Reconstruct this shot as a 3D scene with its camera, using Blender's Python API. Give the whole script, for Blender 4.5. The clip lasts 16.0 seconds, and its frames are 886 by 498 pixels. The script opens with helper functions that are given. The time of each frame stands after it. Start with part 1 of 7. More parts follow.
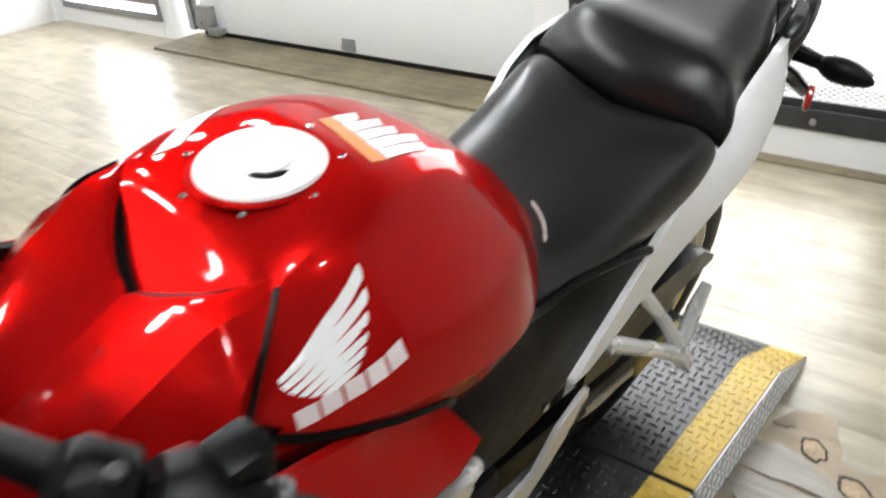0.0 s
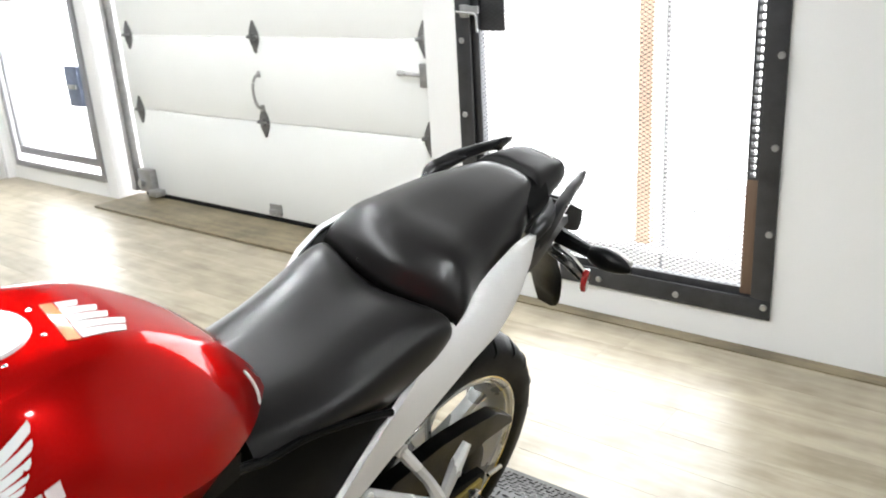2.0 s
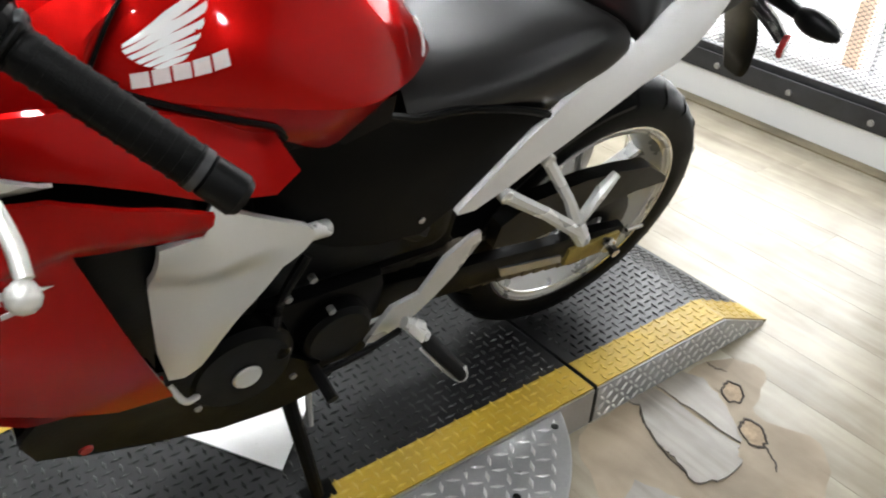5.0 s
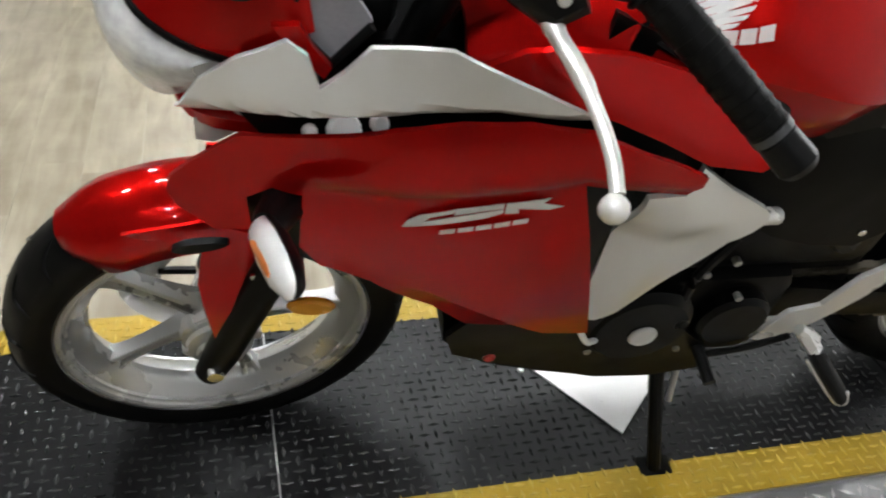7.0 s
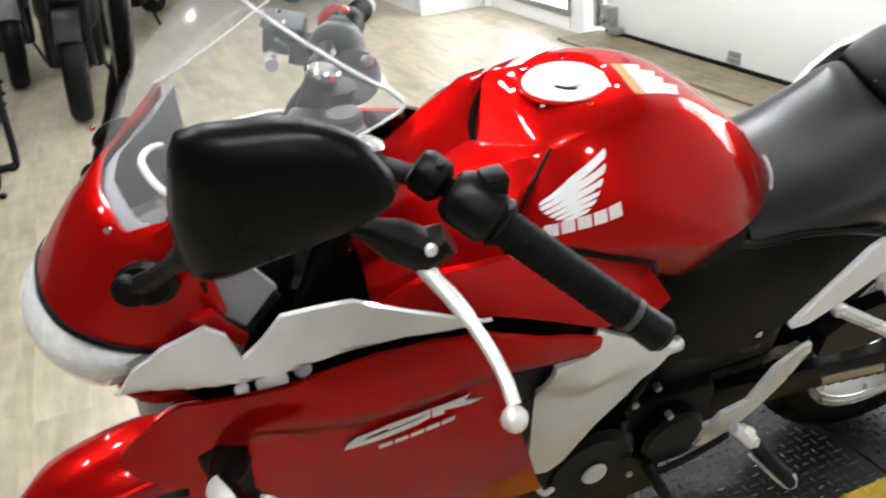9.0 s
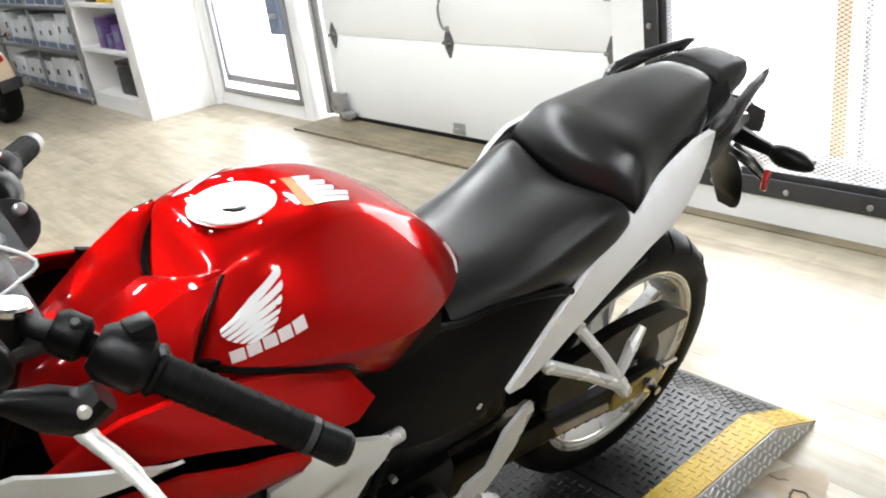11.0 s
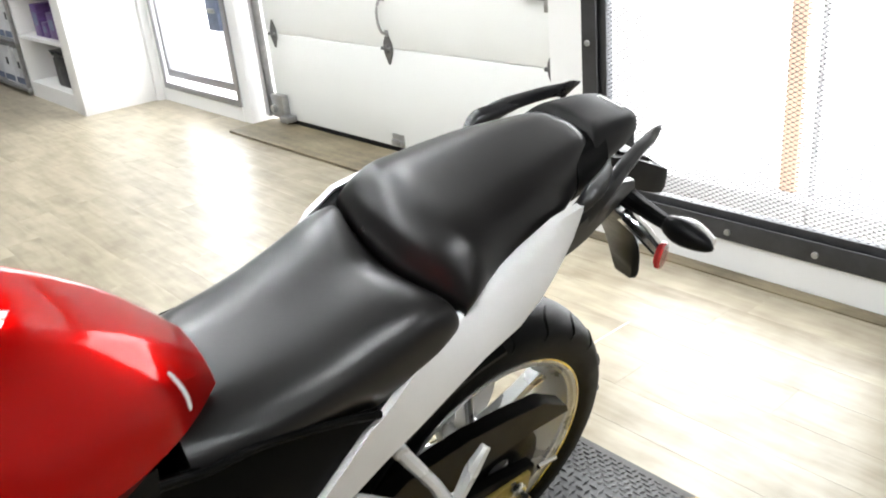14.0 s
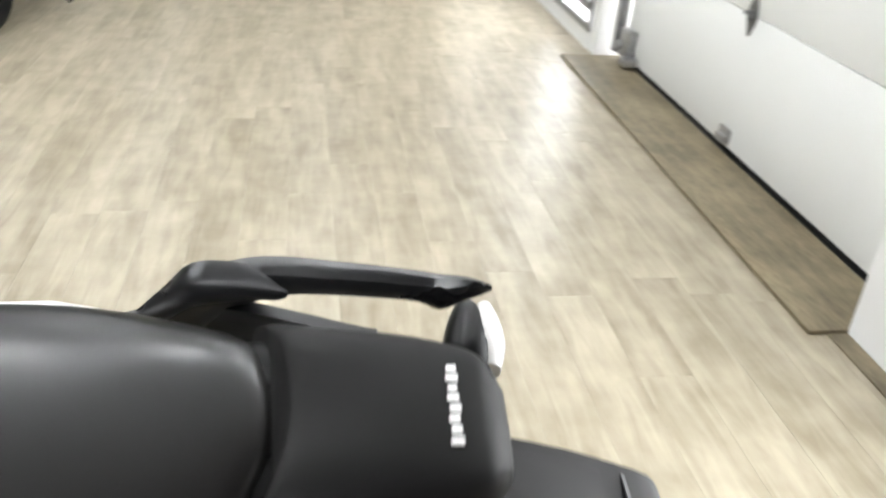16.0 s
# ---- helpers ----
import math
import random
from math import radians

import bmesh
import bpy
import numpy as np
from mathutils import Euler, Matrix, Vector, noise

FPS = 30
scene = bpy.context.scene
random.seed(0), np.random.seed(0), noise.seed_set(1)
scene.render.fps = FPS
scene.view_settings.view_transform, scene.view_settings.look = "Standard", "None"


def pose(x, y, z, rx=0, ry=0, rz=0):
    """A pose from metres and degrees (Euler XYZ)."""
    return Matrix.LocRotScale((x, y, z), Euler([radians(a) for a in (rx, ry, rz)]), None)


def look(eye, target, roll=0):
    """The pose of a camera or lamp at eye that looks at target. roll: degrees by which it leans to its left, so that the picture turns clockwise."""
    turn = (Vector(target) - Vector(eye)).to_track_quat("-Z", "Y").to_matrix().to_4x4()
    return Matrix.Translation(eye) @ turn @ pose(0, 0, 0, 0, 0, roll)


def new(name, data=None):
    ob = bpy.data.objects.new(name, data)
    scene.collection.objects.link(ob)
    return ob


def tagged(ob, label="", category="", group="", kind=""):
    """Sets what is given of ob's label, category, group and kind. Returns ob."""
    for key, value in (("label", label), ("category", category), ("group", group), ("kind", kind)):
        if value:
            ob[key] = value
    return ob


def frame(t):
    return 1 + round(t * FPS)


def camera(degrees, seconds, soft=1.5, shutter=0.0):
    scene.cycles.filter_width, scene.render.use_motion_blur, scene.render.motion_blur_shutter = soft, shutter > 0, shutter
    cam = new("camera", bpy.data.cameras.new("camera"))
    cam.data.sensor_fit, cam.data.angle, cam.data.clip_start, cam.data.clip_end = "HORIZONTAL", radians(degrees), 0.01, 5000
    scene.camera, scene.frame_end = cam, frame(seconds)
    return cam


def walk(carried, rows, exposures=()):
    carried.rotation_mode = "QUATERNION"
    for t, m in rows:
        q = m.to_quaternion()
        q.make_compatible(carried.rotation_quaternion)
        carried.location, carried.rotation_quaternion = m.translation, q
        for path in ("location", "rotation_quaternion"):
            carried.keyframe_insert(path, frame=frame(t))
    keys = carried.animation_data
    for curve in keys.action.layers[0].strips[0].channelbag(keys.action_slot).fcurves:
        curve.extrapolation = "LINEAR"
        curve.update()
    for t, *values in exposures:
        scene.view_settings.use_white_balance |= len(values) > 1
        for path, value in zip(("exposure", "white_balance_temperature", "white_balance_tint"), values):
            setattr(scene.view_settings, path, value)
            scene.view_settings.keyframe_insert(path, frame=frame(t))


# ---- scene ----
cam = camera(55.06, 16.0, soft=1.9, shutter=0.3)
PATH = [
    (0, 0.171, -0.492, 1.323, 60.49, 5.29, -50.75),
    (0.5, 0.363, -0.538, 1.312, 64.82, 2.51, -48.51),
    (1, 0.414, -0.602, 1.336, 68.99, 4.60, -54.50),
    (1.5, 0.310, -0.732, 1.367, 70.00, 6.40, -55.24),
    (2, 0.223, -0.833, 1.406, 70.83, 3.32, -52.12),
    (2.5, 0.252, -0.888, 1.371, 68.84, -0.30, -48.17),
    (3, 0.281, -0.908, 1.325, 65.32, -0.17, -47.44),
    (5.5, 0.145, -0.844, 1.243, 57.18, -4.57, -31.75),
    (6, 0.093, -0.831, 1.243, 56.29, -5.60, -24.95),
    (6.5, 0.045, -0.817, 1.237, 55.40, -5.30, -19.98),
    (7, -0.012, -0.824, 1.233, 55.15, -5.24, -13.72),
    (7.5, -0.042, -0.841, 1.249, 55.62, -3.71, -10.79),
    (8, -0.046, -0.843, 1.274, 58.78, -1.45, -11.58),
    (8.5, -0.024, -0.854, 1.323, 60.52, 2.53, -16.50),
    (9, 0.014, -0.869, 1.366, 63.49, 4.72, -23.34),
    (9.5, 0.049, -0.879, 1.372, 65.18, 5.79, -29.32),
    (10, 0.078, -0.900, 1.382, 66.08, 6.54, -34.11),
    (12.5, 0.169, -0.923, 1.397, 67.52, 6.79, -45.46),
    (13, 0.219, -0.919, 1.397, 67.37, 6.53, -46.11),
    (13.5, 0.368, -0.919, 1.381, 66.90, 5.50, -42.98),
    (14, 0.534, -0.831, 1.382, 66.47, 5.07, -41.18),
    (14.5, 0.746, -0.689, 1.374, 64.94, 4.60, -45.47),
    (15, 1.048, -0.659, 1.352, 66.04, 5.81, -37.50),
    (15.5, 1.314, -0.575, 1.337, 64.81, 2.72, -25.45),
    (16, 1.505, -0.340, 1.331, 60.87, -3.93, -8.26),
]
EXPOSURE = [(0, -0.04), (2, 0.05), (3, 0.08), (5.5, -0.17), (7, -0.14), (8, 0.0), (9, 0.14), (10, 0.14), (12.5, 0.12), (14, 0.1), (15, 0.12), (15.5, 0.12), (16, -0.04)]
walk(cam, [(t, pose(x, y, z, rx, ry, rz)) for t, x, y, z, rx, ry, rz in PATH], EXPOSURE)

from mathutils import geometry
from mathutils.bvhtree import BVHTree

# ---- light ----
world = bpy.data.worlds.new("world")
scene.world = world
world.use_nodes = True
wn = world.node_tree.nodes
sky = wn.new("ShaderNodeTexSky")
sky.sky_type = "NISHITA"
sky.sun_disc = False
sky.sun_elevation, sky.sun_rotation = radians(35), radians(70)
wn["Background"].inputs["Strength"].default_value = 0.12
world.node_tree.links.new(sky.outputs[0], wn["Background"].inputs["Color"])


def area_lamp(name, m, sx, sy, watts, colour=(1, 1, 1)):
    data = bpy.data.lights.new(name, "AREA")
    data.shape, data.size, data.size_y, data.energy, data.color = "RECTANGLE", sx, sy, watts, colour
    ob = new(name, data)
    ob.matrix_world = m
    return ob


# daylight in the three openings of the street wall
area_lamp("daylight_gate", look((3.16, 0.66, 1.1), (0.0, 0.4, 0.6)), 1.15, 1.8, 40, (0.93, 0.97, 1))
area_lamp("daylight_door", look((3.24, 4.94, 1.15), (0.0, 4.4, 0.6)), 1.1, 2.0, 45, (0.90, 0.96, 1))


# ---- materials ----
def nodes_of(name):
    m = bpy.data.materials.new(name)
    m.use_nodes = True
    return m, m.node_tree.nodes, m.node_tree.links, m.node_tree.nodes["Principled BSDF"]


def mat(name, colour, rough=0.5, metal=0.0, coat=0.0, vary=0.12, scale=6.0, bump=0.0, grain=180.0, stretch=(1, 1, 1),
        per_piece=0.0, rough_vary=0.08, specular=0.5, coat_ior=1.5, edge=None):
    """A painted, moulded or worn surface: its colour varies at two scales, and so do its gloss and relief."""
    m, n, l, p = nodes_of(name)
    coord = n.new("ShaderNodeTexCoord")
    mapping = n.new("ShaderNodeMapping")
    mapping.inputs["Scale"].default_value = stretch
    l.new(coord.outputs["Object"], mapping.inputs["Vector"])
    big, fine = n.new("ShaderNodeTexNoise"), n.new("ShaderNodeTexNoise")
    for t, s, d in ((big, scale, 4), (fine, grain, 3)):
        t.inputs["Scale"].default_value, t.inputs["Detail"].default_value = s, d
        l.new(mapping.outputs[0], t.inputs["Vector"])
    add = n.new("ShaderNodeMath")
    add.operation = "MULTIPLY_ADD"
    l.new(big.outputs["Fac"], add.inputs[0])
    add.inputs[1].default_value = 0.7
    half = n.new("ShaderNodeMath")
    half.operation = "MULTIPLY"
    half.inputs[1].default_value = 0.3
    l.new(fine.outputs["Fac"], half.inputs[0])
    l.new(half.outputs[0], add.inputs[2])
    ramp = n.new("ShaderNodeMapRange")
    ramp.inputs["From Min"].default_value, ramp.inputs["From Max"].default_value = 0.25, 0.75
    ramp.inputs["To Min"].default_value, ramp.inputs["To Max"].default_value = 1 - vary, 1 + vary
    l.new(add.outputs[0], ramp.inputs["Value"])
    factor = ramp.outputs[0]
    if per_piece:
        info = n.new("ShaderNodeObjectInfo")
        pr = n.new("ShaderNodeMapRange")
        pr.inputs["To Min"].default_value, pr.inputs["To Max"].default_value = 1 - per_piece, 1 + per_piece
        l.new(info.outputs["Random"], pr.inputs["Value"])
        mul = n.new("ShaderNodeMath")
        mul.operation = "MULTIPLY"
        l.new(factor, mul.inputs[0])
        l.new(pr.outputs[0], mul.inputs[1])
        factor = mul.outputs[0]
    mix = n.new("ShaderNodeVectorMath")
    mix.operation = "SCALE"
    mix.inputs[0].default_value = colour
    l.new(factor, mix.inputs["Scale"])
    l.new(mix.outputs[0], p.inputs["Base Color"])
    rr = n.new("ShaderNodeMapRange")
    rr.inputs["From Min"].default_value, rr.inputs["From Max"].default_value = 0.3, 0.7
    rr.inputs["To Min"].default_value, rr.inputs["To Max"].default_value = max(rough - rough_vary, 0.02), min(rough + rough_vary, 1)
    l.new(big.outputs["Fac"], rr.inputs["Value"])
    l.new(rr.outputs[0], p.inputs["Roughness"])
    p.inputs["Metallic"].default_value = metal
    p.inputs["Specular IOR Level"].default_value = specular
    p.inputs["Coat Weight"].default_value = coat
    p.inputs["Coat Roughness"].default_value = 0.04
    p.inputs["Coat IOR"].default_value = coat_ior
    if edge:
        p.inputs["Specular Tint"].default_value = (*edge, 1)
    if bump:
        b = n.new("ShaderNodeBump")
        b.inputs["Strength"].default_value, b.inputs["Distance"].default_value = 1.0, bump
        l.new(fine.outputs["Fac"], b.inputs["Height"])
        l.new(b.outputs[0], p.inputs["Normal"])
    return m


def wood(name, light, dark, across=26.0, along=1.6, rough=0.35, per_piece=0.25, bump=0.0006, axis="y", island=False):
    """Boards with streaks along one axis, knots and a tint of their own for each board."""
    m, n, l, p = nodes_of(name)
    coord = n.new("ShaderNodeTexCoord")
    mapping = n.new("ShaderNodeMapping")
    mapping.inputs["Scale"].default_value = (across, along, across) if axis == "y" else (along, across, across)
    if island:
        info = n.new("ShaderNodeNewGeometry")
        seed = info.outputs["Random Per Island"]
    else:
        info = n.new("ShaderNodeObjectInfo")
        seed = info.outputs["Random"]
    shift = n.new("ShaderNodeMath")
    shift.operation = "MULTIPLY"
    shift.inputs[1].default_value = 40.0
    l.new(seed, shift.inputs[0])
    comb = n.new("ShaderNodeCombineXYZ")
    l.new(shift.outputs[0], comb.inputs[0])
    l.new(shift.outputs[0], comb.inputs[1])
    plus = n.new("ShaderNodeVectorMath")
    l.new(coord.outputs["Object"], mapping.inputs["Vector"])
    l.new(mapping.outputs[0], plus.inputs[0])
    l.new(comb.outputs[0], plus.inputs[1])
    grain, cloud = n.new("ShaderNodeTexNoise"), n.new("ShaderNodeTexNoise")
    grain.inputs["Scale"].default_value, grain.inputs["Detail"].default_value, grain.inputs["Distortion"].default_value = 1.0, 6, 0.8
    cloud.inputs["Scale"].default_value, cloud.inputs["Detail"].default_value = 0.35, 3
    for t in (grain, cloud):
        l.new(plus.outputs[0], t.inputs["Vector"])
    # blotches that do not follow the grain
    spread = n.new("ShaderNodeVectorMath")
    l.new(coord.outputs["Object"], spread.inputs[0])
    l.new(comb.outputs[0], spread.inputs[1])
    blotch = n.new("ShaderNodeTexNoise")
    blotch.inputs["Scale"].default_value, blotch.inputs["Detail"].default_value = 7.0, 5
    l.new(spread.outputs[0], blotch.inputs["Vector"])
    mixed = n.new("ShaderNodeMath")
    mixed.operation = "MULTIPLY_ADD"
    l.new(blotch.outputs["Fac"], mixed.inputs[0])
    mixed.inputs[1].default_value = 0.75
    l.new(cloud.outputs["Fac"], mixed.inputs[2])
    fine = n.new("ShaderNodeMath")
    fine.operation = "MULTIPLY_ADD"
    l.new(grain.outputs["Fac"], fine.inputs[0])
    fine.inputs[1].default_value = 0.75
    fine.inputs[2].default_value = -0.25
    s = n.new("ShaderNodeMath")
    s.operation = "ADD"
    l.new(fine.outputs[0], s.inputs[0])
    l.new(mixed.outputs[0], s.inputs[1])
    tint = n.new("ShaderNodeMath")
    tint.operation = "MULTIPLY_ADD"
    l.new(seed, tint.inputs[0])
    tint.inputs[1].default_value = per_piece
    l.new(s.outputs[0], tint.inputs[2])
    ramp = n.new("ShaderNodeValToRGB")
    ramp.color_ramp.elements[0].position, ramp.color_ramp.elements[0].color = 0.72, (*dark, 1)
    ramp.color_ramp.elements[1].position, ramp.color_ramp.elements[1].color = 1.28, (*light, 1)
    mr = n.new("ShaderNodeMapRange")
    mr.inputs["From Min"].default_value, mr.inputs["From Max"].default_value = 0.7, 1.45
    l.new(tint.outputs[0], mr.inputs["Value"])
    ramp.color_ramp.elements[0].position, ramp.color_ramp.elements[1].position = 0.05, 0.95
    l.new(mr.outputs[0], ramp.inputs["Fac"])
    l.new(ramp.outputs[0], p.inputs["Base Color"])
    p.inputs["Roughness"].default_value = rough
    b = n.new("ShaderNodeBump")
    b.inputs["Distance"].default_value = bump
    l.new(grain.outputs["Fac"], b.inputs["Height"])
    l.new(b.outputs[0], p.inputs["Normal"])
    return m


def glow(name, colour, strength):
    m, n, l, p = nodes_of(name)
    p.inputs["Base Color"].default_value = (*colour, 1)
    p.inputs["Emission Color"].default_value = (*colour, 1)
    p.inputs["Emission Strength"].default_value = strength
    return m


def clear(name, colour=(1, 1, 1), rough=0.03):
    m, n, l, p = nodes_of(name)
    p.inputs["Base Color"].default_value = (*colour, 1)
    p.inputs["Roughness"].default_value = rough
    p.inputs["Transmission Weight"].default_value = 1.0
    p.inputs["IOR"].default_value = 1.3
    return m


def hazy(name, amount, rough):
    """Clear plastic with a pale film of uneven strength."""
    m, n, l, p = nodes_of(name)
    p.inputs["Base Color"].default_value = (0.85, 0.86, 0.87, 1)
    p.inputs["Roughness"].default_value = rough
    see = n.new("ShaderNodeBsdfTransparent")
    noise = n.new("ShaderNodeTexNoise")
    noise.inputs["Scale"].default_value, noise.inputs["Detail"].default_value = 14.0, 5
    mr = n.new("ShaderNodeMapRange")
    mr.inputs["To Min"].default_value, mr.inputs["To Max"].default_value = amount * 0.7, amount * 1.3
    l.new(noise.outputs["Fac"], mr.inputs["Value"])
    mix = n.new("ShaderNodeMixShader")
    l.new(mr.outputs[0], mix.inputs["Fac"])
    l.new(see.outputs[0], mix.inputs[1])
    l.new(p.outputs[0], mix.inputs[2])
    l.new(mix.outputs[0], n["Material Output"].inputs["Surface"])
    return m


RED = mat("candy_red_paint", (0.45, 0.006, 0.005), 0.31, 0.60, 1.0, 0.04, 3.0, rough_vary=0.03, specular=0.0, coat_ior=1.27, edge=(0.5, 0.02, 0.02))
RED_MATTE = mat("red_plastic_lens", (0.45, 0.02, 0.02), 0.25, 0, 0.6, 0.05)
SILVER = mat("pearl_silver_paint", (0.87, 0.87, 0.86), 0.30, 0.06, 0.9, 0.03, 3.0, rough_vary=0.03)
WHITE_PAINT = mat("white_bodywork_paint", (0.86, 0.85, 0.84), 0.35, 0.05, 0.6, 0.03, 3.0, rough_vary=0.03)
BLACK = mat("black_moulded_plastic", (0.003, 0.003, 0.0032), 0.36, 0, 0, 0.2, 12, 0.0002, 600, specular=0.2)
RAIL = mat("satin_black_rail", (0.010, 0.010, 0.011), 0.32, 0, 0, 0.15, 12, specular=0.6)
MIRROR_SHELL = mat("matt_black_mirror_shell", (0.003, 0.003, 0.003), 0.30, 0, 0, 0.15, 12, specular=0.12)
TAIL = mat("satin_black_tail", (0.006, 0.0055, 0.0055), 0.55, 0, 0, 0.1, 12, 0.00004, 500, specular=0.22)
PALE_LENS = mat("milky_lens", (0.72, 0.70, 0.68), 0.2, 0, 0, 0.1, 30, specular=0.5)
COVER = mat("matt_black_cover", (0.0018, 0.0018, 0.0018), 0.42, 0, 0, 0.2, 12, 0.0001, 400, specular=0.06)
LINING = mat("grey_cowl_lining", (0.34, 0.34, 0.36), 0.5, 0, 0, 0.2, 15, 0.0002, 300)
DARK = mat("dark_engine_paint", (0.0016, 0.0016, 0.0016), 0.4, 0.05, 0, 0.25, 20, 0.0003, 300, specular=0.14)
VINYL = mat("black_seat_vinyl", (0.006, 0.0052, 0.005), 0.31, 0, 0, 0.10, 5, 0.00005, 700, rough_vary=0.04, specular=0.62)
PILLION = mat("textured_black_vinyl", (0.006, 0.005, 0.0048), 0.31, 0, 0, 0.10, 5, 0.00005, 700, rough_vary=0.04, specular=0.45)
RUBBER = mat("tyre_rubber", (0.0035, 0.0035, 0.0035), 0.5, 0, 0, 0.25, 14, 0.0004, 500, specular=0.12)
ALLOY = mat("silver_wheel_alloy", (0.66, 0.66, 0.655), 0.30, 0.65, 0.3, 0.05, 8)
METAL = mat("brushed_aluminium", (0.72, 0.715, 0.70), 0.30, 0.5, 0, 0.10, 10, 0.0001, 400)
CHROME = mat("bright_steel", (0.75, 0.74, 0.72), 0.18, 1.0, 0, 0.08, 14)
CHAIN = mat("oily_chain_steel", (0.16, 0.14, 0.11), 0.4, 0.8, 0, 0.4, 40, 0.0006, 300)
GOLD = mat("brownish_chain_adjuster", (0.34, 0.26, 0.07), 0.45, 0.5, 0, 0.4, 30)
AMBER = mat("amber_lens", (0.55, 0.20, 0.01), 0.2, 0, 0.8, 0.15, 60)
DECAL = mat("white_decal", (0.80, 0.79, 0.78), 0.35, 0, 0.6, 0.03)
CAP = mat("cream_filler_cap", (0.80, 0.79, 0.76), 0.35, 0.25, 0.3, 0.05, 14)
STICKER = mat("white_warning_label", (0.82, 0.81, 0.80), 0.4, 0, 0.3, 0.03)
ORANGE = mat("orange_label_band", (0.75, 0.22, 0.05), 0.4, 0, 0.3, 0.05)
LENS = hazy("clear_lens", 0.22, 0.10)
LAMP_LENS = hazy("frosted_headlamp_lens", 0.42, 0.10)
LEVER = mat("pale_anodised_lever", (0.80, 0.78, 0.73), 0.35, 0.35, 0, 0.05, 20)
ROW_DECAL = mat("pinkish_decal", (0.72, 0.62, 0.61), 0.4, 0, 0.3, 0.08, 60)
# its pale film stands in for whitish reflections on the screen
SCREEN = hazy("clear_windscreen", 0.075, 0.06)
MIRROR = mat("mirror_glass", (0.85, 0.86, 0.87), 0.03, 1.0, 0, 0.01, rough_vary=0.0)
PLATE = mat("black_tread_plate", (0.009, 0.009, 0.0095), 0.38, 0.0, 0, 0.4, 5, 0.0002, 200, rough_vary=0.06, specular=0.28)
LUG = mat("worn_black_lugs", (0.045, 0.045, 0.045), 0.26, 0.6, 0, 0.8, 9, 0, 200)
YELLOW = mat("yellow_floor_paint", (0.46, 0.30, 0.018), 0.45, 0.1, 0, 0.25, 9, 0.0004, 160)
YLUG = mat("worn_yellow_lugs", (0.56, 0.39, 0.06), 0.4, 0.15, 0, 0.25, 20)
BARE = mat("bare_tread_plate", (0.44, 0.44, 0.44), 0.36, 0.75, 0, 0.18, 10, 0.0003, 200)
SHINY = mat("bright_bare_plate", (0.90, 0.89, 0.88), 0.35, 0.15, 0, 0.06, 12)
WALL = mat("white_wall_paint", (0.87, 0.87, 0.865), 0.55, 0, 0, 0.03, 2.0, 0.0003, 250)
DOOR = mat("white_steel_door", (0.87, 0.88, 0.865), 0.42, 0, 0, 0.03, 1.5, 0.0004, 160)
FRAME = mat("dark_gate_steel", (0.055, 0.056, 0.060), 0.45, 0.5, 0, 0.35, 14, 0.0003, 240)
RUSTY = mat("brown_weathered_wood_post", (0.16, 0.10, 0.065), 0.7, 0, 0, 0.4, 14, 0.001, 90, (1, 1, 0.1))
ALUF = mat("grey_door_aluminium", (0.30, 0.30, 0.31), 0.4, 0.6, 0, 0.1, 10)
GALV = mat("galvanised_steel", (0.42, 0.42, 0.42), 0.38, 0.8, 0, 0.25, 25)
IRON = mat("dull_galvanised_hinge", (0.20, 0.20, 0.20), 0.45, 0.7, 0, 0.35, 25)
SHELF = mat("white_shelf_laminate", (0.80, 0.79, 0.78), 0.45, 0, 0, 0.02)
CEIL = mat("dark_unseen_ceiling", (0.06, 0.06, 0.062), 0.8, 0, 0, 0.04)
GREEN = mat("lime_green_paint", (0.12, 0.50, 0.06), 0.35, 0, 0.6, 0.05)
LIME = mat("lime_rim_paint", (0.45, 0.62, 0.03), 0.4, 0, 0.3, 0.05)
TAN = mat("tan_fender_paint", (0.55, 0.42, 0.28), 0.4, 0.1, 0.4, 0.06)
CARTON = mat("white_carton", (0.74, 0.74, 0.75), 0.7, 0, 0, 0.08, 9)
BLUEGREY = mat("blue_grey_print", (0.16, 0.19, 0.27), 0.6, 0, 0, 0.3, 30)
PURPLE = mat("purple_packaging", (0.10, 0.05, 0.18), 0.4, 0, 0.2, 0.4, 25)
YBOX = mat("yellow_packaging", (0.72, 0.50, 0.03), 0.5, 0, 0, 0.2, 25)
CASE = mat("black_plastic_case", (0.03, 0.03, 0.032), 0.45, 0, 0, 0.2, 15, 0.0004, 200)
GROUND = mat("pale_pavement", (0.72, 0.72, 0.73), 0.9, 0, 0, 0.2, 3)
WHITE_LINE = mat("pale_scuff_line", (0.78, 0.76, 0.72), 0.6, 0, 0, 0.25, 20)
ORANGE_POST = mat("orange_post_paint", (0.95, 0.68, 0.50), 0.6, 0, 0, 0.1)
MORTAR = wood("beige_subfloor", (0.42, 0.335, 0.235), (0.17, 0.125, 0.08), 12, 5, 0.6, 0.3)
VINYL_OLD = wood("grey_torn_vinyl", (0.40, 0.36, 0.31), (0.17, 0.145, 0.12), 34, 5, 0.4, 0.3)
GRIME = mat("dark_floor_grime", (0.07, 0.055, 0.04), 0.7, 0, 0, 0.5, 40, 0.0006, 200)
BARED = mat("tan_bared_board", (0.42, 0.31, 0.20), 0.7, 0, 0, 0.4, 30, 0.001, 120)
PLANK = wood("pale_oak_plank", (0.45, 0.398, 0.302), (0.235, 0.198, 0.136), 24, 3.4, 0.34, 0.13)
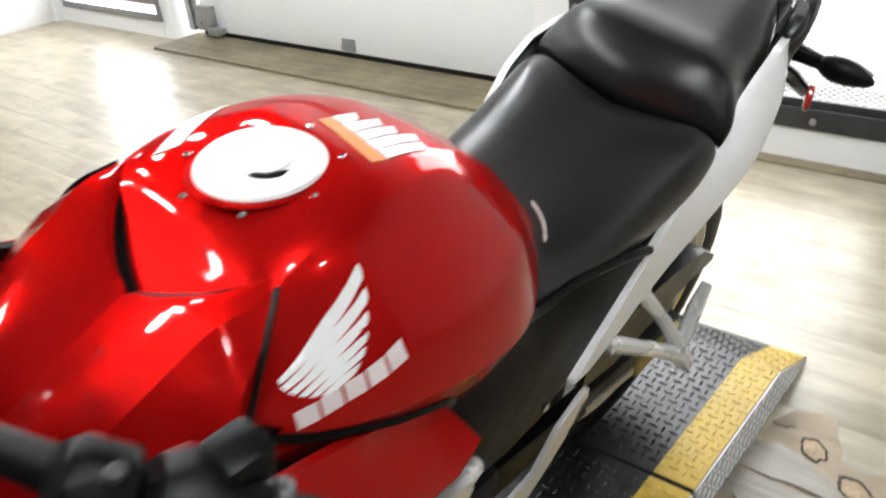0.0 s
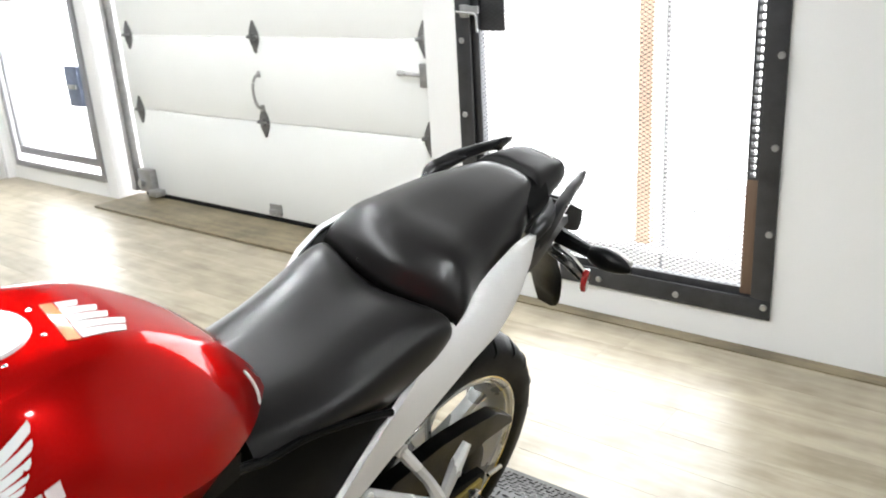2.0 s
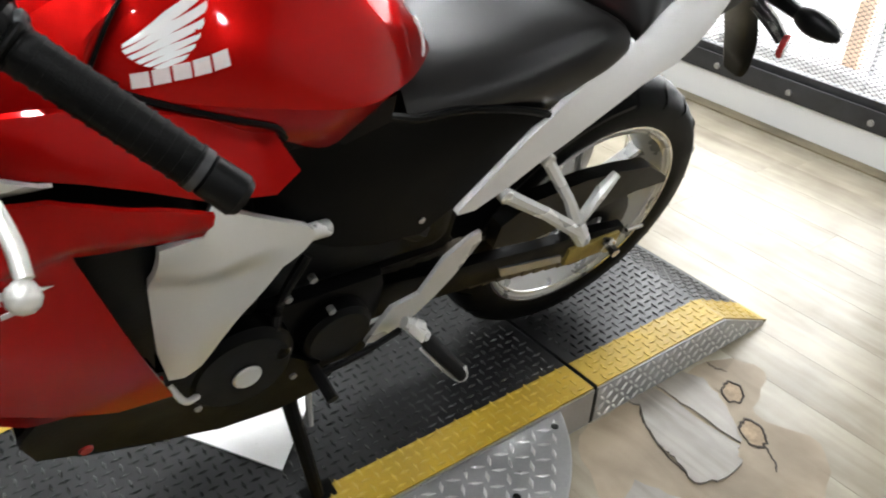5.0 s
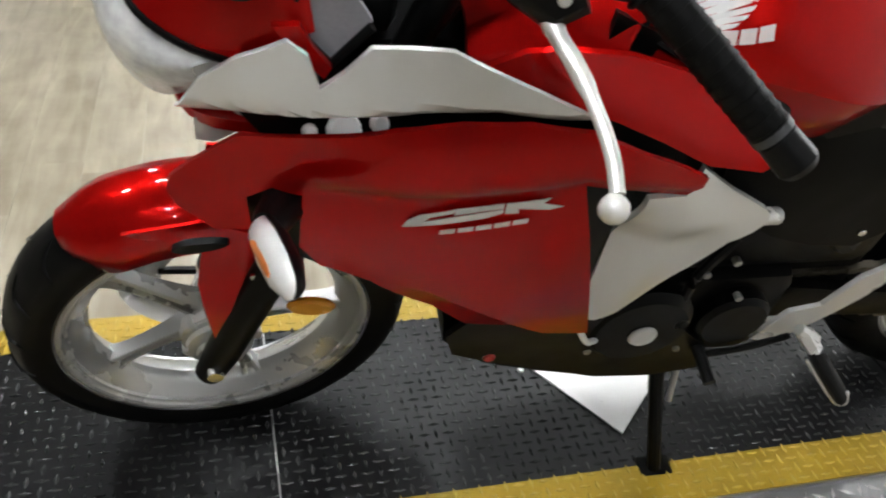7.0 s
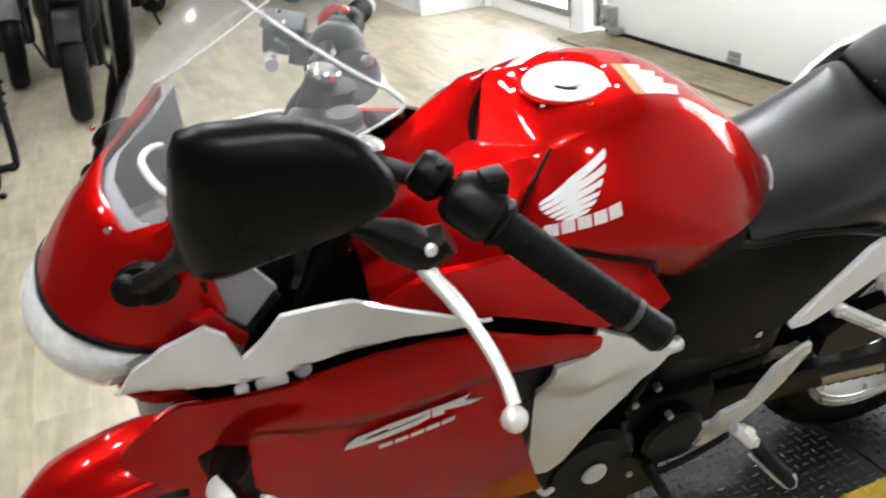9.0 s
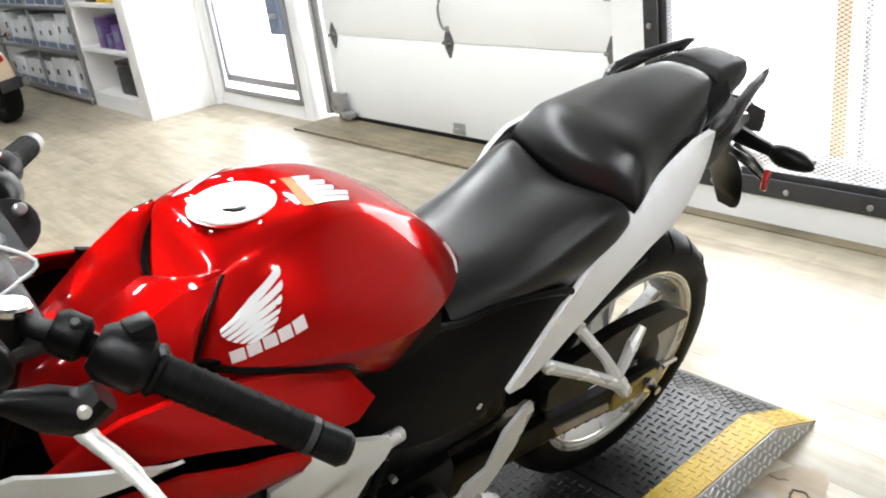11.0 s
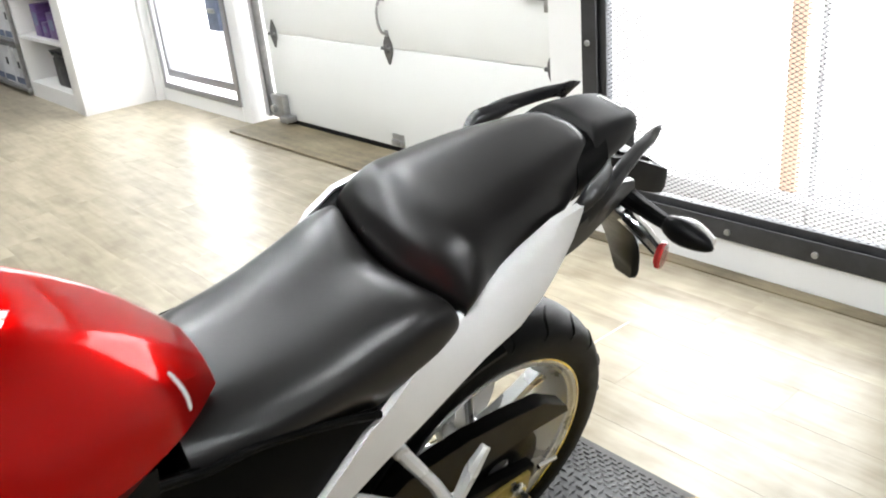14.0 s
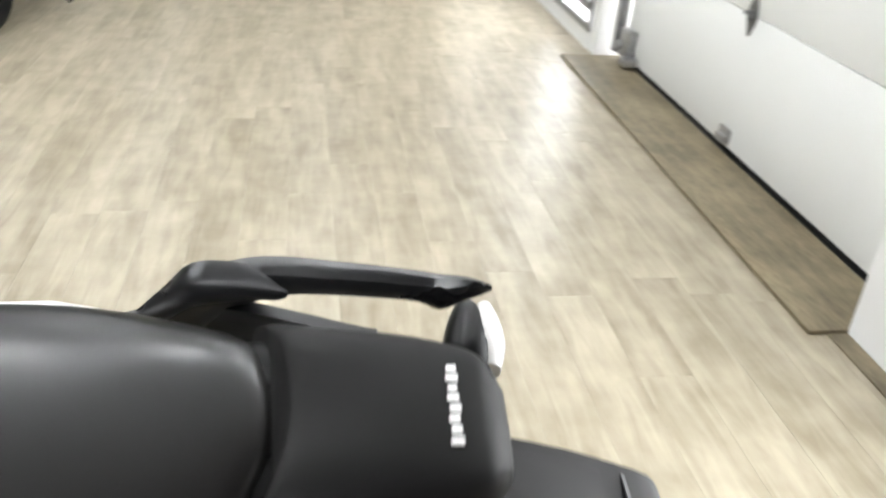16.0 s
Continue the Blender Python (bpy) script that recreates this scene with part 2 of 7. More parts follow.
PLANKS = wood("pale_oak_planks", (0.45, 0.398, 0.302), (0.235, 0.198, 0.136), 24, 3.4, 0.34, 0.13, island=True)
# tones for the unseen walls, dark so that little light bounces back
PALE = mat("grey_unseen_wall", (0.16, 0.155, 0.15), 0.6, 0, 0, 0.06, 2, 0.0003, 200)
DIM = mat("dark_unseen_wall", (0.10, 0.095, 0.09), 0.7, 0, 0, 0.1, 3, 0.0003, 200)


def plywood(name, light, dark):
    """Sheet wood with wavering contour grain and darker stains."""
    m, n, l, p = nodes_of(name)
    coord, mapping = n.new("ShaderNodeTexCoord"), n.new("ShaderNodeMapping")
    mapping.inputs["Scale"].default_value = (1.0, 0.22, 1.0)
    l.new(coord.outputs["Object"], mapping.inputs["Vector"])
    wave, stain, fibre = n.new("ShaderNodeTexWave"), n.new("ShaderNodeTexNoise"), n.new("ShaderNodeTexNoise")
    wave.wave_type, wave.bands_direction = "BANDS", "X"
    for key, v in (("Scale", 3.2), ("Distortion", 11.0), ("Detail", 2.0), ("Detail Scale", 0.8)):
        wave.inputs[key].default_value = v
    stain.inputs["Scale"].default_value, stain.inputs["Detail"].default_value = 3.5, 5
    fibre.inputs["Scale"].default_value, fibre.inputs["Detail"].default_value = 90.0, 3
    l.new(mapping.outputs[0], wave.inputs["Vector"])
    l.new(coord.outputs["Object"], stain.inputs["Vector"])
    l.new(mapping.outputs[0], fibre.inputs["Vector"])
    total = None
    for tex, share in ((wave, 0.08), (stain, 0.80), (fibre, 0.40)):
        mul = n.new("ShaderNodeMath")
        mul.operation = "MULTIPLY_ADD"
        mul.inputs[1].default_value, mul.inputs[2].default_value = share, -0.06
        l.new(tex.outputs["Fac"], mul.inputs[0])
        if total:
            l.new(total.outputs[0], mul.inputs[2])
        total = mul
    ramp = n.new("ShaderNodeValToRGB")
    ramp.color_ramp.elements[0].position, ramp.color_ramp.elements[1].position = 0.30, 0.80
    ramp.color_ramp.elements[0].color, ramp.color_ramp.elements[1].color = (*dark, 1), (*light, 1)
    l.new(total.outputs[0], ramp.inputs["Fac"])
    l.new(ramp.outputs[0], p.inputs["Base Color"])
    p.inputs["Roughness"].default_value = 0.5
    bump = n.new("ShaderNodeBump")
    bump.inputs["Strength"].default_value, bump.inputs["Distance"].default_value = 0.4, 0.001
    l.new(total.outputs[0], bump.inputs["Height"])
    l.new(bump.outputs[0], p.inputs["Normal"])
    return m


PLY = plywood("brown_plywood", (0.27, 0.22, 0.135), (0.072, 0.056, 0.032))
LED = glow("ceiling_led", (0.955, 0.985, 1.0), 210.0)
SNOW = glow("bright_outdoors", (1.0, 1.0, 1.0), 4.5)


# ---- building helpers ----
def link(name, bm, material, parent=None, sharp=35, smooth=True):
    me = bpy.data.meshes.new(name)
    bmesh.ops.recalc_face_normals(bm, faces=bm.faces)
    bm.to_mesh(me)
    bm.free()
    if smooth:
        for f in me.polygons:
            f.use_smooth = True
        me.set_sharp_from_angle(angle=radians(sharp))
    me.materials.append(material)
    ob = new(name, me)
    if parent:
        ob.parent = parent
    return ob


def part(name, bm, material, parent, label="", sharp=35):
    ob = link(name, bm, material, parent, sharp)
    if label:
        ob["label"] = label
    return ob


def thing(name, label, category, m=None, group="", kind=""):
    ob = new(name)
    ob.empty_display_size = 0.1
    if m is not None:
        ob.matrix_world = m
    return tagged(ob, label, category, group, kind)


def box(bm, lo, hi, bevel=0.0, m=None, seg=2):
    """A box from corner to corner, its edges rounded by bevel."""
    lo, hi = Vector(lo), Vector(hi)
    made = bmesh.ops.create_cube(bm, size=1.0)["verts"]
    size, mid = hi - lo, (lo + hi) / 2
    for v in made:
        v.co = Vector([a * b for a, b in zip(v.co, size)]) + mid
    if bevel:
        edges = list({e for v in made for e in v.link_edges})
        got = bmesh.ops.bevel(bm, geom=edges, offset=bevel, segments=seg, affect="EDGES", profile=0.5)
        made = list({v for f in got["faces"] for v in f.verts} | {v for v in made if v.is_valid})
    if m is not None:
        for v in made:
            v.co = m @ v.co
    return bm


def boxes(*rows, bevel=0.0):
    bm = bmesh.new()
    for lo, hi in rows:
        box(bm, lo, hi, bevel)
    return bm


def spline(points, sub=4, closed=False):
    """A smooth line through the points."""
    p = [Vector(q) for q in points]
    n, out = len(p), []
    for i in range(n if closed else n - 1):
        a, b = p[i], p[(i + 1) % n]
        z = p[i - 1] if closed or i else a * 2 - b
        c = p[(i + 2) % n] if closed or i + 2 < n else b * 2 - a
        for k in range(sub):
            t = k / sub
            out.append(0.5 * ((2 * a) + (b - z) * t + (2 * z - 5 * a + 4 * b - c) * t * t + (3 * a - z - 3 * b + c) * t ** 3))
    if not closed:
        out.append(p[-1])
    return out


def loft(sections, closed=True, caps=True, bm=None):
    bm = bm or bmesh.new()
    rows = [[bm.verts.new(p) for p in s] for s in sections]
    n = len(rows[0])
    for a, b in zip(rows, rows[1:]):
        for i in range(n if closed else n - 1):
            j = (i + 1) % n
            bm.faces.new((a[i], a[j], b[j], b[i]))
    if closed and caps:
        for r in (rows[0], rows[-1]):
            bm.faces.new(r)
    return bm


def tube(points, radius, n=10, bm=None, flat=1.0, up=(0, 0, 1)):
    """A rod along the points; radius may differ from point to point."""
    pts = [Vector(p) for p in points]
    rad = radius if isinstance(radius, (list, tuple)) else [radius] * len(pts)
    secs = []
    for i, p in enumerate(pts):
        d = (pts[min(i + 1, len(pts) - 1)] - pts[max(i - 1, 0)]).normalized()
        u = Vector(up)
        if abs(d.dot(u)) > 0.95:
            u = Vector((1, 0, 0))
        s = d.cross(u).normalized()
        w = s.cross(d)
        secs.append([p + (s * math.cos(a) + w * math.sin(a) * flat) * rad[i] for a in (2 * math.pi * k / n for k in range(n))])
    return loft(secs, bm=bm)


def disc(centre, axis, radius, depth, n=28, bevel=0.0, bm=None):
    """A round plate or plug about an axis."""
    c, a = Vector(centre), Vector(axis).normalized()
    u = a.orthogonal().normalized()
    w = a.cross(u)
    prof = [(radius - bevel, depth / 2), (radius, depth / 2 - bevel), (radius, -depth / 2 + bevel), (radius - bevel, -depth / 2)] if bevel else [(radius, depth / 2), (radius, -depth / 2)]
    return loft([[c + a * h + (u * math.cos(t) + w * math.sin(t)) * r for t in (2 * math.pi * k / n for k in range(n))] for r, h in prof], bm=bm)


def lathe(profile, n=64, bm=None, m=None):
    """A ring: the profile (radius, sideways) turned about the y axis."""
    bm = bm or bmesh.new()
    rows = []
    for k in range(n):
        a = 2 * math.pi * k / n
        row = []
        for r, y in profile:
            v = Vector((r * math.cos(a), y, r * math.sin(a)))
            row.append(bm.verts.new(m @ v if m is not None else v))
        rows.append(row)
    q = len(profile)
    for k in range(n):
        a, b = rows[k], rows[(k + 1) % n]
        for i in range(q):
            j = (i + 1) % q
            bm.faces.new((a[i], a[j], b[j], b[i]))
    return bm


def inside(x, z, poly):
    odd = False
    for (x1, z1), (x2, z2) in zip(poly, poly[1:] + poly[:1]):
        if (z1 > z) != (z2 > z) and x < (x2 - x1) * (z - z1) / (z2 - z1) + x1:
            odd = not odd
    return odd


def sheet(outline, surface, thick, step=0.02, round_sub=1, bm=None):
    """A moulded panel: an outline in (x, z), laid on the surface y(x, z) and given a thickness inwards (towards y = 0)."""
    line = [(v.x, v.y) for v in spline([(x, z, 0) for x, z in outline], round_sub, True)] if round_sub > 1 else list(outline)
    dense = []
    for (x1, z1), (x2, z2) in zip(line, line[1:] + line[:1]):
        k = max(1, int(math.hypot(x2 - x1, z2 - z1) / step))
        dense += [(x1 + (x2 - x1) * i / k, z1 + (z2 - z1) * i / k) for i in range(k)]
    pts = [Vector(p) for p in dense]
    edge = [(i, (i + 1) % len(pts)) for i in range(len(pts))]
    xs, zs = [p[0] for p in dense], [p[1] for p in dense]
    grid = []
    for i in range(int((max(xs) - min(xs)) / step) + 1):
        for j in range(int((max(zs) - min(zs)) / step) + 1):
            q = (min(xs) + (i + 0.5) * step, min(zs) + (j + 0.5) * step)
            if inside(*q, dense) and all(math.hypot(q[0] - p[0], q[1] - p[1]) > step * 0.45 for p in dense):
                grid.append(Vector(q))
    v2, _, faces, *_ = geometry.delaunay_2d_cdt(pts + grid, edge, [], 1, 1e-6)
    bm = bm or bmesh.new()
    front = [bm.verts.new((v.x, surface(v.x, v.y), v.y)) for v in v2]
    back = []
    for v in v2:
        y = surface(v.x, v.y)
        back.append(bm.verts.new((v.x, y - math.copysign(thick, y), v.y)))
    count = {}
    for f in faces:
        if len(f) < 3:
            continue
        bm.faces.new([front[i] for i in f])
        bm.faces.new([back[i] for i in reversed(f)])
        for a, b in zip(f, list(f[1:]) + [f[0]]):
            count[tuple(sorted((a, b)))] = count.get(tuple(sorted((a, b))), 0) + 1
    for (a, b), c in count.items():
        if c == 1:
            bm.faces.new((front[a], front[b], back[b], back[a]))
    return bm


def mirrored(bm):
    """A copy on the other side of the machine."""
    out = bm.copy()
    for v in out.verts:
        v.co.y = -v.co.y
    return out


def both(name, bm, material, parent, label="", sharp=35):
    other = mirrored(bm)
    return part(name, bm, material, parent, label, sharp), part(name, other, material, parent, label, sharp)


def half_section(x, top, side, sub=3):
    """A closed cross-section at x: the crown at y = 0, then points (y, z) down one side, mirrored."""
    pts = [Vector((p[0], p[1], 0)) if len(p) == 2 else Vector((p[1], p[2], 0)) for p in [(0, top)] + side]
    line = spline(pts, sub)
    right = [Vector((x, p.x, p.y)) for p in line]
    left = [Vector((x, -p.x, p.y)) for p in reversed(line[1:])]
    return left + right


def grow(sections, sub=3):
    """More cross-sections, smoothly between the given ones."""
    cols = [spline([s[i] for s in sections], sub) for i in range(len(sections[0]))]
    return [[c[k] for c in cols] for k in range(len(cols[0]))]

# ---- setting ----
STREET = 3.05      # inner face of the street wall
RECESS = 3.27      # face of the roller door


def structure(name, bm, material, label, category, sharp=35):
    return tagged(link(name, bm, material, None, sharp), label, category, "", "structure")


structure("ground", boxes(((3.5, -8, -0.30), (5.2, 16, -0.02))), GROUND, "pale overexposed pavement outside the building", "ground")
backdrop = structure("backdrop", boxes(((5.2, -8, -0.3), (5.3, 16, 8))), SNOW, "blown-out bright outdoors behind the glass", "backdrop")

# street wall, with holes for the gate, the roller door and the glass door
structure("wall_street", boxes(
    ((STREET, -5.0, 0), (3.25, 0.04, 3.2)), ((STREET, 0.04, 0), (3.25, 1.28, 0.15)), ((STREET, 0.04, 2.15), (3.25, 1.28, 3.2)),
    ((STREET, 1.28, 0), (3.45, 1.49, 3.2)), ((STREET, 1.49, 2.25), (3.45, 4.24, 3.2)),
    ((3.13, 4.24, 0), (3.45, 4.36, 3.2)), ((3.125, 4.36, 0), (3.32, 5.52, 0.125)), ((3.125, 4.36, 2.2), (3.32, 5.52, 3.2)),
    ((3.125, 5.52, 0), (3.32, 5.62, 3.2)), ((3.07, 5.62, 0), (3.32, 14.0, 3.2))), WALL, "white painted street wall with wide openings", "wall")
# added walls out of view; their dark tone keeps fill light down
structure("wall_back", boxes(((-6.0, 14.0, 0), (3.32, 14.2, 3.2))), DIM, "unseen closing wall, kept dark to limit reflected light", "wall")
structure("wall_side", boxes(((-6.2, -5.0, 0), (-6.0, 14.2, 3.2))), DIM, "unseen closing wall, kept dark to limit reflected light", "wall")
structure("wall_near", boxes(((-6.2, -5.2, 0), (3.25, -5.0, 3.2))), PALE, "unseen closing wall, kept dark grey to limit reflected light", "wall")
# ceiling is out of view; dark so glossy parts reflect mostly the lamps
structure("ceiling", boxes(((-6.2, -5.2, 3.2), (3.45, 14.2, 3.35))), CEIL, "unseen added ceiling, dark to cut reflected light", "ceiling")
floor = structure("floor", boxes(((-6.0, -5.0, -0.12), (3.5, 14.0, -0.004))), MORTAR, "pale oak-look vinyl plank floor, worn", "floor")

# plywood sill of the roller door
sill = bmesh.new()
box(sill, (2.925, 1.488, 0.0), (3.262, 4.20, 0.016), 0.003)
structure("threshold", sill, PLY, "brown plywood board laid before the roller door", "threshold")
# dark grime strip at the foot of the street wall
structure("baseboard", boxes(((2.985, -4.9, 0.0), (STREET - 0.002, 1.486, 0.006))), PLY, "brown strip along the foot of the wall", "floor strip")
structure("trim", boxes(((2.10, 0.696, 0.0004), (2.52, 0.702, 0.0012))), WHITE_LINE, "thin pale line on the floor boards", "floor line")

# roller door of four sections
door = thing("door_1", "white sectional garage door with galvanised hinges, closed", "garage door", kind="structure")
lines = [0.035, 0.585, 1.045, 1.505, 1.965, 2.25]
for k, (a, b) in enumerate(zip(lines, lines[1:])):
    bm = bmesh.new()
    box(bm, (RECESS, 1.52, a + 0.002), (RECESS + 0.045, 4.13, b - 0.002), 0.004)
    part("panel", bm, DOOR, door)
bm = tube([(RECESS + 0.012, 1.52, 0.022), (RECESS + 0.012, 4.13, 0.022)], 0.018, 10)
part("bottom_seal", bm, BLACK, door, "black rubber bottom seal")
for y in (1.667, 2.845, 4.03):
    for z in lines[1:5]:
        bm = bmesh.new()
        for s in (-1, 1):
            leaf = [(y - 0.040, z + s * 0.004), (y - 0.034, z + s * 0.030), (y - 0.006, z + s * 0.085), (y + 0.006, z + s * 0.085), (y + 0.034, z + s * 0.030), (y + 0.040, z + s * 0.004)]
            loft([[(RECESS - 0.001, p, q) for p, q in leaf], [(RECESS - 0.005, p, q) for p, q in leaf]], bm=bm)
        tube([(RECESS - 0.012, y - 0.042, z), (RECESS - 0.012, y + 0.042, z)], 0.010, 8, bm)
        box(bm, (RECESS - 0.022, y - 0.012, z - 0.02), (RECESS - 0.004, y + 0.012, z + 0.02), 0.003)
        part("hinge", bm, IRON, door)
bm = tube(spline([(RECESS - 0.002, 2.845, 0.66), (RECESS - 0.030, 2.85, 0.675), (RECESS - 0.040, 2.86, 0.72), (RECESS - 0.040, 2.86, 0.79), (RECESS - 0.026, 2.85, 0.835), (RECESS - 0.002, 2.845, 0.85)], 5), 0.0075, 8)
box(bm, (RECESS - 0.006, 2.83, 0.645), (RECESS, 2.86, 0.68), 0.002)
box(bm, (RECESS - 0.006, 2.833, 0.83), (RECESS, 2.857, 0.865), 0.002)
part("handle", bm, GALV, door)
bm = boxes(((RECESS - 0.03, 1.56, 0.83), (RECESS, 1.69, 0.94)), bevel=0.004)
tube([(RECESS - 0.02, 1.68, 0.885), (RECESS - 0.02, 1.80, 0.89)], 0.010, 8, bm)
tube([(RECESS - 0.02, 1.79, 0.89), (RECESS - 0.03, 1.82, 0.892)], 0.014, 8, bm)
part("lock", bm, GALV, door)
bm = boxes(((RECESS - 0.03, 2.80, 0.055), (RECESS, 2.875, 0.085)), ((RECESS - 0.012, 2.79, 0.05), (RECESS, 2.885, 0.115)), bevel=0.003)
part("bracket", bm, GALV, door)
for y, s in ((4.17, 1), (1.50, -1)):
    bm = bmesh.new()
    box(bm, (RECESS - 0.06, y - 0.028, 0.05), (RECESS - 0.008, y - 0.022, 2.2), 0.001)
    box(bm, (RECESS - 0.06, y - 0.028, 0.05), (RECESS - 0.054, y + 0.03, 2.2), 0.001)
    part("track", bm, GALV, door, "galvanised vertical track")
bm = boxes(((RECESS - 0.05, 3.98, 0.05), (RECESS - 0.004, 4.12, 0.20)), ((RECESS - 0.08, 3.90, 0.035), (RECESS - 0.01, 3.99, 0.075)), bevel=0.004)
tube([(RECESS - 0.075, 4.08, 0.11), (RECESS - 0.02, 4.08, 0.11)], 0.026, 14, bm)
part("roller_bracket", bm, GALV, door)

# steel gate with lattice
gate = thing("window_1", "dark steel framed window gate with expanded-metal lattice", "gate", kind="structure")
Y0, Y1, Z0, Z1 = 0.0, 1.315, 0.122, 2.18
for nm, lo, hi in (("frame_rail", (STREET - 0.012, Y0, Z0), (STREET - 0.002, Y1, Z0 + 0.075)), ("frame_rail", (STREET - 0.012, Y0, Z1 - 0.075), (STREET - 0.002, Y1, Z1)),
                   ("frame_post", (STREET - 0.012, Y0, Z0 + 0.075), (STREET - 0.002, Y0 + 0.07, Z1 - 0.075)), ("frame_post", (STREET - 0.012, Y1 - 0.07, Z0 + 0.075), (STREET - 0.002, Y1, Z1 - 0.075))):
    bm = bmesh.new()
    box(bm, lo, hi, 0.002)
    part(nm, bm, FRAME, gate)
bm = boxes(((STREET + 0.01, Y0 + 0.06, Z0 + 0.05), (STREET + 0.05, Y1 - 0.05, Z0 + 0.10)), ((STREET + 0.01, Y1 - 0.10, Z0 + 0.1), (STREET + 0.05, Y1 - 0.05, Z1 - 0.05)), bevel=0.002)
part("inner_frame", bm, FRAME, gate)
bm = boxes(((STREET + 0.005, Y0 + 0.072, Z0 + 0.08), (STREET + 0.05, Y0 + 0.115, 0.62)), bevel=0.002)
part("post_foot", bm, RUSTY, gate, "brown weathered lower post")
bm = boxes(((STREET + 0.005, Y0 + 0.075, 0.62), (STREET + 0.05, Y0 + 0.085, Z1 - 0.08)), ((STREET + 0.005, Y0 + 0.105, 0.62), (STREET + 0.05, Y0 + 0.115, Z1 - 0.08)))
for k in range(60):
    z = 0.62 + k * 0.026
    box(bm, (STREET + 0.005, Y0 + 0.085, z), (STREET + 0.05, Y0 + 0.105, z + 0.008))
part("slotted_channel", bm, FRAME, gate, "dark slotted steel channel")
for y, z in [(0.022, 0.15), (0.345, 0.134), (0.665, 0.134), (0.985, 0.134), (1.27, 0.15)] + [(0.02, 0.42 + 0.30 * k) for k in range(6)] + [(1.285, 0.45 + 0.30 * k) for k in range(6)]:
    part("bolt", disc((STREET - 0.015, y, z + 0.02), (1, 0, 0), 0.012, 0.010, 10, 0.002), GALV, gate)
# lattice of thin strands
bm = bmesh.new()
ya, yb, za, zb = Y0 + 0.11, Y1 - 0.09, Z0 + 0.085, Z1 - 0.08
slope = 0.56
for s in (-1, 1):
    first = -int((zb - za) / slope / 0.029) - 2
    for k in range(first, int((yb - ya) / 0.029) + int((zb - za) / slope / 0.029) + 2):
        y0 = ya + k * 0.029
        a, b = (ya - y0, yb - y0) if s > 0 else (y0 - yb, y0 - ya)
        a, b = max(a, 0.0), min(b, (zb - za) / slope)
        if b - a < 0.01:
            continue
        p, q = (STREET + 0.02 + 0.002 * s, y0 + s * a, za + slope * a), (STREET + 0.02 + 0.002 * s, y0 + s * b, za + slope * b)
        tube([p, q], 0.00085, 4, bm)
knots = []
for s in (0, 1):
    for i in range(int((yb - ya) / 0.029)):
        for j in range(int((zb - za) / (slope * 0.029))):
            y, z = ya + (i + 0.5 * s) * 0.029, za + (j + 0.5 * s) * slope * 0.029
            if ya < y < yb and za < z < zb:
                knots.append((y, z))
for y, z in knots:
    a = [(STREET + 0.017, y - 0.0045, z), (STREET + 0.018, y, z - 0.0021), (STREET + 0.017, y + 0.0045, z), (STREET + 0.023, y, z + 0.0021)]
    bm.faces.new([bm.verts.new(q) for q in a])
lat = part("lattice", bm, FRAME, gate, "grey expanded-metal lattice")
for zc in (0.40, 1.18):
    bm = boxes(((STREET + 0.026, Y1 - 0.215, zc - 0.075), (STREET + 0.031, Y1 - 0.075, zc + 0.075)), bevel=0.001)
    part("lock_plate", bm, FRAME, gate, "dark perforated lock plate")
    bm = boxes(((STREET - 0.02, Y1 - 0.075, zc - 0.02), (STREET - 0.0125, Y1 - 0.030, zc + 0.03)), ((STREET - 0.024, Y1 - 0.125, zc - 0.005), (STREET - 0.013, Y1 - 0.075, zc + 0.025)), bevel=0.003)
    tube(spline([(STREET - 0.028, Y1 - 0.02, zc + 0.005), (STREET - 0.038, Y1 - 0.06, zc), (STREET - 0.038, Y1 - 0.112, zc - 0.004), (STREET - 0.036, Y1 - 0.122, zc - 0.02), (STREET - 0.034, Y1 - 0.124, zc - 0.075)], 4), 0.005, 8, bm)
    part("latch", bm, GALV, gate, "galvanised latch with drop handle")
# ragged lattice edge over the frame
bm = bmesh.new()
for k in range(44):
    y = Y0 + 0.10 + k * 0.0265
    tube([(STREET + 0.014, y - 0.012, Z0 + 0.070), (STREET + 0.014, y, Z0 + 0.083), (STREET + 0.014, y + 0.012, Z0 + 0.070)], 0.0045, 5, bm)
part("lattice_edge", bm, FRAME, gate, "ragged lower edge of the lattice")

# glass door
gd = thing("door_2", "grey aluminium framed glass door, closed", "glass door", kind="structure")
A0, A1, B0, B1 = 4.335, 5.545, 0.105, 2.2
X = 3.115
for lo, hi in (((X - 0.006, A0, B0), (X + 0.006, A1, B0 + 0.045)), ((X - 0.006, A0, B0 + 0.045), (X + 0.006, A0 + 0.04, B1)), ((X - 0.006, A1 - 0.04, B0 + 0.045), (X + 0.006, A1, B1)), ((X - 0.006, A0 + 0.04, B1 - 0.05), (X + 0.006, A1 - 0.04, B1))):
    part("frame_bar", boxes((lo, hi), bevel=0.002), ALUF, gd)
for lo, hi in (((X + 0.02, A0 + 0.07, B0 + 0.09), (X + 0.06, A1 - 0.05, B0 + 0.145)), ((X + 0.02, A0 + 0.07, B0 + 0.145), (X + 0.06, A0 + 0.115, B1 - 0.06)), ((X + 0.02, A1 - 0.085, B0 + 0.145), (X + 0.06, A1 - 0.05, B1 - 0.06)), ((X + 0.02, A0 + 0.115, 1.27), (X + 0.06, A1 - 0.085, 1.34))):
    part("leaf_bar", boxes((lo, hi), bevel=0.003), ALUF, gd)
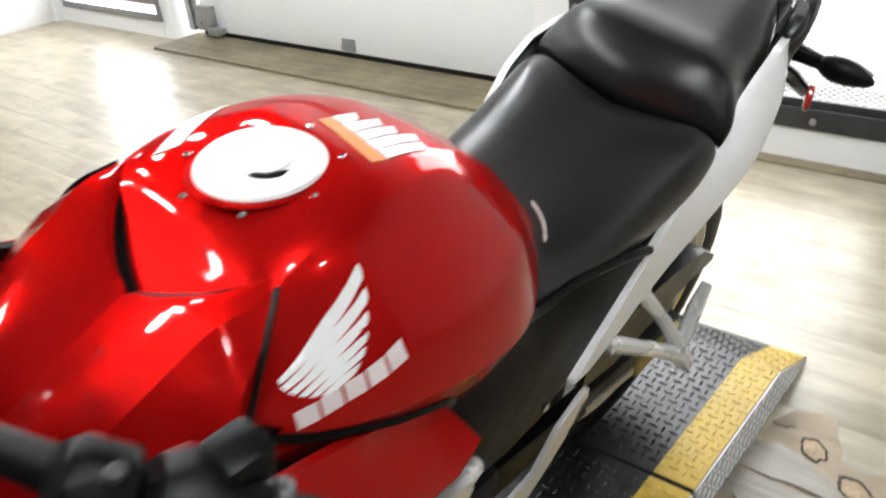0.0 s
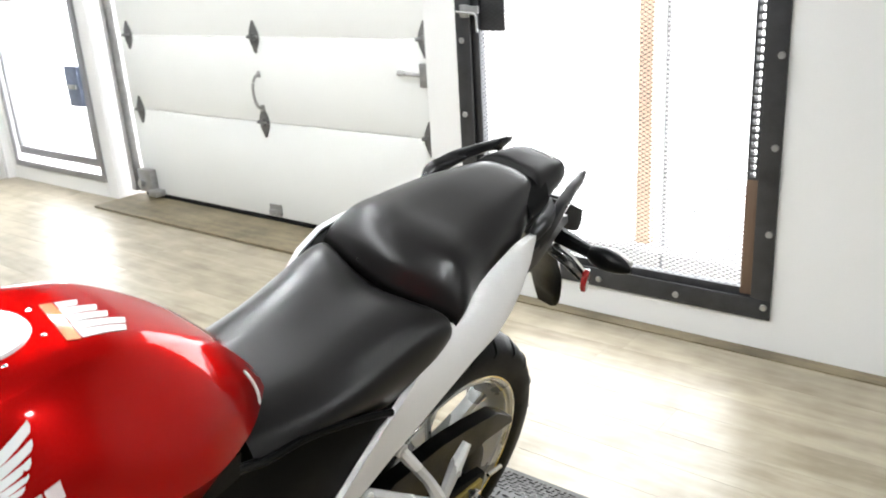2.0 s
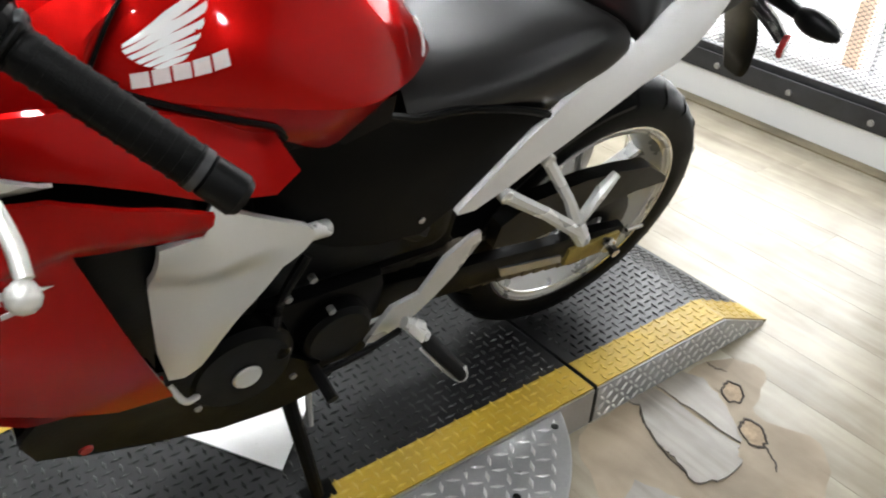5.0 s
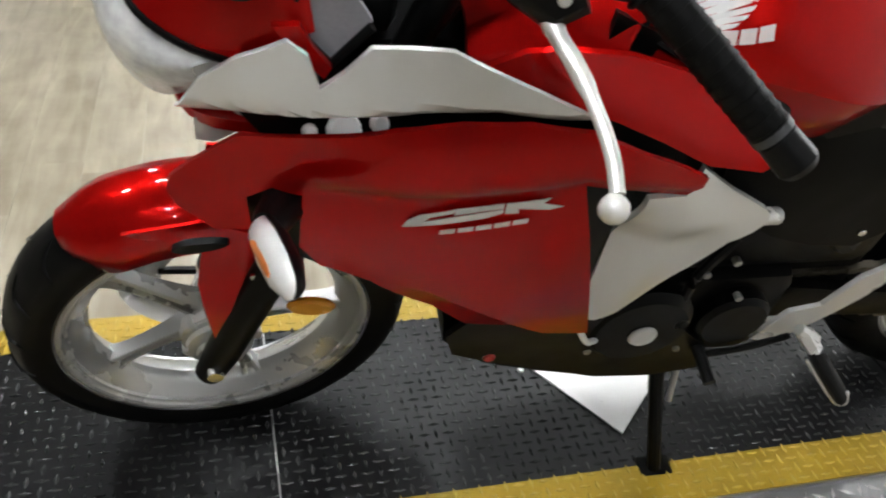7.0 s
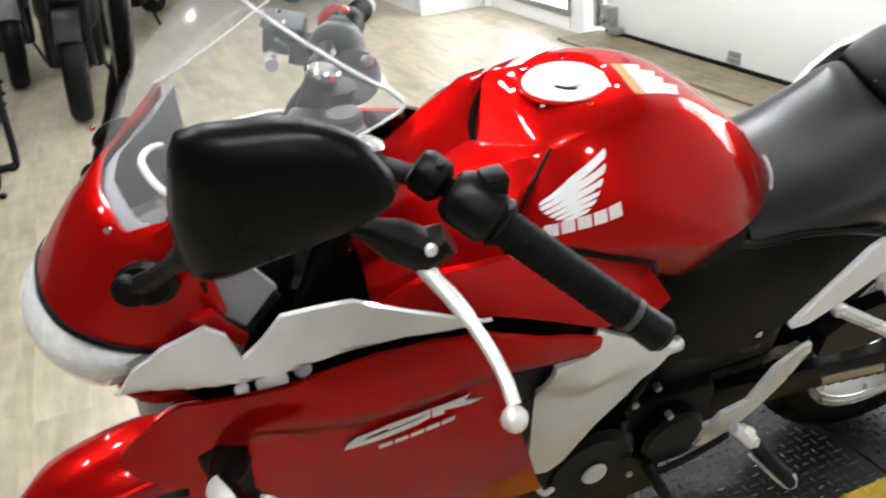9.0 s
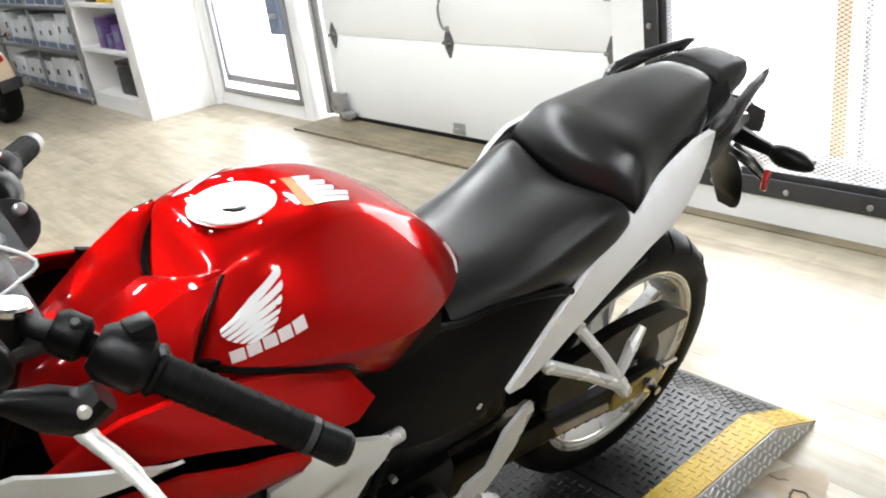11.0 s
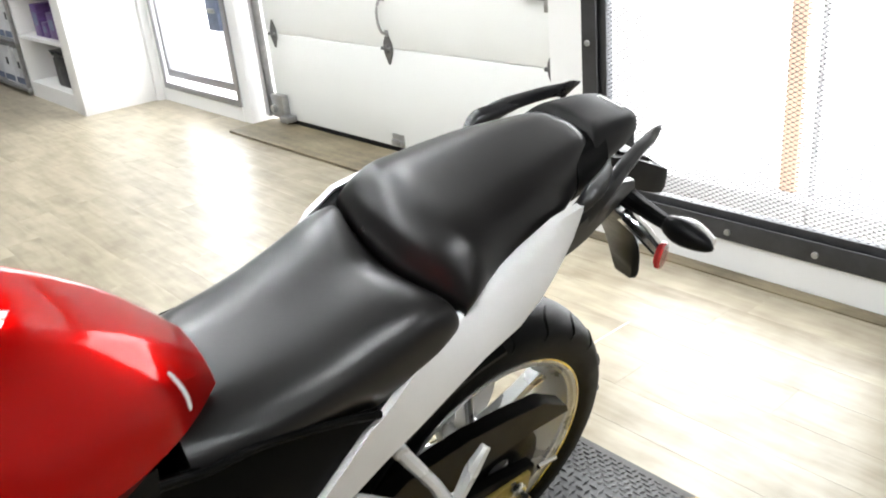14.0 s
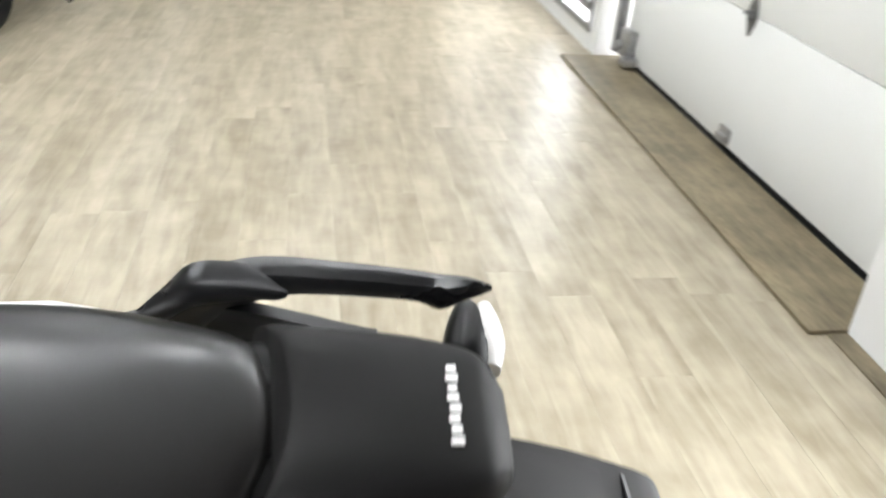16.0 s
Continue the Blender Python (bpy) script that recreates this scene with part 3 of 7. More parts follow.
bm = boxes(((X - 0.01, 4.43, 0.60), (X + 0.015, 4.585, 0.86)), bevel=0.004)
lockbox = part("lock_box", bm, BLUEGREY, gd, "blue-grey push lock plate")
part("lock_lever", boxes(((X - 0.03, 4.45, 0.715), (X - 0.01, 4.55, 0.745)), bevel=0.006), GALV, lockbox)
pane = part("pane", boxes(((X + 0.038, A0 + 0.10, B0 + 0.12), (X + 0.042, A1 - 0.08, B1 - 0.06))), LENS, gd)
pane.visible_shadow = False

# posts outside the gate
post = thing("outdoor_post", "orange painted post standing outside the gate", "post")
part("post_shaft", boxes(((3.55, 0.692, -0.02), (3.60, 0.758, 2.6)), bevel=0.004), ORANGE_POST, post)
post = thing("outdoor_post", "thin pale grey post standing outside the gate", "post")
part("post_shaft", boxes(((3.55, 0.615, -0.02), (3.58, 0.640, 2.6)), bevel=0.004), GROUND, post)
post = thing("outdoor_rail", "pale grey kerb outside the gate", "kerb")
for k in range(7):
    part("kerb_stone", boxes(((3.46, -3.0 + k * 0.9, -0.02), (3.9, -2.106 + k * 0.9, 0.14)), bevel=0.01), GROUND, post)

# ---- platform ----
PY0, PY1, PTOP, PX0, SEAM, FLAT, PX1 = -0.030, 0.585, 0.095, -0.56, 1.305, 1.735, 1.945
lift = thing("lift_platform", "low black tread-plate platform with yellow painted edges", "platform")


def slope_top(x):
    if x > FLAT:
        return PTOP * max(0.0, 1 - (x - FLAT) / (PX1 - FLAT)) + 0.004
    if x < -0.43:
        return PTOP * max(0.0, 1 - (-0.43 - x) / (-0.43 - PX0)) + 0.004
    return PTOP


def slab(xs, y0, y1, dz=0.0, drop=0.0):
    return loft([[(x, y0, slope_top(x) + dz), (x, y1, slope_top(x) + dz), (x, y1, drop), (x, y0, drop)] for x in xs])


part("deck", slab([PX0, -0.43, SEAM - 0.004], PY0 + 0.001, PY1 - 0.001), PLATE, lift)
part("ramp", slab([SEAM + 0.004, FLAT, PX1], PY0 + 0.001, PY1 - 0.001), PLATE, lift)
for nm, xs in (("deck_stripe", [PX0 + 0.002, -0.43, SEAM - 0.006]), ("ramp_stripe", [SEAM + 0.006, FLAT, PX1 - 0.004])):
    for a, b in ((PY0, PY0 + 0.085), (PY1 - 0.085, PY1)):
        bm = loft([[(x, a, slope_top(x) + 0.0012), (x, b, slope_top(x) + 0.0012), (x, b, slope_top(x) - 0.002), (x, a, slope_top(x) - 0.002)] for x in xs])
        part(nm, bm, YELLOW, lift, "yellow painted edge stripe", 20)
for nm, xs in (("deck_skirt", [PX0 + 0.01, -0.43, SEAM - 0.006]), ("ramp_skirt", [SEAM + 0.006, FLAT, PX1 - 0.02])):
    bm = loft([[(x, PY0 - 0.004, 0.0), (x, PY0 - 0.004, slope_top(x) - 0.003), (x, PY0 + 0.002, slope_top(x) - 0.003), (x, PY0 + 0.002, 0.0)] for x in xs])
    part(nm, bm, BARE, lift, "bare tread-plate side skirt", 20)


def lugs(spots, height, material, name, label=""):
    """Raised lozenges of tread plate: (centre, long way, side way, normal)."""
    verts, faces = [], []
    for c, u, v in spots:
        w = u.cross(v).normalized()
        k = len(verts)
        for a, b, h in ((-1, 0, 0), (0, -1, 0), (1, 0, 0), (0, 1, 0), (-0.6, 0, 1), (0, -0.4, 1), (0.6, 0, 1), (0, 0.4, 1)):
            verts.append(c + u * a + v * b + w * h * height)
        faces += [(k + 4, k + 5, k + 6, k + 7)] + [(k + i, k + (i + 1) % 4, k + 4 + (i + 1) % 4, k + 4 + i) for i in range(4)]
    me = bpy.data.meshes.new(name)
    me.from_pydata(verts, [], faces)
    me.materials.append(material)
    ob = new(name, me)
    ob.parent = lift
    ob["kind"] = "stuff"
    if label:
        ob["label"] = label
    return ob


P = 0.0225
black, yellow = [], []
for i in range(int((PX1 - PX0) / P)):
    for j in range(int((PY1 - PY0) / P)):
        x, y = PX0 + (i + 0.5) * P, PY0 + (j + 0.5) * P
        if abs(x - SEAM) < 0.014 or x < PX0 + 0.03 or x > PX1 - 0.03:
            continue
        edge = y < PY0 + 0.085 or y > PY1 - 0.085
        c = Vector((x, y, slope_top(x) + (0.0012 if edge else 0)))
        u = Vector((1, 0, (slope_top(x + 0.01) - slope_top(x - 0.01)) / 0.02)).normalized()
        v = Vector((0, 1, 0))
        if (i + j) % 2:
            s = (c, u * 0.0125, v * 0.0038)
        else:
            s = (c, v * 0.0125, -u * 0.0038)
        (yellow if edge else black).append(s)
lugs(black, 0.0022, LUG, "deck_tread", "worn black tread lugs")
lugs(yellow, 0.0020, YLUG, "stripe_tread", "yellow painted tread lugs")
side = []
for i in range(int((PX1 - SEAM) / P)):
    for j in range(4):
        x, z = SEAM + 0.012 + (i + 0.5) * P, 0.012 + j * P
        if z < slope_top(x) - 0.014:
            u, v = Vector((0.7, 0, 0.7)), Vector((-0.7, 0, 0.7))
            side.append((Vector((x, PY0 - 0.004, z)), u * 0.0125, v * 0.0038) if (i + j) % 2 else (Vector((x, PY0 - 0.004, z)), v * 0.0125, -u * 0.0038))
lugs(side, 0.003, SHINY, "skirt_tread", "bare metal tread lugs")
part("seam_strip", boxes(((SEAM - 0.004, PY0 - 0.004, 0.0), (SEAM + 0.004, PY1, PTOP - 0.012))), BLACK, lift, "black joint between deck and ramp")
part("deck_joint", boxes(((0.045, PY0 + 0.086, PTOP - 0.002), (0.0475, PY1 - 0.086, PTOP + 0.0006))), METAL, lift, "thin joint across the deck")

# turntable plate that shows beside the platform
table = thing("turntable", "round bare tread-plate turntable under the platform", "turntable")
bm = disc((0.80, 0.17, 0.045), (0, 0, 1), 0.452, 0.082, 96, 0.003)
part("disc_plate", bm, BARE, table)
spots = []
for i in range(-20, 21):
    for j in range(-20, 21):
        x, y = 0.80 + i * P * 1.25, 0.17 + j * P * 1.25
        if math.hypot(x - 0.80, y - 0.17) < 0.435 and (y < PY0 - 0.015 or y > PY1 + 0.015):
            c = Vector((x, y, 0.086))
            a, b = Vector((0.5, 0.866, 0)), Vector((-0.866, 0.5, 0))
            spots.append((c, a * 0.015, b * 0.0042) if (i + j) % 2 else (c, b * 0.015, -a * 0.0042))
ob = lugs(spots, 0.0022, METAL, "disc_tread", "bright metal tread lugs")
ob.parent = table
for x, y in ((1.16, -0.06), (0.98, -0.15), (0.62, -0.17)):
    part("screw", disc((x, y, 0.0875), (0, 0, 1), 0.008, 0.003, 12, 0.001), DARK, table)

# bright loose plate lying under the machine
loose = thing("metal_sheet", "square of bright bare tread plate lying on the deck", "metal sheet")
bm = bmesh.new()
q = [Vector((0.668, 0.128, 0)), Vector((0.812, 0.272, 0)), Vector((0.70, 0.462, 0)), Vector((0.553, 0.320, 0))]
loft([[p + Vector((0, 0, PTOP + 0.0024)) for p in q], [p + Vector((0, 0, PTOP + 0.0054)) for p in q]], bm=bm)
part("sheet_body", bm, SHINY, loose)
part("screw", disc((0.532, 0.318, PTOP + 0.003), (0, 0, 1), 0.007, 0.006, 12, 0.002), METAL, lift)

# torn vinyl beside the platform
torn = thing("bare_patch", "beige subfloor bared where the vinyl floor has torn", "floor damage", kind="structure")
rag = spline([(1.26, -0.05, 0), (1.50, -0.045, 0), (1.72, -0.06, 0), (1.76, -0.16, 0), (1.62, -0.22, 0), (1.66, -0.36, 0), (1.48, -0.46, 0), (1.30, -0.40, 0), (1.12, -0.42, 0), (1.02, -0.33, 0), (1.16, -0.20, 0)], 5, True)
random.seed(3)
rag = [p + Vector((random.uniform(-.006, .006), random.uniform(-.006, .006), 0)) for p in rag]
part("bare_ground", loft([[p + Vector((0, 0, 0.0006)) for p in rag], [p - Vector((0, 0, 0.002)) for p in rag]]), MORTAR, torn)
for flap in ([(1.417, -0.036), (1.431, -0.058), (1.392, -0.114), (1.37, -0.17), (1.37, -0.201), (1.347, -0.271), (1.404, -0.301), (1.470, -0.296), (1.506, -0.262), (1.503, -0.128), (1.50, -0.04)],
             [(1.515, -0.04), (1.513, -0.128), (1.520, -0.258), (1.56, -0.215), (1.602, -0.145), (1.619, -0.082), (1.60, -0.042)],
             [(1.16, -0.24), (1.26, -0.20), (1.30, -0.30), (1.22, -0.36), (1.14, -0.33)]):
    ring = []
    for p, q in zip(flap, flap[1:] + flap[:1]):
        ring += [Vector((p[0] + (q[0] - p[0]) * i / 5 + random.uniform(-.004, .004), p[1] + (q[1] - p[1]) * i / 5 + random.uniform(-.004, .004), 0)) for i in range(5)]
    part("vinyl_flap", loft([[p + Vector((0, 0, 0.0055)) for p in ring], [p + Vector((0, 0, 0.0008)) for p in ring]]), VINYL_OLD, torn, "curled grey scrap of torn vinyl")
for x, y, rx, ry, turn in ((1.642, -0.150, .040, .026, 35), (1.566, -0.256, .046, .028, 50)):
    hole = [(1 + random.uniform(-.16, .12)) for k in range(26)]
    def ragged(f, z):
        return [Vector((x, y, z)) + Euler((0, 0, radians(turn))).to_matrix() @ Vector((rx * f * h * math.cos(2 * math.pi * k / 26), ry * f * h * math.sin(2 * math.pi * k / 26), 0)) for k, h in enumerate(hole)]
    part("glue_ring", loft([ragged(1.0, .0020), ragged(.88, .0032), ragged(.80, .0012)], caps=False), GRIME, torn, "ragged dark rim of a worn hole")
    part("bared_spot", loft([ragged(.80, .0014), ragged(.80, .0006)]), BARED, torn, "tan subfloor in a worn hole")
for line in ([(1.680, -.048), (1.678, -.070), (1.692, -.097)], [(1.562, -.285), (1.545, -.315), (1.515, -.352)], [(1.430, -.058), (1.40, -.10), (1.372, -.165), (1.352, -.262)]):
    pts = [v + Vector((random.uniform(-.003, .003), random.uniform(-.003, .003), .0012)) for v in spline([(a, b, 0) for a, b in line], 5)]
    part("crack", tube(pts, [.001] + [.0022] * (len(pts) - 2) + [.001], 6, None, .3), GRIME, torn, "dark crack in the worn floor")

# ---- the motorcycle: x rearwards from the rear axle, y to its right, z up; it leans on its side stand ----
def turned(yaw, lean, at):
    a, l = radians(yaw), radians(lean)
    right = Vector((-math.sin(a) * math.cos(l), math.cos(a) * math.cos(l), math.sin(l)))
    back = Vector((math.cos(a), math.sin(a), 0))
    up = back.cross(right)
    m = Matrix((back, right, up)).transposed().to_4x4()
    m.translation = at
    return m


bike = thing("motorcycle", "red and silver sport motorcycle leaning on its side stand", "motorcycle", turned(-2.165, 15.765, Vector((1.37, 0.1876, 0.414))))

# half width of the fairing over (x, z)
FX = [-1.6, -1.5, -1.4, -1.3, -1.2, -1.1, -1.0, -0.9, -0.8, -0.7, -0.6]
FZ = [-0.15, 0.0, 0.15, 0.3, 0.45, 0.6, 0.75]
FW = [(.05, .06, .07, .07, .06, .05, .04), (.08, .09, .10, .11, .11, .11, .09), (.10, .12, .14, .16, .15, .15, .13), (.12, .15, .18, .205, .205, .19, .16),
      (.14, .17, .21, .24, .25, .22, .18), (.15, .185, .225, .255, .268, .24, .19), (.16, .195, .23, .26, .272, .24, .19), (.16, .195, .225, .25, .255, .225, .18),
      (.15, .19, .21, .23, .23, .20, .165), (.14, .18, .19, .21, .21, .185, .15), (.13, .16, .175, .19, .19, .17, .15)]


def cubic(p, t):
    a, b, c, d = p
    return 0.5 * (2 * b + (c - a) * t + (2 * a - 5 * b + 4 * c - d) * t * t + (3 * b - a - 3 * c + d) * t ** 3)


def wide(x, z):
    i = min(max((x - FX[0]) / 0.1, 0), len(FX) - 1.001)
    j = min(max((z - FZ[0]) / 0.15, 0), len(FZ) - 1.001)
    a, b = int(i), int(j)
    row = lambda k: [FW[min(max(k, 0), 10)][min(max(b + q, 0), 6)] for q in (-1, 0, 1, 2)]
    return cubic([cubic(row(a + q), j - b) for q in (-1, 0, 1, 2)], i - a)


def step(v, lo, hi):
    t = min(max((v - lo) / (hi - lo), 0), 1)
    return t * t * (3 - 2 * t)


def crease(x):
    return 0.453 + (x + 1.29) * 0.19 if x < -1.018 else 0.505 - (x + 1.018) * 0.28


def fairing(x, z):
    c = crease(x)
    d = wide(x, z) + 0.004 - 0.015 * (1 - step(z, c - 0.012, c + 0.004)) * step(x, -1.33, -1.24)
    d += 0.007 * math.sin(math.pi * min(max((z - c) / 0.08, 0), 1)) * step(x, -1.30, -1.20) * (1 - step(x, -0.98, -0.90))
    d += 0.010 * step(c - z, 0.03, 0.20) * step(x, -1.20, -1.05)
    return -d


def flush(out):
    return lambda x, z: -(wide(x, z) + out)


def level(y):
    return lambda x, z: -y


# --- wheels ---
def wheel(name, m, radius, half, rim_half, hub_half, disc_side, spokes, turn):
    root = new(name)
    root.parent = bike
    root.matrix_local = m
    prof = []
    for k in range(13):
        a = math.pi * (k / 12 - 0.5)
        prof.append((radius - half * 0.62 * (1 - math.cos(a)), half * math.sin(a)))
    bead = 0.226
    prof = [(bead, -rim_half * 0.98), (bead + 0.022, -half * 0.98)] + prof[1:-1] + [(bead + 0.022, half * 0.98), (bead, rim_half * 0.98)]
    tyre = part("tyre", lathe(prof, 96), RUBBER, root, "black road tyre with shallow tread grooves", 50)
    # tread grooves
    bm = bmesh.new()
    for k in range(22):
        for s in (-1, 1):
            pts = []
            for q in range(6):
                f = 0.15 + 0.15 * q
                a = 2 * math.pi * (k + 0.5 * (s > 0)) / 22 + 0.16 * q / 5 + 0.03 * math.sin(q)
                ang = math.pi / 2 * f
                r = radius - half * 0.62 * (1 - math.cos(ang)) + 0.0006
                pts.append((r * math.cos(a), s * half * math.sin(ang), r * math.sin(a)))
            tube(pts, [0.0012, 0.0028, 0.0032, 0.0032, 0.0026, 0.0012], 5, bm, 0.35)
    part("tread_groove", bm, DARK, tyre, "dark tread grooves")["kind"] = "stuff"
    w = rim_half
    rim = [(0.230, -w), (0.232, -w + 0.004), (0.226, -w + 0.010), (0.205, -w * 0.55), (0.196, -w * 0.3), (0.196, w * 0.3), (0.205, w * 0.55), (0.226, w - 0.010), (0.232, w - 0.004), (0.230, w),
           (0.222, w - 0.001), (0.214, w - 0.012), (0.192, w * 0.45), (0.184, 0), (0.192, -w * 0.45), (0.214, -w + 0.012), (0.222, -w + 0.001)]
    part("rim", lathe(rim, 96), ALLOY, root, "silver cast alloy rim", 40)
    for sd in (-1, 1):
        part("rim_lip", lathe([(0.234, sd * (w - 0.001)), (0.232, sd * (w + 0.003)), (0.228, sd * (w + 0.002)), (0.228, sd * (w - 0.002))], 96), CHROME, root)
        part("rim_step", lathe([(0.217, sd * (w - 0.006)), (0.215, sd * (w - 0.002)), (0.211, sd * (w - 0.004)), (0.211, sd * (w - 0.009))], 96), ALLOY, root)
    for k in range(spokes):
        a = turn + 2 * math.pi * k / spokes
        e, f = Vector((math.cos(a), 0, math.sin(a))), Vector((-math.sin(a), 0, math.cos(a)))
        side = Vector((0, 1, 0))
        secs = []
        for r, wd, th, off in ((0.035, 0.020, 0.030, 0), (0.07, 0.014, 0.024, 0), (0.13, 0.013, 0.019, 0), (0.175, 0.017, 0.020, 0), (0.196, 0.026, 0.026, 0)):
            c = e * r + f * off
            secs.append([c + f * (wd * .75 * p) + side * (th * .75 * q) for p, q in ((-1, -.85), (-.8, -1), (-.45, -1), (-.3, -.45), (.3, -.45), (.45, -1), (.8, -1), (1, -.85), (1, .85), (.8, 1), (.45, 1), (.3, .45), (-.3, .45), (-.45, 1), (-.8, 1), (-1, .85))])
        bm = loft(grow(secs, 2))
        part("spoke", bm, ALLOY, root)
    bm = lathe([(0.014, -hub_half), (0.030, -hub_half), (0.034, -hub_half * 0.7), (0.046, -hub_half * 0.35), (0.046, hub_half * 0.35), (0.034, hub_half * 0.7), (0.030, hub_half), (0.014, hub_half)], 32)
    part("hub", bm, ALLOY, root)
    flange = bmesh.new()
    for k in range(spokes):
        a = turn + 2 * math.pi * k / spokes
        box(flange, (0.030, -hub_half * 0.95, -0.010), (0.062, -hub_half * 0.55, 0.010), 0.003, pose(0, 0, 0, 0, -math.degrees(a), 0))
    lathe([(0.040, -hub_half * 0.96), (0.052, -hub_half * 0.90), (0.052, -hub_half * 0.55), (0.040, -hub_half * 0.50)], 32, flange)
    part("hub_flange", flange, ALLOY, root)
    if disc_side:
        y = disc_side
        bm = lathe([(0.078, y - 0.002), (0.145, y - 0.002), (0.145, y + 0.002), (0.078, y + 0.002)], 64)
        part("brake_disc", bm, CHROME, root)
        bm = bmesh.new()
        for k in range(5):
            a = 2 * math.pi * k / 5
            tube([(0.03 * math.cos(a), y, 0.03 * math.sin(a)), (0.085 * math.cos(a + 0.3), y, 0.085 * math.sin(a + 0.3))], 0.007, 6, bm)
        part("disc_carrier", bm, DARK, root)
    return root


rear = wheel("rear_wheel", Matrix(), 0.313, 0.070, 0.060, 0.075, 0.085, 5, 0.5)
front = wheel("front_wheel", Matrix.Translation((-1.405, -0.012, -0.035)) @ pose(0, 0, 0, 1.5, 0, 5.0), 0.295, 0.056, 0.046, 0.06, 0.065, 5, -0.07)

part("hub_carrier", lathe([(0.020, -0.084), (0.034, -0.084), (0.036, -0.076), (0.028, -0.072), (0.048, -0.068), (0.050, -0.060), (0.036, -0.056), (0.056, -0.050), (0.058, -0.040), (0.030, -0.034)], 32), ALLOY, front, "pale finned wheel hub")
# sprocket, chain, swing arm
bm = lathe([(0.030, -0.083), (0.092, -0.083), (0.098, -0.086), (0.092, -0.089), (0.030, -0.089)], 40)
part("sprocket", bm, DARK, rear)
bm = bmesh.new()
for z0, z1 in ((0.092, 0.085), (-0.092, 0.005)):
    for k in range(34):
        x = -0.56 * k / 33
        z = z0 + (z1 - z0) * k / 33
        box(bm, (x - 0.0098, -0.0935 if k % 2 else -0.0915, z - 0.0065), (x + 0.0098, -0.0765 if k % 2 else -0.079, z + 0.0065))
part("chain", bm, CHAIN, bike)["kind"] = "stuff"
for s, nm in ((-1, "swing_arm"), (1, "swing_arm")):
    y = s * 0.108
    secs = []
    for x, z, h, w in ((-0.58, 0.055, 0.045, 0.014), (-0.40, 0.035, 0.034, 0.014), (-0.20, 0.015, 0.028, 0.014), (-0.02, 0.0, 0.026, 0.013), (0.06, -0.004, 0.018, 0.012)):
        secs.append([(x, y + w * a, z + h * b) for a, b in ((-1, -.8), (-.8, -1), (.8, -1), (1, -.8), (1, .8), (.8, 1), (-.8, 1), (-1, .8))])
    part(nm, loft(secs), DARK, bike, "black swing arm")
for s in (-1, 1):
    bm = boxes(((-0.095, s * 0.122 - 0.007, -0.036), (0.045, s * 0.122 + 0.007, 0.010)), bevel=0.004)
    part("chain_adjuster", bm, GOLD, bike, "brownish chain adjuster plate")
plate = [(-0.275, .029), (-0.112, -.001), (-0.104, -.022), (-0.262, .003)]
part("arm_plate", sheet(plate, level(0.126), 0.004, 0.03), GALV, bike, "grey plate on the swing arm")
bm = tube([(0.0, -0.165, 0.0), (0.0, -0.12, 0.0)], 0.011, 6)
disc((0.0, -0.14, 0.0), (0, 1, 0), 0.018, 0.012, 20, 0.002, bm)
part("axle_nut", bm, CHROME, bike)
part("adjuster_bolt", tube([(0.07, -0.122, 0.0), (0.115, -0.122, -0.002)], 0.005, 8), CHROME, bike)
guard = [(0.125, 0.112), (0.118, 0.130), (0.054, 0.172), (-0.03, 0.184), (-0.118, 0.190), (-0.24, 0.178), (-0.30, 0.14), (-0.30, 0.085), (-0.20, 0.070), (-0.08, 0.090), (0.04, 0.113)]
bm = sheet(guard, level(0.118), 0.03, 0.025)
part("chain_guard", bm, BLACK, bike, "black pointed chain guard")
# hugger over the rear tyre front
secs = []
for k in range(9):
    a = radians(95 + 75 * k / 8)
    secs.append([(0.335 * math.cos(a), y, 0.335 * math.sin(a) - 0.02 * (abs(y) / 0.08) ** 2) for y in (-0.085, -0.05, 0, 0.05, 0.085)] + [(0.328 * math.cos(a), y, 0.328 * math.sin(a) - 0.02 * (abs(y) / 0.08) ** 2) for y in (0.085, 0.05, 0, -0.05, -0.085)])
part("inner_fender", loft(secs), BLACK, bike)

# --- tank ---
T = [(-1.02, .585, [(.05, .582), (.085, .572), (.102, .560), (.105, .55), (.10, .53)]),
     (-0.965, .637, [(.07, .636), (.098, .638), (.146, .600), (.156, .57), (.145, .55)]),
     (-0.93, .664, [(.08, .665), (.110, .669), (.167, .616), (.178, .582), (.165, .55)]),
     (-0.90, .692, [(.085, .690), (.114, .683), (.176, .620), (.188, .585), (.176, .55)]),
     (-0.85, .702, [(.08, .701), (.113, .693), (.188, .623), (.203, .58), (.19, .54)]),
     (-0.78, .702, [(.07, .700), (.103, .693), (.187, .623), (.209, .565), (.19, .51)]),
     (-0.71, .686, [(.06, .684), (.090, .677), (.171, .613), (.203, .545), (.175, .47)]),
     (-0.65, .655, [(.055, .652), (.080, .645), (.150, .601), (.183, .530), (.15, .475)]),
     (-0.59, .610, [(.045, .608), (.065, .602), (.118, .575), (.146, .520), (.12, .49)]),
     (-0.545, .566, [(.035, .563), (.05, .558), (.085, .546), (.104, .510), (.09, .495)]),
     (-0.512, .526, [(.03, .524), (.042, .520), (.058, .514), (.068, .505), (.06, .497)])]


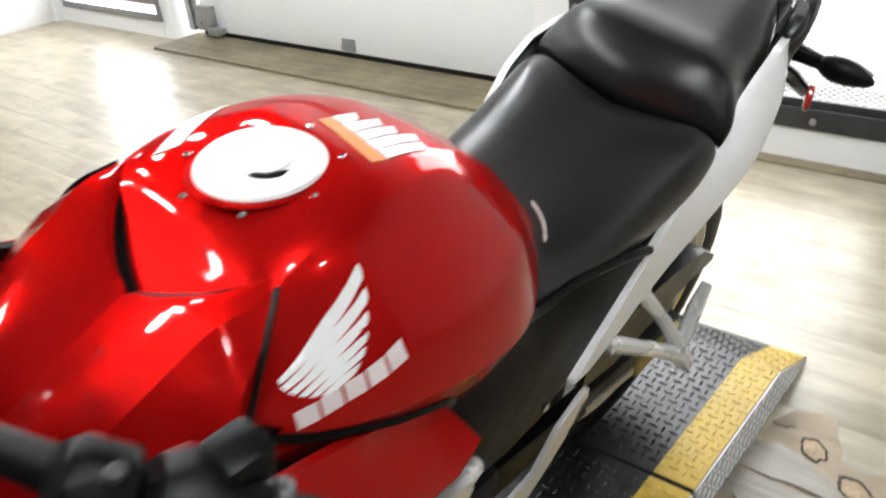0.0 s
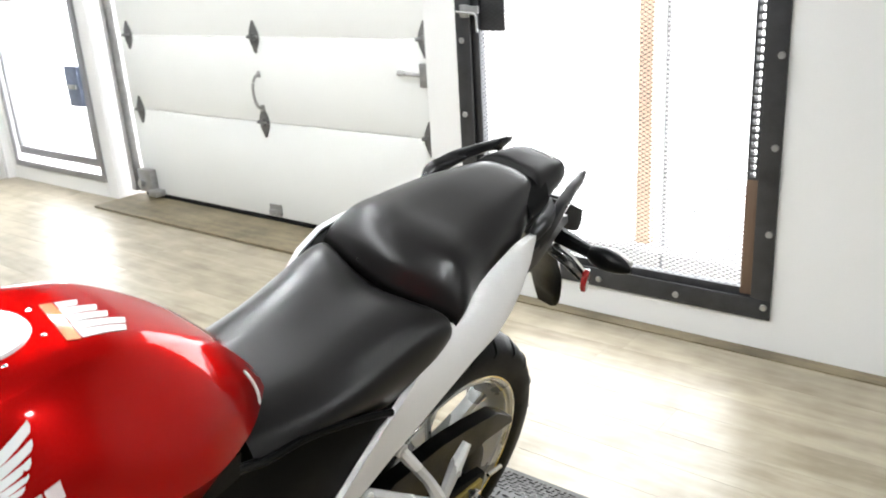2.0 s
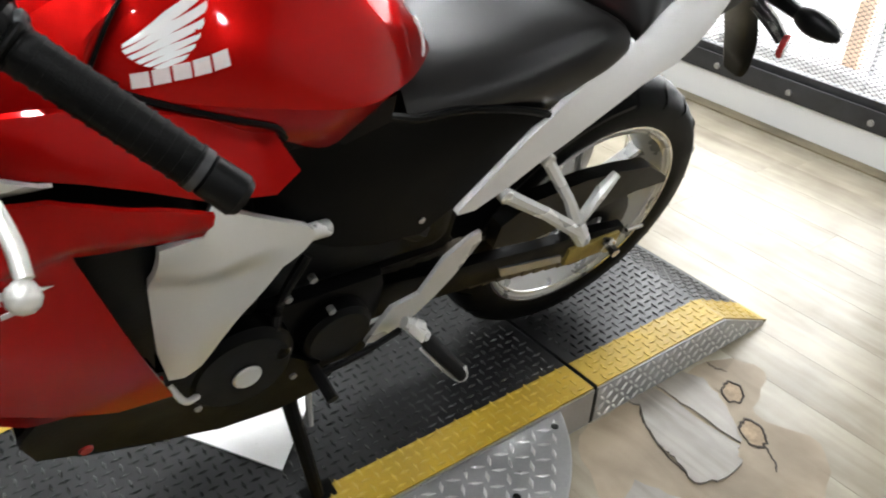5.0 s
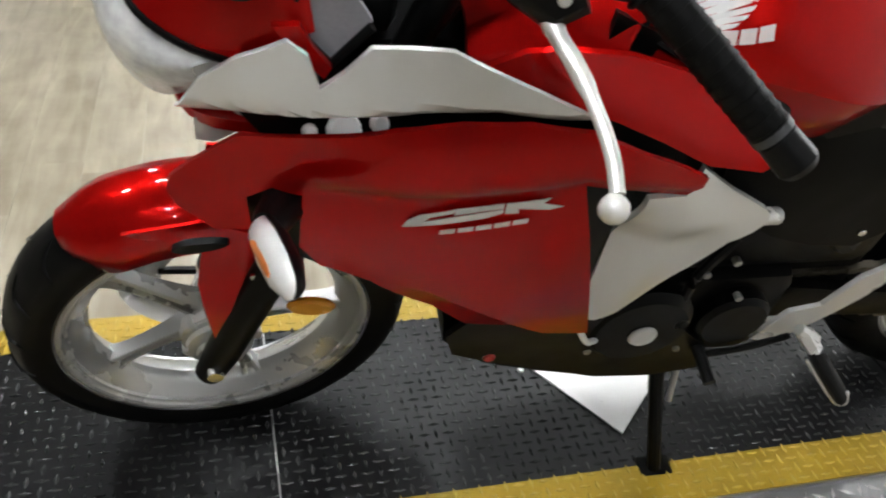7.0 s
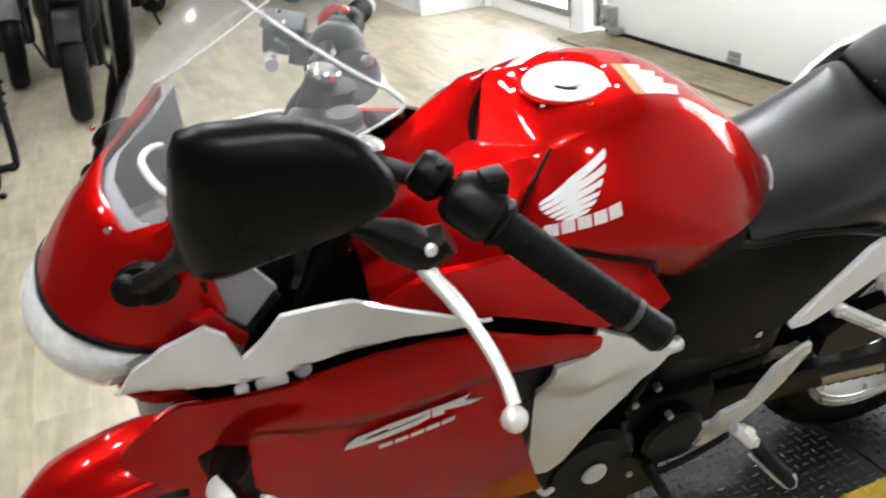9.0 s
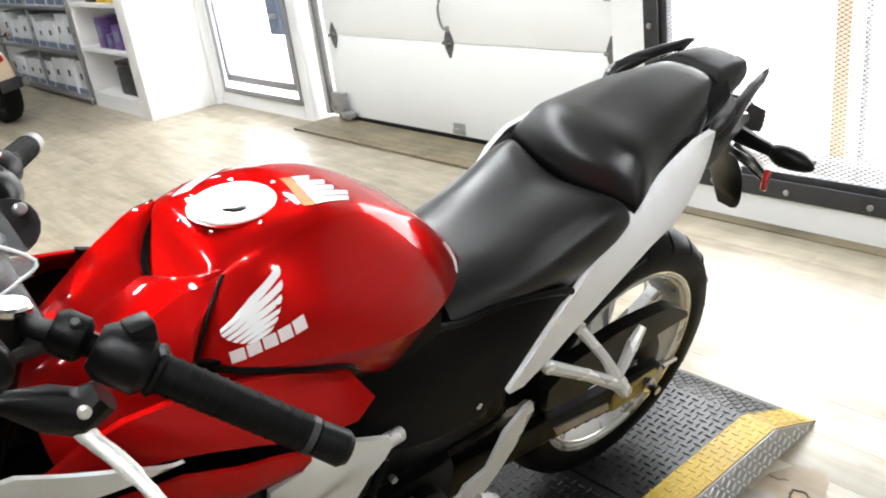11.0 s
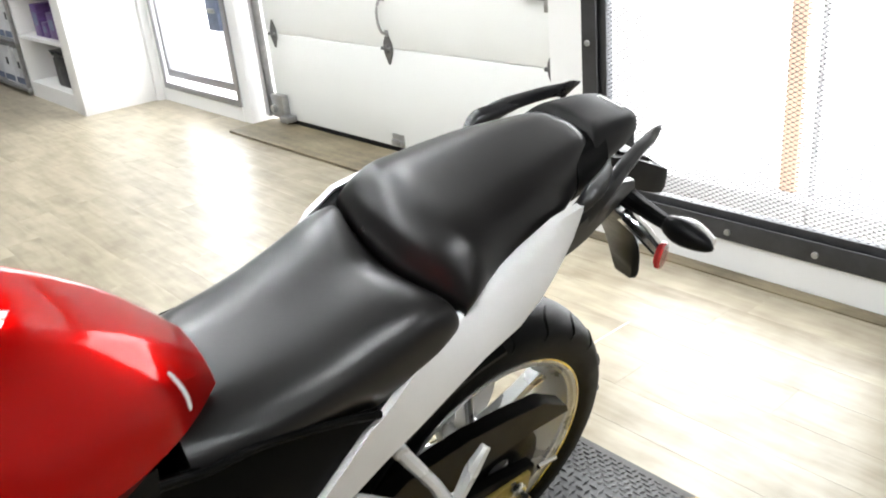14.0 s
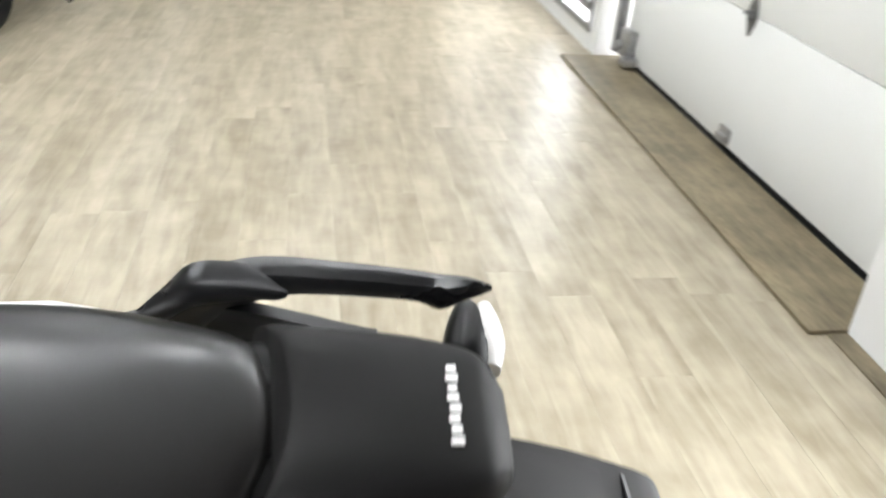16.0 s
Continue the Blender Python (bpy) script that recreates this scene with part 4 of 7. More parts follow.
def facet_section(x, top, side, cut=0.16):
    """A cross-section with flat facets and tight, slightly rounded corners."""
    p = [Vector((0, top, 0))] + [Vector((y, z, 0)) for y, z in side]
    line = [p[0], p[0].lerp(p[1], 0.5), p[1].lerp(p[0], 0.3), p[1]]
    for a, b, c in zip(p[1:], p[2:], p[3:] + [None]):
        bulge = Vector((b.y - a.y, a.x - b.x, 0)) * -0.035
        line += [a.lerp(b, 0.2) + bulge * 0.6, a.lerp(b, 0.5) + bulge, a.lerp(b, 1 - cut) + bulge * 0.6]
        line.append(b)
    return [Vector((x, -v.x, v.y)) for v in reversed(line[1:])] + [Vector((x, v.x, v.y)) for v in line]


bm = loft(grow([facet_section(x, top, side) for x, top, side in T], 4))
tank_tree = BVHTree.FromBMesh(bm)
tank = part("fuel_tank", bm, RED, bike, "glossy candy red fuel tank", 19)


def on_tank(x, z):
    hit = tank_tree.ray_cast(Vector((x, -0.5, z)), Vector((0, 1, 0)))
    return hit[0].y - 0.0012 if hit[0] else -0.17


# filler cap with flap and key slot
capc = Vector((-0.842, 0.0, 0.7025))
bm = bmesh.new()
disc(capc + Vector((0, 0, 0.0005)), (0.03, 0, 1), 0.0545, 0.006, 48, 0.0025, bm)
cap = part("filler_cap", bm, CAP, tank, "round cream filler cap with key slot")
bm = tube(spline([capc + Vector((-0.020, -0.010, 0.0040)), capc + Vector((-0.008, -0.024, 0.0040)), capc + Vector((0.006, -0.028, 0.0040))], 4), [0.001] + [0.0045] * 6 + [0.003, 0.001], 8, None, 0.25)
part("key_slot", bm, DARK, cap)
part("cap_flap", disc(capc + Vector((0.006, 0.008, 0.0040)), (0, 0, 1), 0.030, 0.0015, 30, 0.0006), CAP, cap)
part("cap_ring", disc(capc + Vector((0, 0, -0.0018)), (0.03, 0, 1), 0.0595, 0.004, 48, 0.0015), RED, cap, "red rim round the cap")
for k in range(7):
    a = 2 * math.pi * k / 7 + 0.3
    part("cap_screw", disc(capc + Vector((0.066 * math.cos(a), 0.066 * math.sin(a), -0.002)), (0, 0, 1), 0.0036, 0.004, 10, 0.001), CHROME, cap, "small bright cap screw")


def on_top(x, y):
    hit = tank_tree.ray_cast(Vector((x, y, 1.0)), Vector((0, 0, -1)))
    return hit[0].z + 0.0014 if hit[0] else 0.7


def top_patch(outline, material, name, label=""):
    """A label on the crown of the tank, from an outline in (x, y)."""
    flat = sheet(outline, lambda x, z: -1.0, 0.0005, 0.012)
    for v in flat.verts:
        lift_by = -0.0007 if v.co.y > -0.9999 else 0.0
        x, y = v.co.x, v.co.z
        v.co = Vector((x, y, on_top(x, y) + lift_by))
    return part(name, flat, material, tank, label)


top_patch([(-0.774, -0.062), (-0.760, -0.066), (-0.752, 0.022), (-0.766, 0.024)], ORANGE, "label_band", "orange band of the warning label")
for k, (x0, x1) in enumerate(((-0.758, -0.708), (-0.757, -0.700), (-0.755, -0.712), (-0.754, -0.716), (-0.751, -0.730))):
    y = -0.064 + k * 0.0175
    top_patch([(x0, y), (x1, y + 0.002), (x1 + 0.006, y + 0.0155), (x0 + 0.001, y + 0.0165)], STICKER, "label_bar", "white stepped bar of the warning label")
top_patch([(-0.89, 0.085), (-0.83, 0.115), (-0.80, 0.11), (-0.87, 0.075)], STICKER, "side_label", "small white label")

# feather emblem and the row of blocks under it
ROOT = [(-0.9299, 0.6335), (-0.9307, 0.6289), (-0.9278, 0.6249), (-0.9227, 0.6216), (-0.9164, 0.6191), (-0.909, 0.6173), (-0.8998, 0.6156)]
TIP = [(-0.8456, 0.6786), (-0.8485, 0.666), (-0.8551, 0.6538), (-0.8613, 0.6434), (-0.8677, 0.6362), (-0.8753, 0.6289), (-0.8855, 0.6215)]
for k in range(6):
    a, b, c, d = (Vector(p) for p in (ROOT[k], TIP[k], TIP[k + 1], ROOT[k + 1]))
    b, c, d = b.lerp(c, .06), c.lerp(b, .30), d.lerp(a, .30)
    bm = sheet([tuple(v) for v in (a, a.lerp(b, .5) + (b - a).orthogonal() * .03, b, b.lerp(c, .6) + (b - a) * .02, c, d.lerp(c, .5), d.lerp(a, .12))], on_tank, 0.0006, 0.012)
    part("emblem_feather", bm, DECAL, tank, "white wing-like emblem stroke")
for k in range(5):
    x = -0.929 + k * 0.0182
    z = 0.6055 + k * 0.0042
    bm = sheet([(x, z - 0.0075), (x + 0.0155, z - 0.0042), (x + 0.0155, z + 0.0088), (x, z + 0.0055)], on_tank, 0.0006, 0.012)
    part("emblem_block", bm, ROW_DECAL, tank, "small white block of a plain emblem row")

# cowls either side of the tank's front
C = [[(-1.125, .0, .568), (-1.125, .04, .576), (-1.125, .085, .567), (-1.125, .122, .543), (-1.12, .136, .51)],
     [(-1.06, .0, .606), (-1.06, .05, .617), (-1.06, .096, .612), (-1.06, .145, .580), (-1.055, .166, .54)],
     [(-1.00, .0, .638), (-1.00, .055, .648), (-1.00, .106, .651), (-1.00, .156, .616), (-1.005, .182, .572)],
     [(-0.968, .0, .652), (-0.966, .045, .662), (-0.967, .108, .668), (-0.975, .160, .631), (-0.990, .186, .58)],
     [(-0.957, .032, .660), (-0.952, .060, .670), (-0.951, .112, .676), (-0.962, .156, .642), (-0.982, .180, .588)],
     [(-0.937, .070, .670), (-0.932, .088, .678), (-0.932, .117, .679), (-0.952, .148, .651), (-0.978, .172, .598)],
     [(-0.906, .106, .685), (-0.906, .109, .685), (-0.910, .115, .682), (-0.940, .143, .659), (-0.972, .166, .606)]]


def cowl_line(s):
    p = [Vector(q) for q in s]
    return spline(p[:3], 4) + [p[2].lerp(p[3], t) for t in (0.08, 0.35, 0.65, 0.92)] + [p[3].lerp(p[4], t) for t in (0.08, 0.5, 1.0)]


secs = [cowl_line(s) for s in C]
bm = loft(grow([s + [p - Vector((0, 0.006, 0.006)) for p in reversed(s)] for s in secs], 3))
both("tank_cowl", bm, RED, tank, "red cowl at the front of the tank", 20)
for s in (-1, 1):
    rim = [Vector(r[0]) + Vector((0.004, 0, -0.010)) for r in C[3:]]
    part("cowl_gap", tube(spline([(p.x, s * p.y, p.z) for p in rim], 4), 0.0085, 8), DARK, tank, "black gap round the recess")
    seam = spline([Vector(p) for p in C[6][2:]], 5)
    part("cowl_seam", tube([(p.x + 0.0035, s * (p.y + 0.0005), p.z) for p in seam], 0.0026, 6), DARK, tank, "black gap behind the cowl")
    edge = [(-0.99, .606), (-0.907, .584), (-0.818, .552), (-0.788, .534), (-0.768, .497), (-0.755, .478)]
    pts = []
    for v in spline([(x, 0, z) for x, z in edge], 4):
        pts.append((v.x, s * -(on_tank(v.x, v.z) + 0.001), v.z))
    part("knee_gap", tube(pts, 0.0045, 6), DARK, tank, "black gap below the tank")
part("tank_grommet", tube(spline([(-0.577, -.105, .586), (-0.571, -.114, .574), (-0.566, -.122, .558), (-0.565, -.128, .540)], 4), [.001] + [.0022] * 11 + [.001], 8), STICKER, tank, "pale rubber grommet at the tank's rear")

# --- seats ---
S = [(-0.575, .500, [(.05, .499), (.095, .488), (.128, .468), (.144, .446), (.135, .42)]),
     (-0.50, .489, [(.07, .488), (.118, .477), (.142, .458), (.144, .438), (.128, .41)]),
     (-0.40, .500, [(.08, .499), (.128, .488), (.150, .466), (.149, .440), (.132, .41)]),
     (-0.32, .522, [(.085, .523), (.133, .512), (.155, .485), (.154, .445), (.138, .41)]),
     (-0.26, .531, [(.09, .536), (.135, .532), (.156, .512), (.161, .475), (.15, .45)]),
     (-0.222, .529, [(.09, .538), (.132, .537), (.154, .522), (.159, .498), (.15, .47)]),
     (-0.210, .523, [(.088, .532), (.128, .531), (.148, .517), (.152, .497), (.14, .47)]),
     (-0.206, .520, [(.085, .522), (.12, .518), (.138, .508), (.142, .492), (.13, .47)])]


def bowed(s, deep, half=0.15):
    """Pushes the middle of a section forward, so that its edge runs in a bow."""
    return [Vector((v.x - deep * max(0.0, 1 - (v.y / half) ** 2), v.y, v.z)) for v in s]


rows = [half_section(*q, 4) for q in S]
rows = [bowed(r, 0.028 * min(max((q[0] + 0.33) / 0.1, 0), 1)) for r, q in zip(rows, S)]
part("rider_seat", loft(grow(rows, 4)), VINYL, bike, "smooth black vinyl rider seat", 60)
S = [(-0.198, .515, [(.09, .515), (.12, .513), (.138, .508), (.143, .497), (.13, .48)]),
     (-0.203, .534, [(.09, .534), (.128, .531), (.149, .525), (.153, .512), (.14, .49)]),
     (-0.200, .550, [(.09, .549), (.130, .544), (.151, .537), (.156, .522), (.14, .50)]),
     (-0.187, .580, [(.085, .578), (.126, .568), (.150, .553), (.156, .534), (.14, .51)]),
     (-0.168, .602, [(.080, .600), (.122, .589), (.144, .568), (.153, .542), (.14, .52)]),
     (-0.148, .610, [(.076, .608), (.120, .596), (.140, .575), (.150, .547), (.14, .525)]),
     (-0.11, .614, [(.074, .612), (.115, .600), (.134, .578), (.145, .55), (.13, .53)]),
     (-0.06, .620, [(.068, .618), (.109, .606), (.127, .583), (.138, .555), (.125, .53)]),
     (0.01, .630, [(.060, .628), (.094, .616), (.110, .595), (.119, .569), (.105, .545)]),
     (0.068, .640, [(.047, .638), (.068, .627), (.085, .609), (.090, .590), (.08, .57)]),
     (0.085, .634, [(.04, .631), (.060, .622), (.075, .605), (.080, .588), (.07, .57)])]
rows = [half_section(*q, 4) for q in S]
rows = [bowed(bowed(r, 0.028 * step(-q[0], 0.12, 0.195)), -0.040 * step(q[0], 0.0, 0.08), 0.10) for r, q in zip(rows, S)]
for r in rows:
    for v in r:
        v.y *= 1 - (0.11 if v.y < 0 else 0.0) * step(v.x, -0.20, -0.12) + (0.05 * step(v.x, -0.25, -0.10) if v.y > 0 else 0.0)
part("pillion_seat", loft(grow(rows, 4)), PILLION, bike, "raised textured black pillion seat", 60)
S = [(0.050, .631, [(.045, .630), (.068, .622), (.085, .605), (.090, .584), (.08, .56)]),
     (0.120, .636, [(.043, .636), (.062, .628), (.075, .610), (.078, .590), (.07, .57)])]
part("seat_gap", loft(grow([bowed(half_section(*q, 4), -0.030, 0.10) for q in S], 2)), DARK, bike, "black gap behind the pillion seat")
S = [(0.0915, .643, [(.044, .642), (.065, .632), (.079, .612), (.083, .592), (.073, .57)]),
     (0.104, .646, [(.042, .647), (.062, .637), (.075, .617), (.078, .597), (.068, .58)]),
     (0.19, .649, [(.038, .647), (.053, .639), (.061, .620), (.062, .603), (.054, .592)]),
     (0.228, .644, [(.035, .642), (.046, .635), (.051, .620), (.051, .610), (.043, .603)]),
     (0.242, .637, [(.030, .636), (.039, .629), (.043, .619), (.042, .612), (.036, .606)]),
     (0.252, .624, [(.020, .623), (.027, .620), (.030, .614), (.029, .610), (.026, .608)])]
rows = [[v + Vector((0, 0.0075, 0)) for v in bowed(half_section(*q, 4), -0.040 * step(-q[0], -0.20, -0.12), 0.10)] for q in S]
tail = part("tail_cover", loft(grow(rows, 4)), TAIL, bike, "black plastic tail cover", 60)
for k in range(8):
    y = 0.0075 - 0.0255 + k * 0.0066
    drop = (abs(y + 0.0022 - 0.0075) / 0.036) ** 4 * 0.003
    bm = boxes(((0.2155 + 0.0008 * (k % 2), y, 0.638), (0.2225 - 0.0006 * (k % 3), y + 0.0046, 0.6468 - drop)), bevel=0.0003)
    part("tail_block", bm, STICKER, tail, "small pale block of a plain emblem row")

# grab rails: a slim bar swept back to a point, its front running down into a side wing, with an inner foot beside the seat
TAIL_MID = 0.0145


def across(bm):
    """A copy on the other side of the tail's middle."""
    out = bm.copy()
    for v in out.verts:
        v.co.y = 2 * TAIL_MID - v.co.y
    return out


secs = []
for x, y, z, h, w in ((.005, .108, .520, .020, .005), (.030, .112, .536, .022, .008), (.052, .117, .558, .024, .010), (.076, .119, .582, .019, .012), (.100, .115, .597, .016, .012), (.125, .108, .608, .012, .012),
                      (.150, .101, .614, .010, .0115), (.180, .092, .620, .010, .010), (.208, .085, .623, .010, .009), (.222, .081, .622, .013, .008), (.236, .078, .628, .009, .006), (.246, .0755, .631, .005, .004), (.253, .0735, .633, .0015, .0015)):
    secs.append([Vector((x, -(y + w * a), z + h * b)) for a, b in ((-1, -.55), (-.6, -1), (.4, -1), (1, -.45), (1.05, .15), (.55, .85), (-.1, 1), (-.8, .75), (-1, .3))])
bar_near = loft(grow(secs, 3))
bar_far = across(bar_near)
rails = [part("grab_rail", b, RAIL, bike, "black plastic pillion grab rail swept to a point", 40) for b in (bar_near, bar_far)]
# inner foot that ends in a spike beside the seat
secs = []
for x, ya, yb, z, h in ((.02, .104, .112, .560, .008), (.042, .103, .122, .576, .011), (.06, .100, .128, .592, .012), (.090, .094, .121, .602, .010), (.108, .089, .106, .608, .007), (.118, .085, .093, .612, .005), (.125, .083, .086, .615, .002)):
    ym, w = (ya + yb) / 2, (yb - ya) / 2
    secs.append([Vector((x, -(ym + w * a), z + h * b)) for a, b in ((-1, -.4), (-.7, -1), (.7, -1), (1, -.4), (1, .4), (.6, 1), (-.6, .9), (-1, .4))])
foot = loft(grow(secs, 3))
wing = sheet([(-.045, .492), (.03, .512), (.079, .530), (.157, .543), (.187, .552), (.184, .566), (.14, .576), (.09, .578), (.03, .556), (-.03, .535)], lambda x, z: -(0.127 - 0.030 * step(x, 0.04, 0.20) - 0.014 * step(z, 0.555, 0.60)), 0.010, 0.010)
for rail, a, b in zip(rails, (foot, across(foot)), (wing, across(wing))):
    part("rail_foot", a, RAIL, rail, "", 50)
    part("rail_wing", b, RAIL, rail, "", 50)

# --- tail panels ---
UP = [(0.040, .581, .120), (-0.03, .587, .134), (-0.10, .567, .142), (-0.185, .525, .150), (-0.26, .481, .157), (-0.327, .416, .163), (-0.352, .402, .166), (-0.42, .326, .168), (-0.462, .275, .168)]
LOW = [(0.040, .574, .121), (0.0, .552, .144), (-0.049, .529, .166), (-0.084, .504, .176), (-0.127, .483, .185), (-0.188, .460, .188), (-0.239, .410, .180), (-0.279, .367, .172), (-0.326, .333, .169), (-0.375, .299, .169), (-0.43, .267, .168), (-0.462, .268, .168)]


def along(line, x):
    """The height and half width of an edge at x."""
    for (x0, *a), (x1, *b) in zip(line, line[1:]):
        if x >= x1:
            t = min(max((x0 - x) / (x0 - x1), 0), 1)
            return [p + (q - p) * t for p, q in zip(a, b)]
    return line[-1][1:]


def tail_panel(upper, lower):
    """A panel that swells outwards from its top edge to its lower one."""
    def swell(x, z):
        (zu, yu), (zl, yl) = along(upper, x), along(lower, x)
        t = min(max((zu - z) / max(zu - zl, 0.004), 0), 1)
        return -(yu + (yl - yu) * math.sin(t * math.pi / 2) ** 0.9)
    return sheet([(x, z) for x, z, _ in upper] + [(x, z) for x, z, _ in reversed(lower)], swell, 0.012, 0.014)


part("tail_panel", tail_panel(UP, LOW), WHITE_PAINT, bike, "white painted tail side panel", 50)
# the other side stands further out from the seat; an added black strip imitates the dark gap
UP_FAR = UP[:1] + [(-0.03, .583, .138), (-0.10, .561, .160), (-0.15, .553, .172), (-0.20, .540, .180), (-0.243, .508, .184), (-0.272, .466, .184), (-0.327, .416, .172)] + UP[6:]
LOW_FAR = LOW[:3] + [(-0.084, .504, .184), (-0.127, .483, .200), (-0.188, .460, .208), (-0.239, .410, .196), (-0.279, .367, .180)] + LOW[8:]
bm = tail_panel(UP_FAR, LOW_FAR)
for v in bm.verts:
    v.co.y = -v.co.y
bmesh.ops.reverse_faces(bm, faces=bm.faces)
part("tail_panel", bm, WHITE_PAINT, bike, "white painted tail side panel", 50)
rim = spline([(x, y, z) for x, z, y in UP_FAR[1:8]], 3)
part("panel_flange", loft([[(p.x, p.y - 0.004, p.z - 0.010), (p.x, p.y - 0.045, p.z - 0.030), (p.x, p.y - 0.045, p.z - 0.036), (p.x, p.y - 0.004, p.z - 0.016)] for p in rim]), DARK, bike, "added black strip for the dark gap inside the tail panel")
under = [(-0.80, .445), (-0.755, .470), (-0.69, .480), (-0.62, .478), (-0.56, .455), (-0.48, .450), (-0.40, .436), (-0.33, .415), (-0.36, .400), (-0.462, .280), (-0.52, .245), (-0.60, .262), (-0.68, .295), (-0.75, .34), (-0.80, .405)]
cover = lambda x, z: -(0.158 + 0.022 * step(-x, 0.45, 0.72) - 0.012 * step(z, 0.40, 0.485) - 0.012 * step(z, 0.37, 0.47) * math.exp(-((x + 0.55) / 0.09) ** 2))
both("side_cover", sheet(under, cover, 0.012, 0.025), COVER, bike, "matt black side cover below the seat")
seam = [(v.x, cover(v.x, v.z) - 0.002, v.z) for v in spline([(-0.62, 0, .480), (-0.56, 0, .457), (-0.48, 0, .452), (-0.40, 0, .438), (-0.335, 0, .418)], 5)]
both("seat_seam", tube(seam, 0.006, 8), DARK, bike, "black gap below the seat")
for x, z in ((-0.532, .285),):
    part("cover_screw", disc((x, -0.170, z), (0, 1, 0), 0.006, 0.006, 12, 0.001), CHROME, bike)
# dark mass inside the frame
bm = bmesh.new()
box(bm, (-0.78, -0.13, 0.15), (-0.42, 0.13, 0.40), 0.03)
box(bm, (-0.36, -0.075, 0.38), (-0.06, 0.075, 0.48), 0.02)
box(bm, (-1.10, -0.14, 0.12), (-0.75, 0.14, 0.54), 0.03)
box(bm, (-1.28, -0.10, 0.30), (-1.05, 0.10, 0.56), 0.03)
box(bm, (-0.62, -0.085, 0.0), (-0.37, 0.085, 0.24), 0.02)
part("frame", bm, DARK, bike, "black steel frame and inner parts")
# frame spar and end cap behind the silver fin
part("frame_spar", tube([(-0.80, -.135, .385), (-0.60, -.14, .30), (-0.50, -.13, .22)], 0.022, 10), BLACK, bike)
part("spar_bolt", tube([(-0.755, -.20, .362), (-0.70, -.185, .345)], [0.011, 0.012], 12), METAL, bike)

# --- rear fender, lamps ---
secs = [[v + Vector((0, 0.012, 0)) for v in half_section(x, t, [(w * .9, t - 0.0005), (w, t - 0.004), (w + 0.003, t - d * .5), (w + 0.001, t - d), (w * 0.6, t - d - 0.002)], 2)] for x, t, w, d in ((0.17, .578, .036, .05), (0.25, .551, .038, .055), (0.31, .526, .040, .056), (0.352, .505, .040, .054), (0.380, .491, .038, .048), (0.389, .482, .033, .034))]
lampblock = part("tail_lamp", loft(grow(secs, 2)), TAIL, bike, "black tail lamp housing with sharp corners", 40)
secs = [[v + Vector((0, 0.012, 0)) for v in half_section(x, t, [(w * .9, t - 0.0005), (w, t - 0.003), (w, t - .012), (w * 0.6, t - .014)], 2)] for x, t, w in ((0.245, .560, .026), (0.315, .531, .027), (0.335, .521, .026))]
part("lamp_ridge", loft(secs), TAIL, lampblock, "", 40)
part("tail_lens", loft([[(x, y * w + 0.012, z) for y in (-1, 1)] + [(x + 0.004, y * w + 0.012, z - 0.016) for y in (1, -1)] for x, z, w in ((0.356, .464, .022), (0.380, .460, .018))]), RED_MATTE, lampblock, "red tail lens")
part("lamp_seam", loft([[(0.3555, y + 0.012, 0.5062 - (abs(y) / 0.036) ** 6 * 0.006), (0.3585, y + 0.012, 0.5047 - (abs(y) / 0.036) ** 6 * 0.006), (0.3585, y + 0.012, 0.494), (0.3555, y + 0.012, 0.494)] for y in (-.036, -.031, -.015, 0, .015, .031, .036)]), CASE, lampblock, "thin dark seam")
secs = []
for x, z, w in ((0.20, .50, .050), (0.26, .445, .050), (0.325, .365, .046), (0.362, .290, .036), (0.372, .262, .026)):
    secs.append([(x, -w, z - .012), (x + .006, -w * 0.7, z + .006), (x + .008, 0, z + .010), (x + .006, w * 0.7, z + .006), (x, w, z - .012), (x - .008, w * 0.7, z - .014), (x - .008, -w * 0.7, z - .014)])
part("rear_fender", loft(grow([[Vector(p) for p in s] for s in secs], 3)), BLACK, bike, "black rear mudguard")
for s in (-1, 1):
    secs = []
    for q, r in ((0, .008), (.012, .017), (.035, .023), (.060, .020), (.085, .012), (.096, .004)):
        c = Vector((0.262 + 0.06 * q, s * (.116 + q) + (.022 if s > 0 else 0), .474 - .02 * q))
        secs.append([c + Vector((r * 0.95 * math.cos(t), 0, r * math.sin(t))) for t in (2 * math.pi * k / 14 for k in range(14))])
    ind = part("rear_indicator", loft(grow(secs, 2)), BLACK, bike, "black teardrop rear indicator")
    part("indicator_stalk", tube([(0.262, s * .035, .478), (0.262, s * .09, .475), (0.262, s * .125 + (.022 if s > 0 else 0), .474)], [.019, .015, .013], 10), BLACK, ind)
    lens = loft(grow([[Vector((0.274 + .06 * q + .017 * math.cos(t) * r / .02 + .004, s * (.118 + q) + (.022 if s > 0 else 0), .474 + r * math.sin(t))) for t in (2 * math.pi * k / 12 for k in range(12))] for q, r in ((.015, .012), (.04, .019), (.065, .015), (.085, .008))], 2))
    part("indicator_lens", lens, PALE_LENS, ind, "milky white indicator lens")
bm = disc((0.272, -0.124, 0.405), (0.35, -1, 0.1), 0.024, 0.012, 24, 0.003)
part("reflector", bm, RED_MATTE, bike, "round red side reflector")
part("reflector_bracket", tube([(0.262, -0.04, 0.445), (0.264, -0.085, 0.432), (0.270, -0.118, 0.412)], [.016, .015, .012], 10), CHROME, bike)

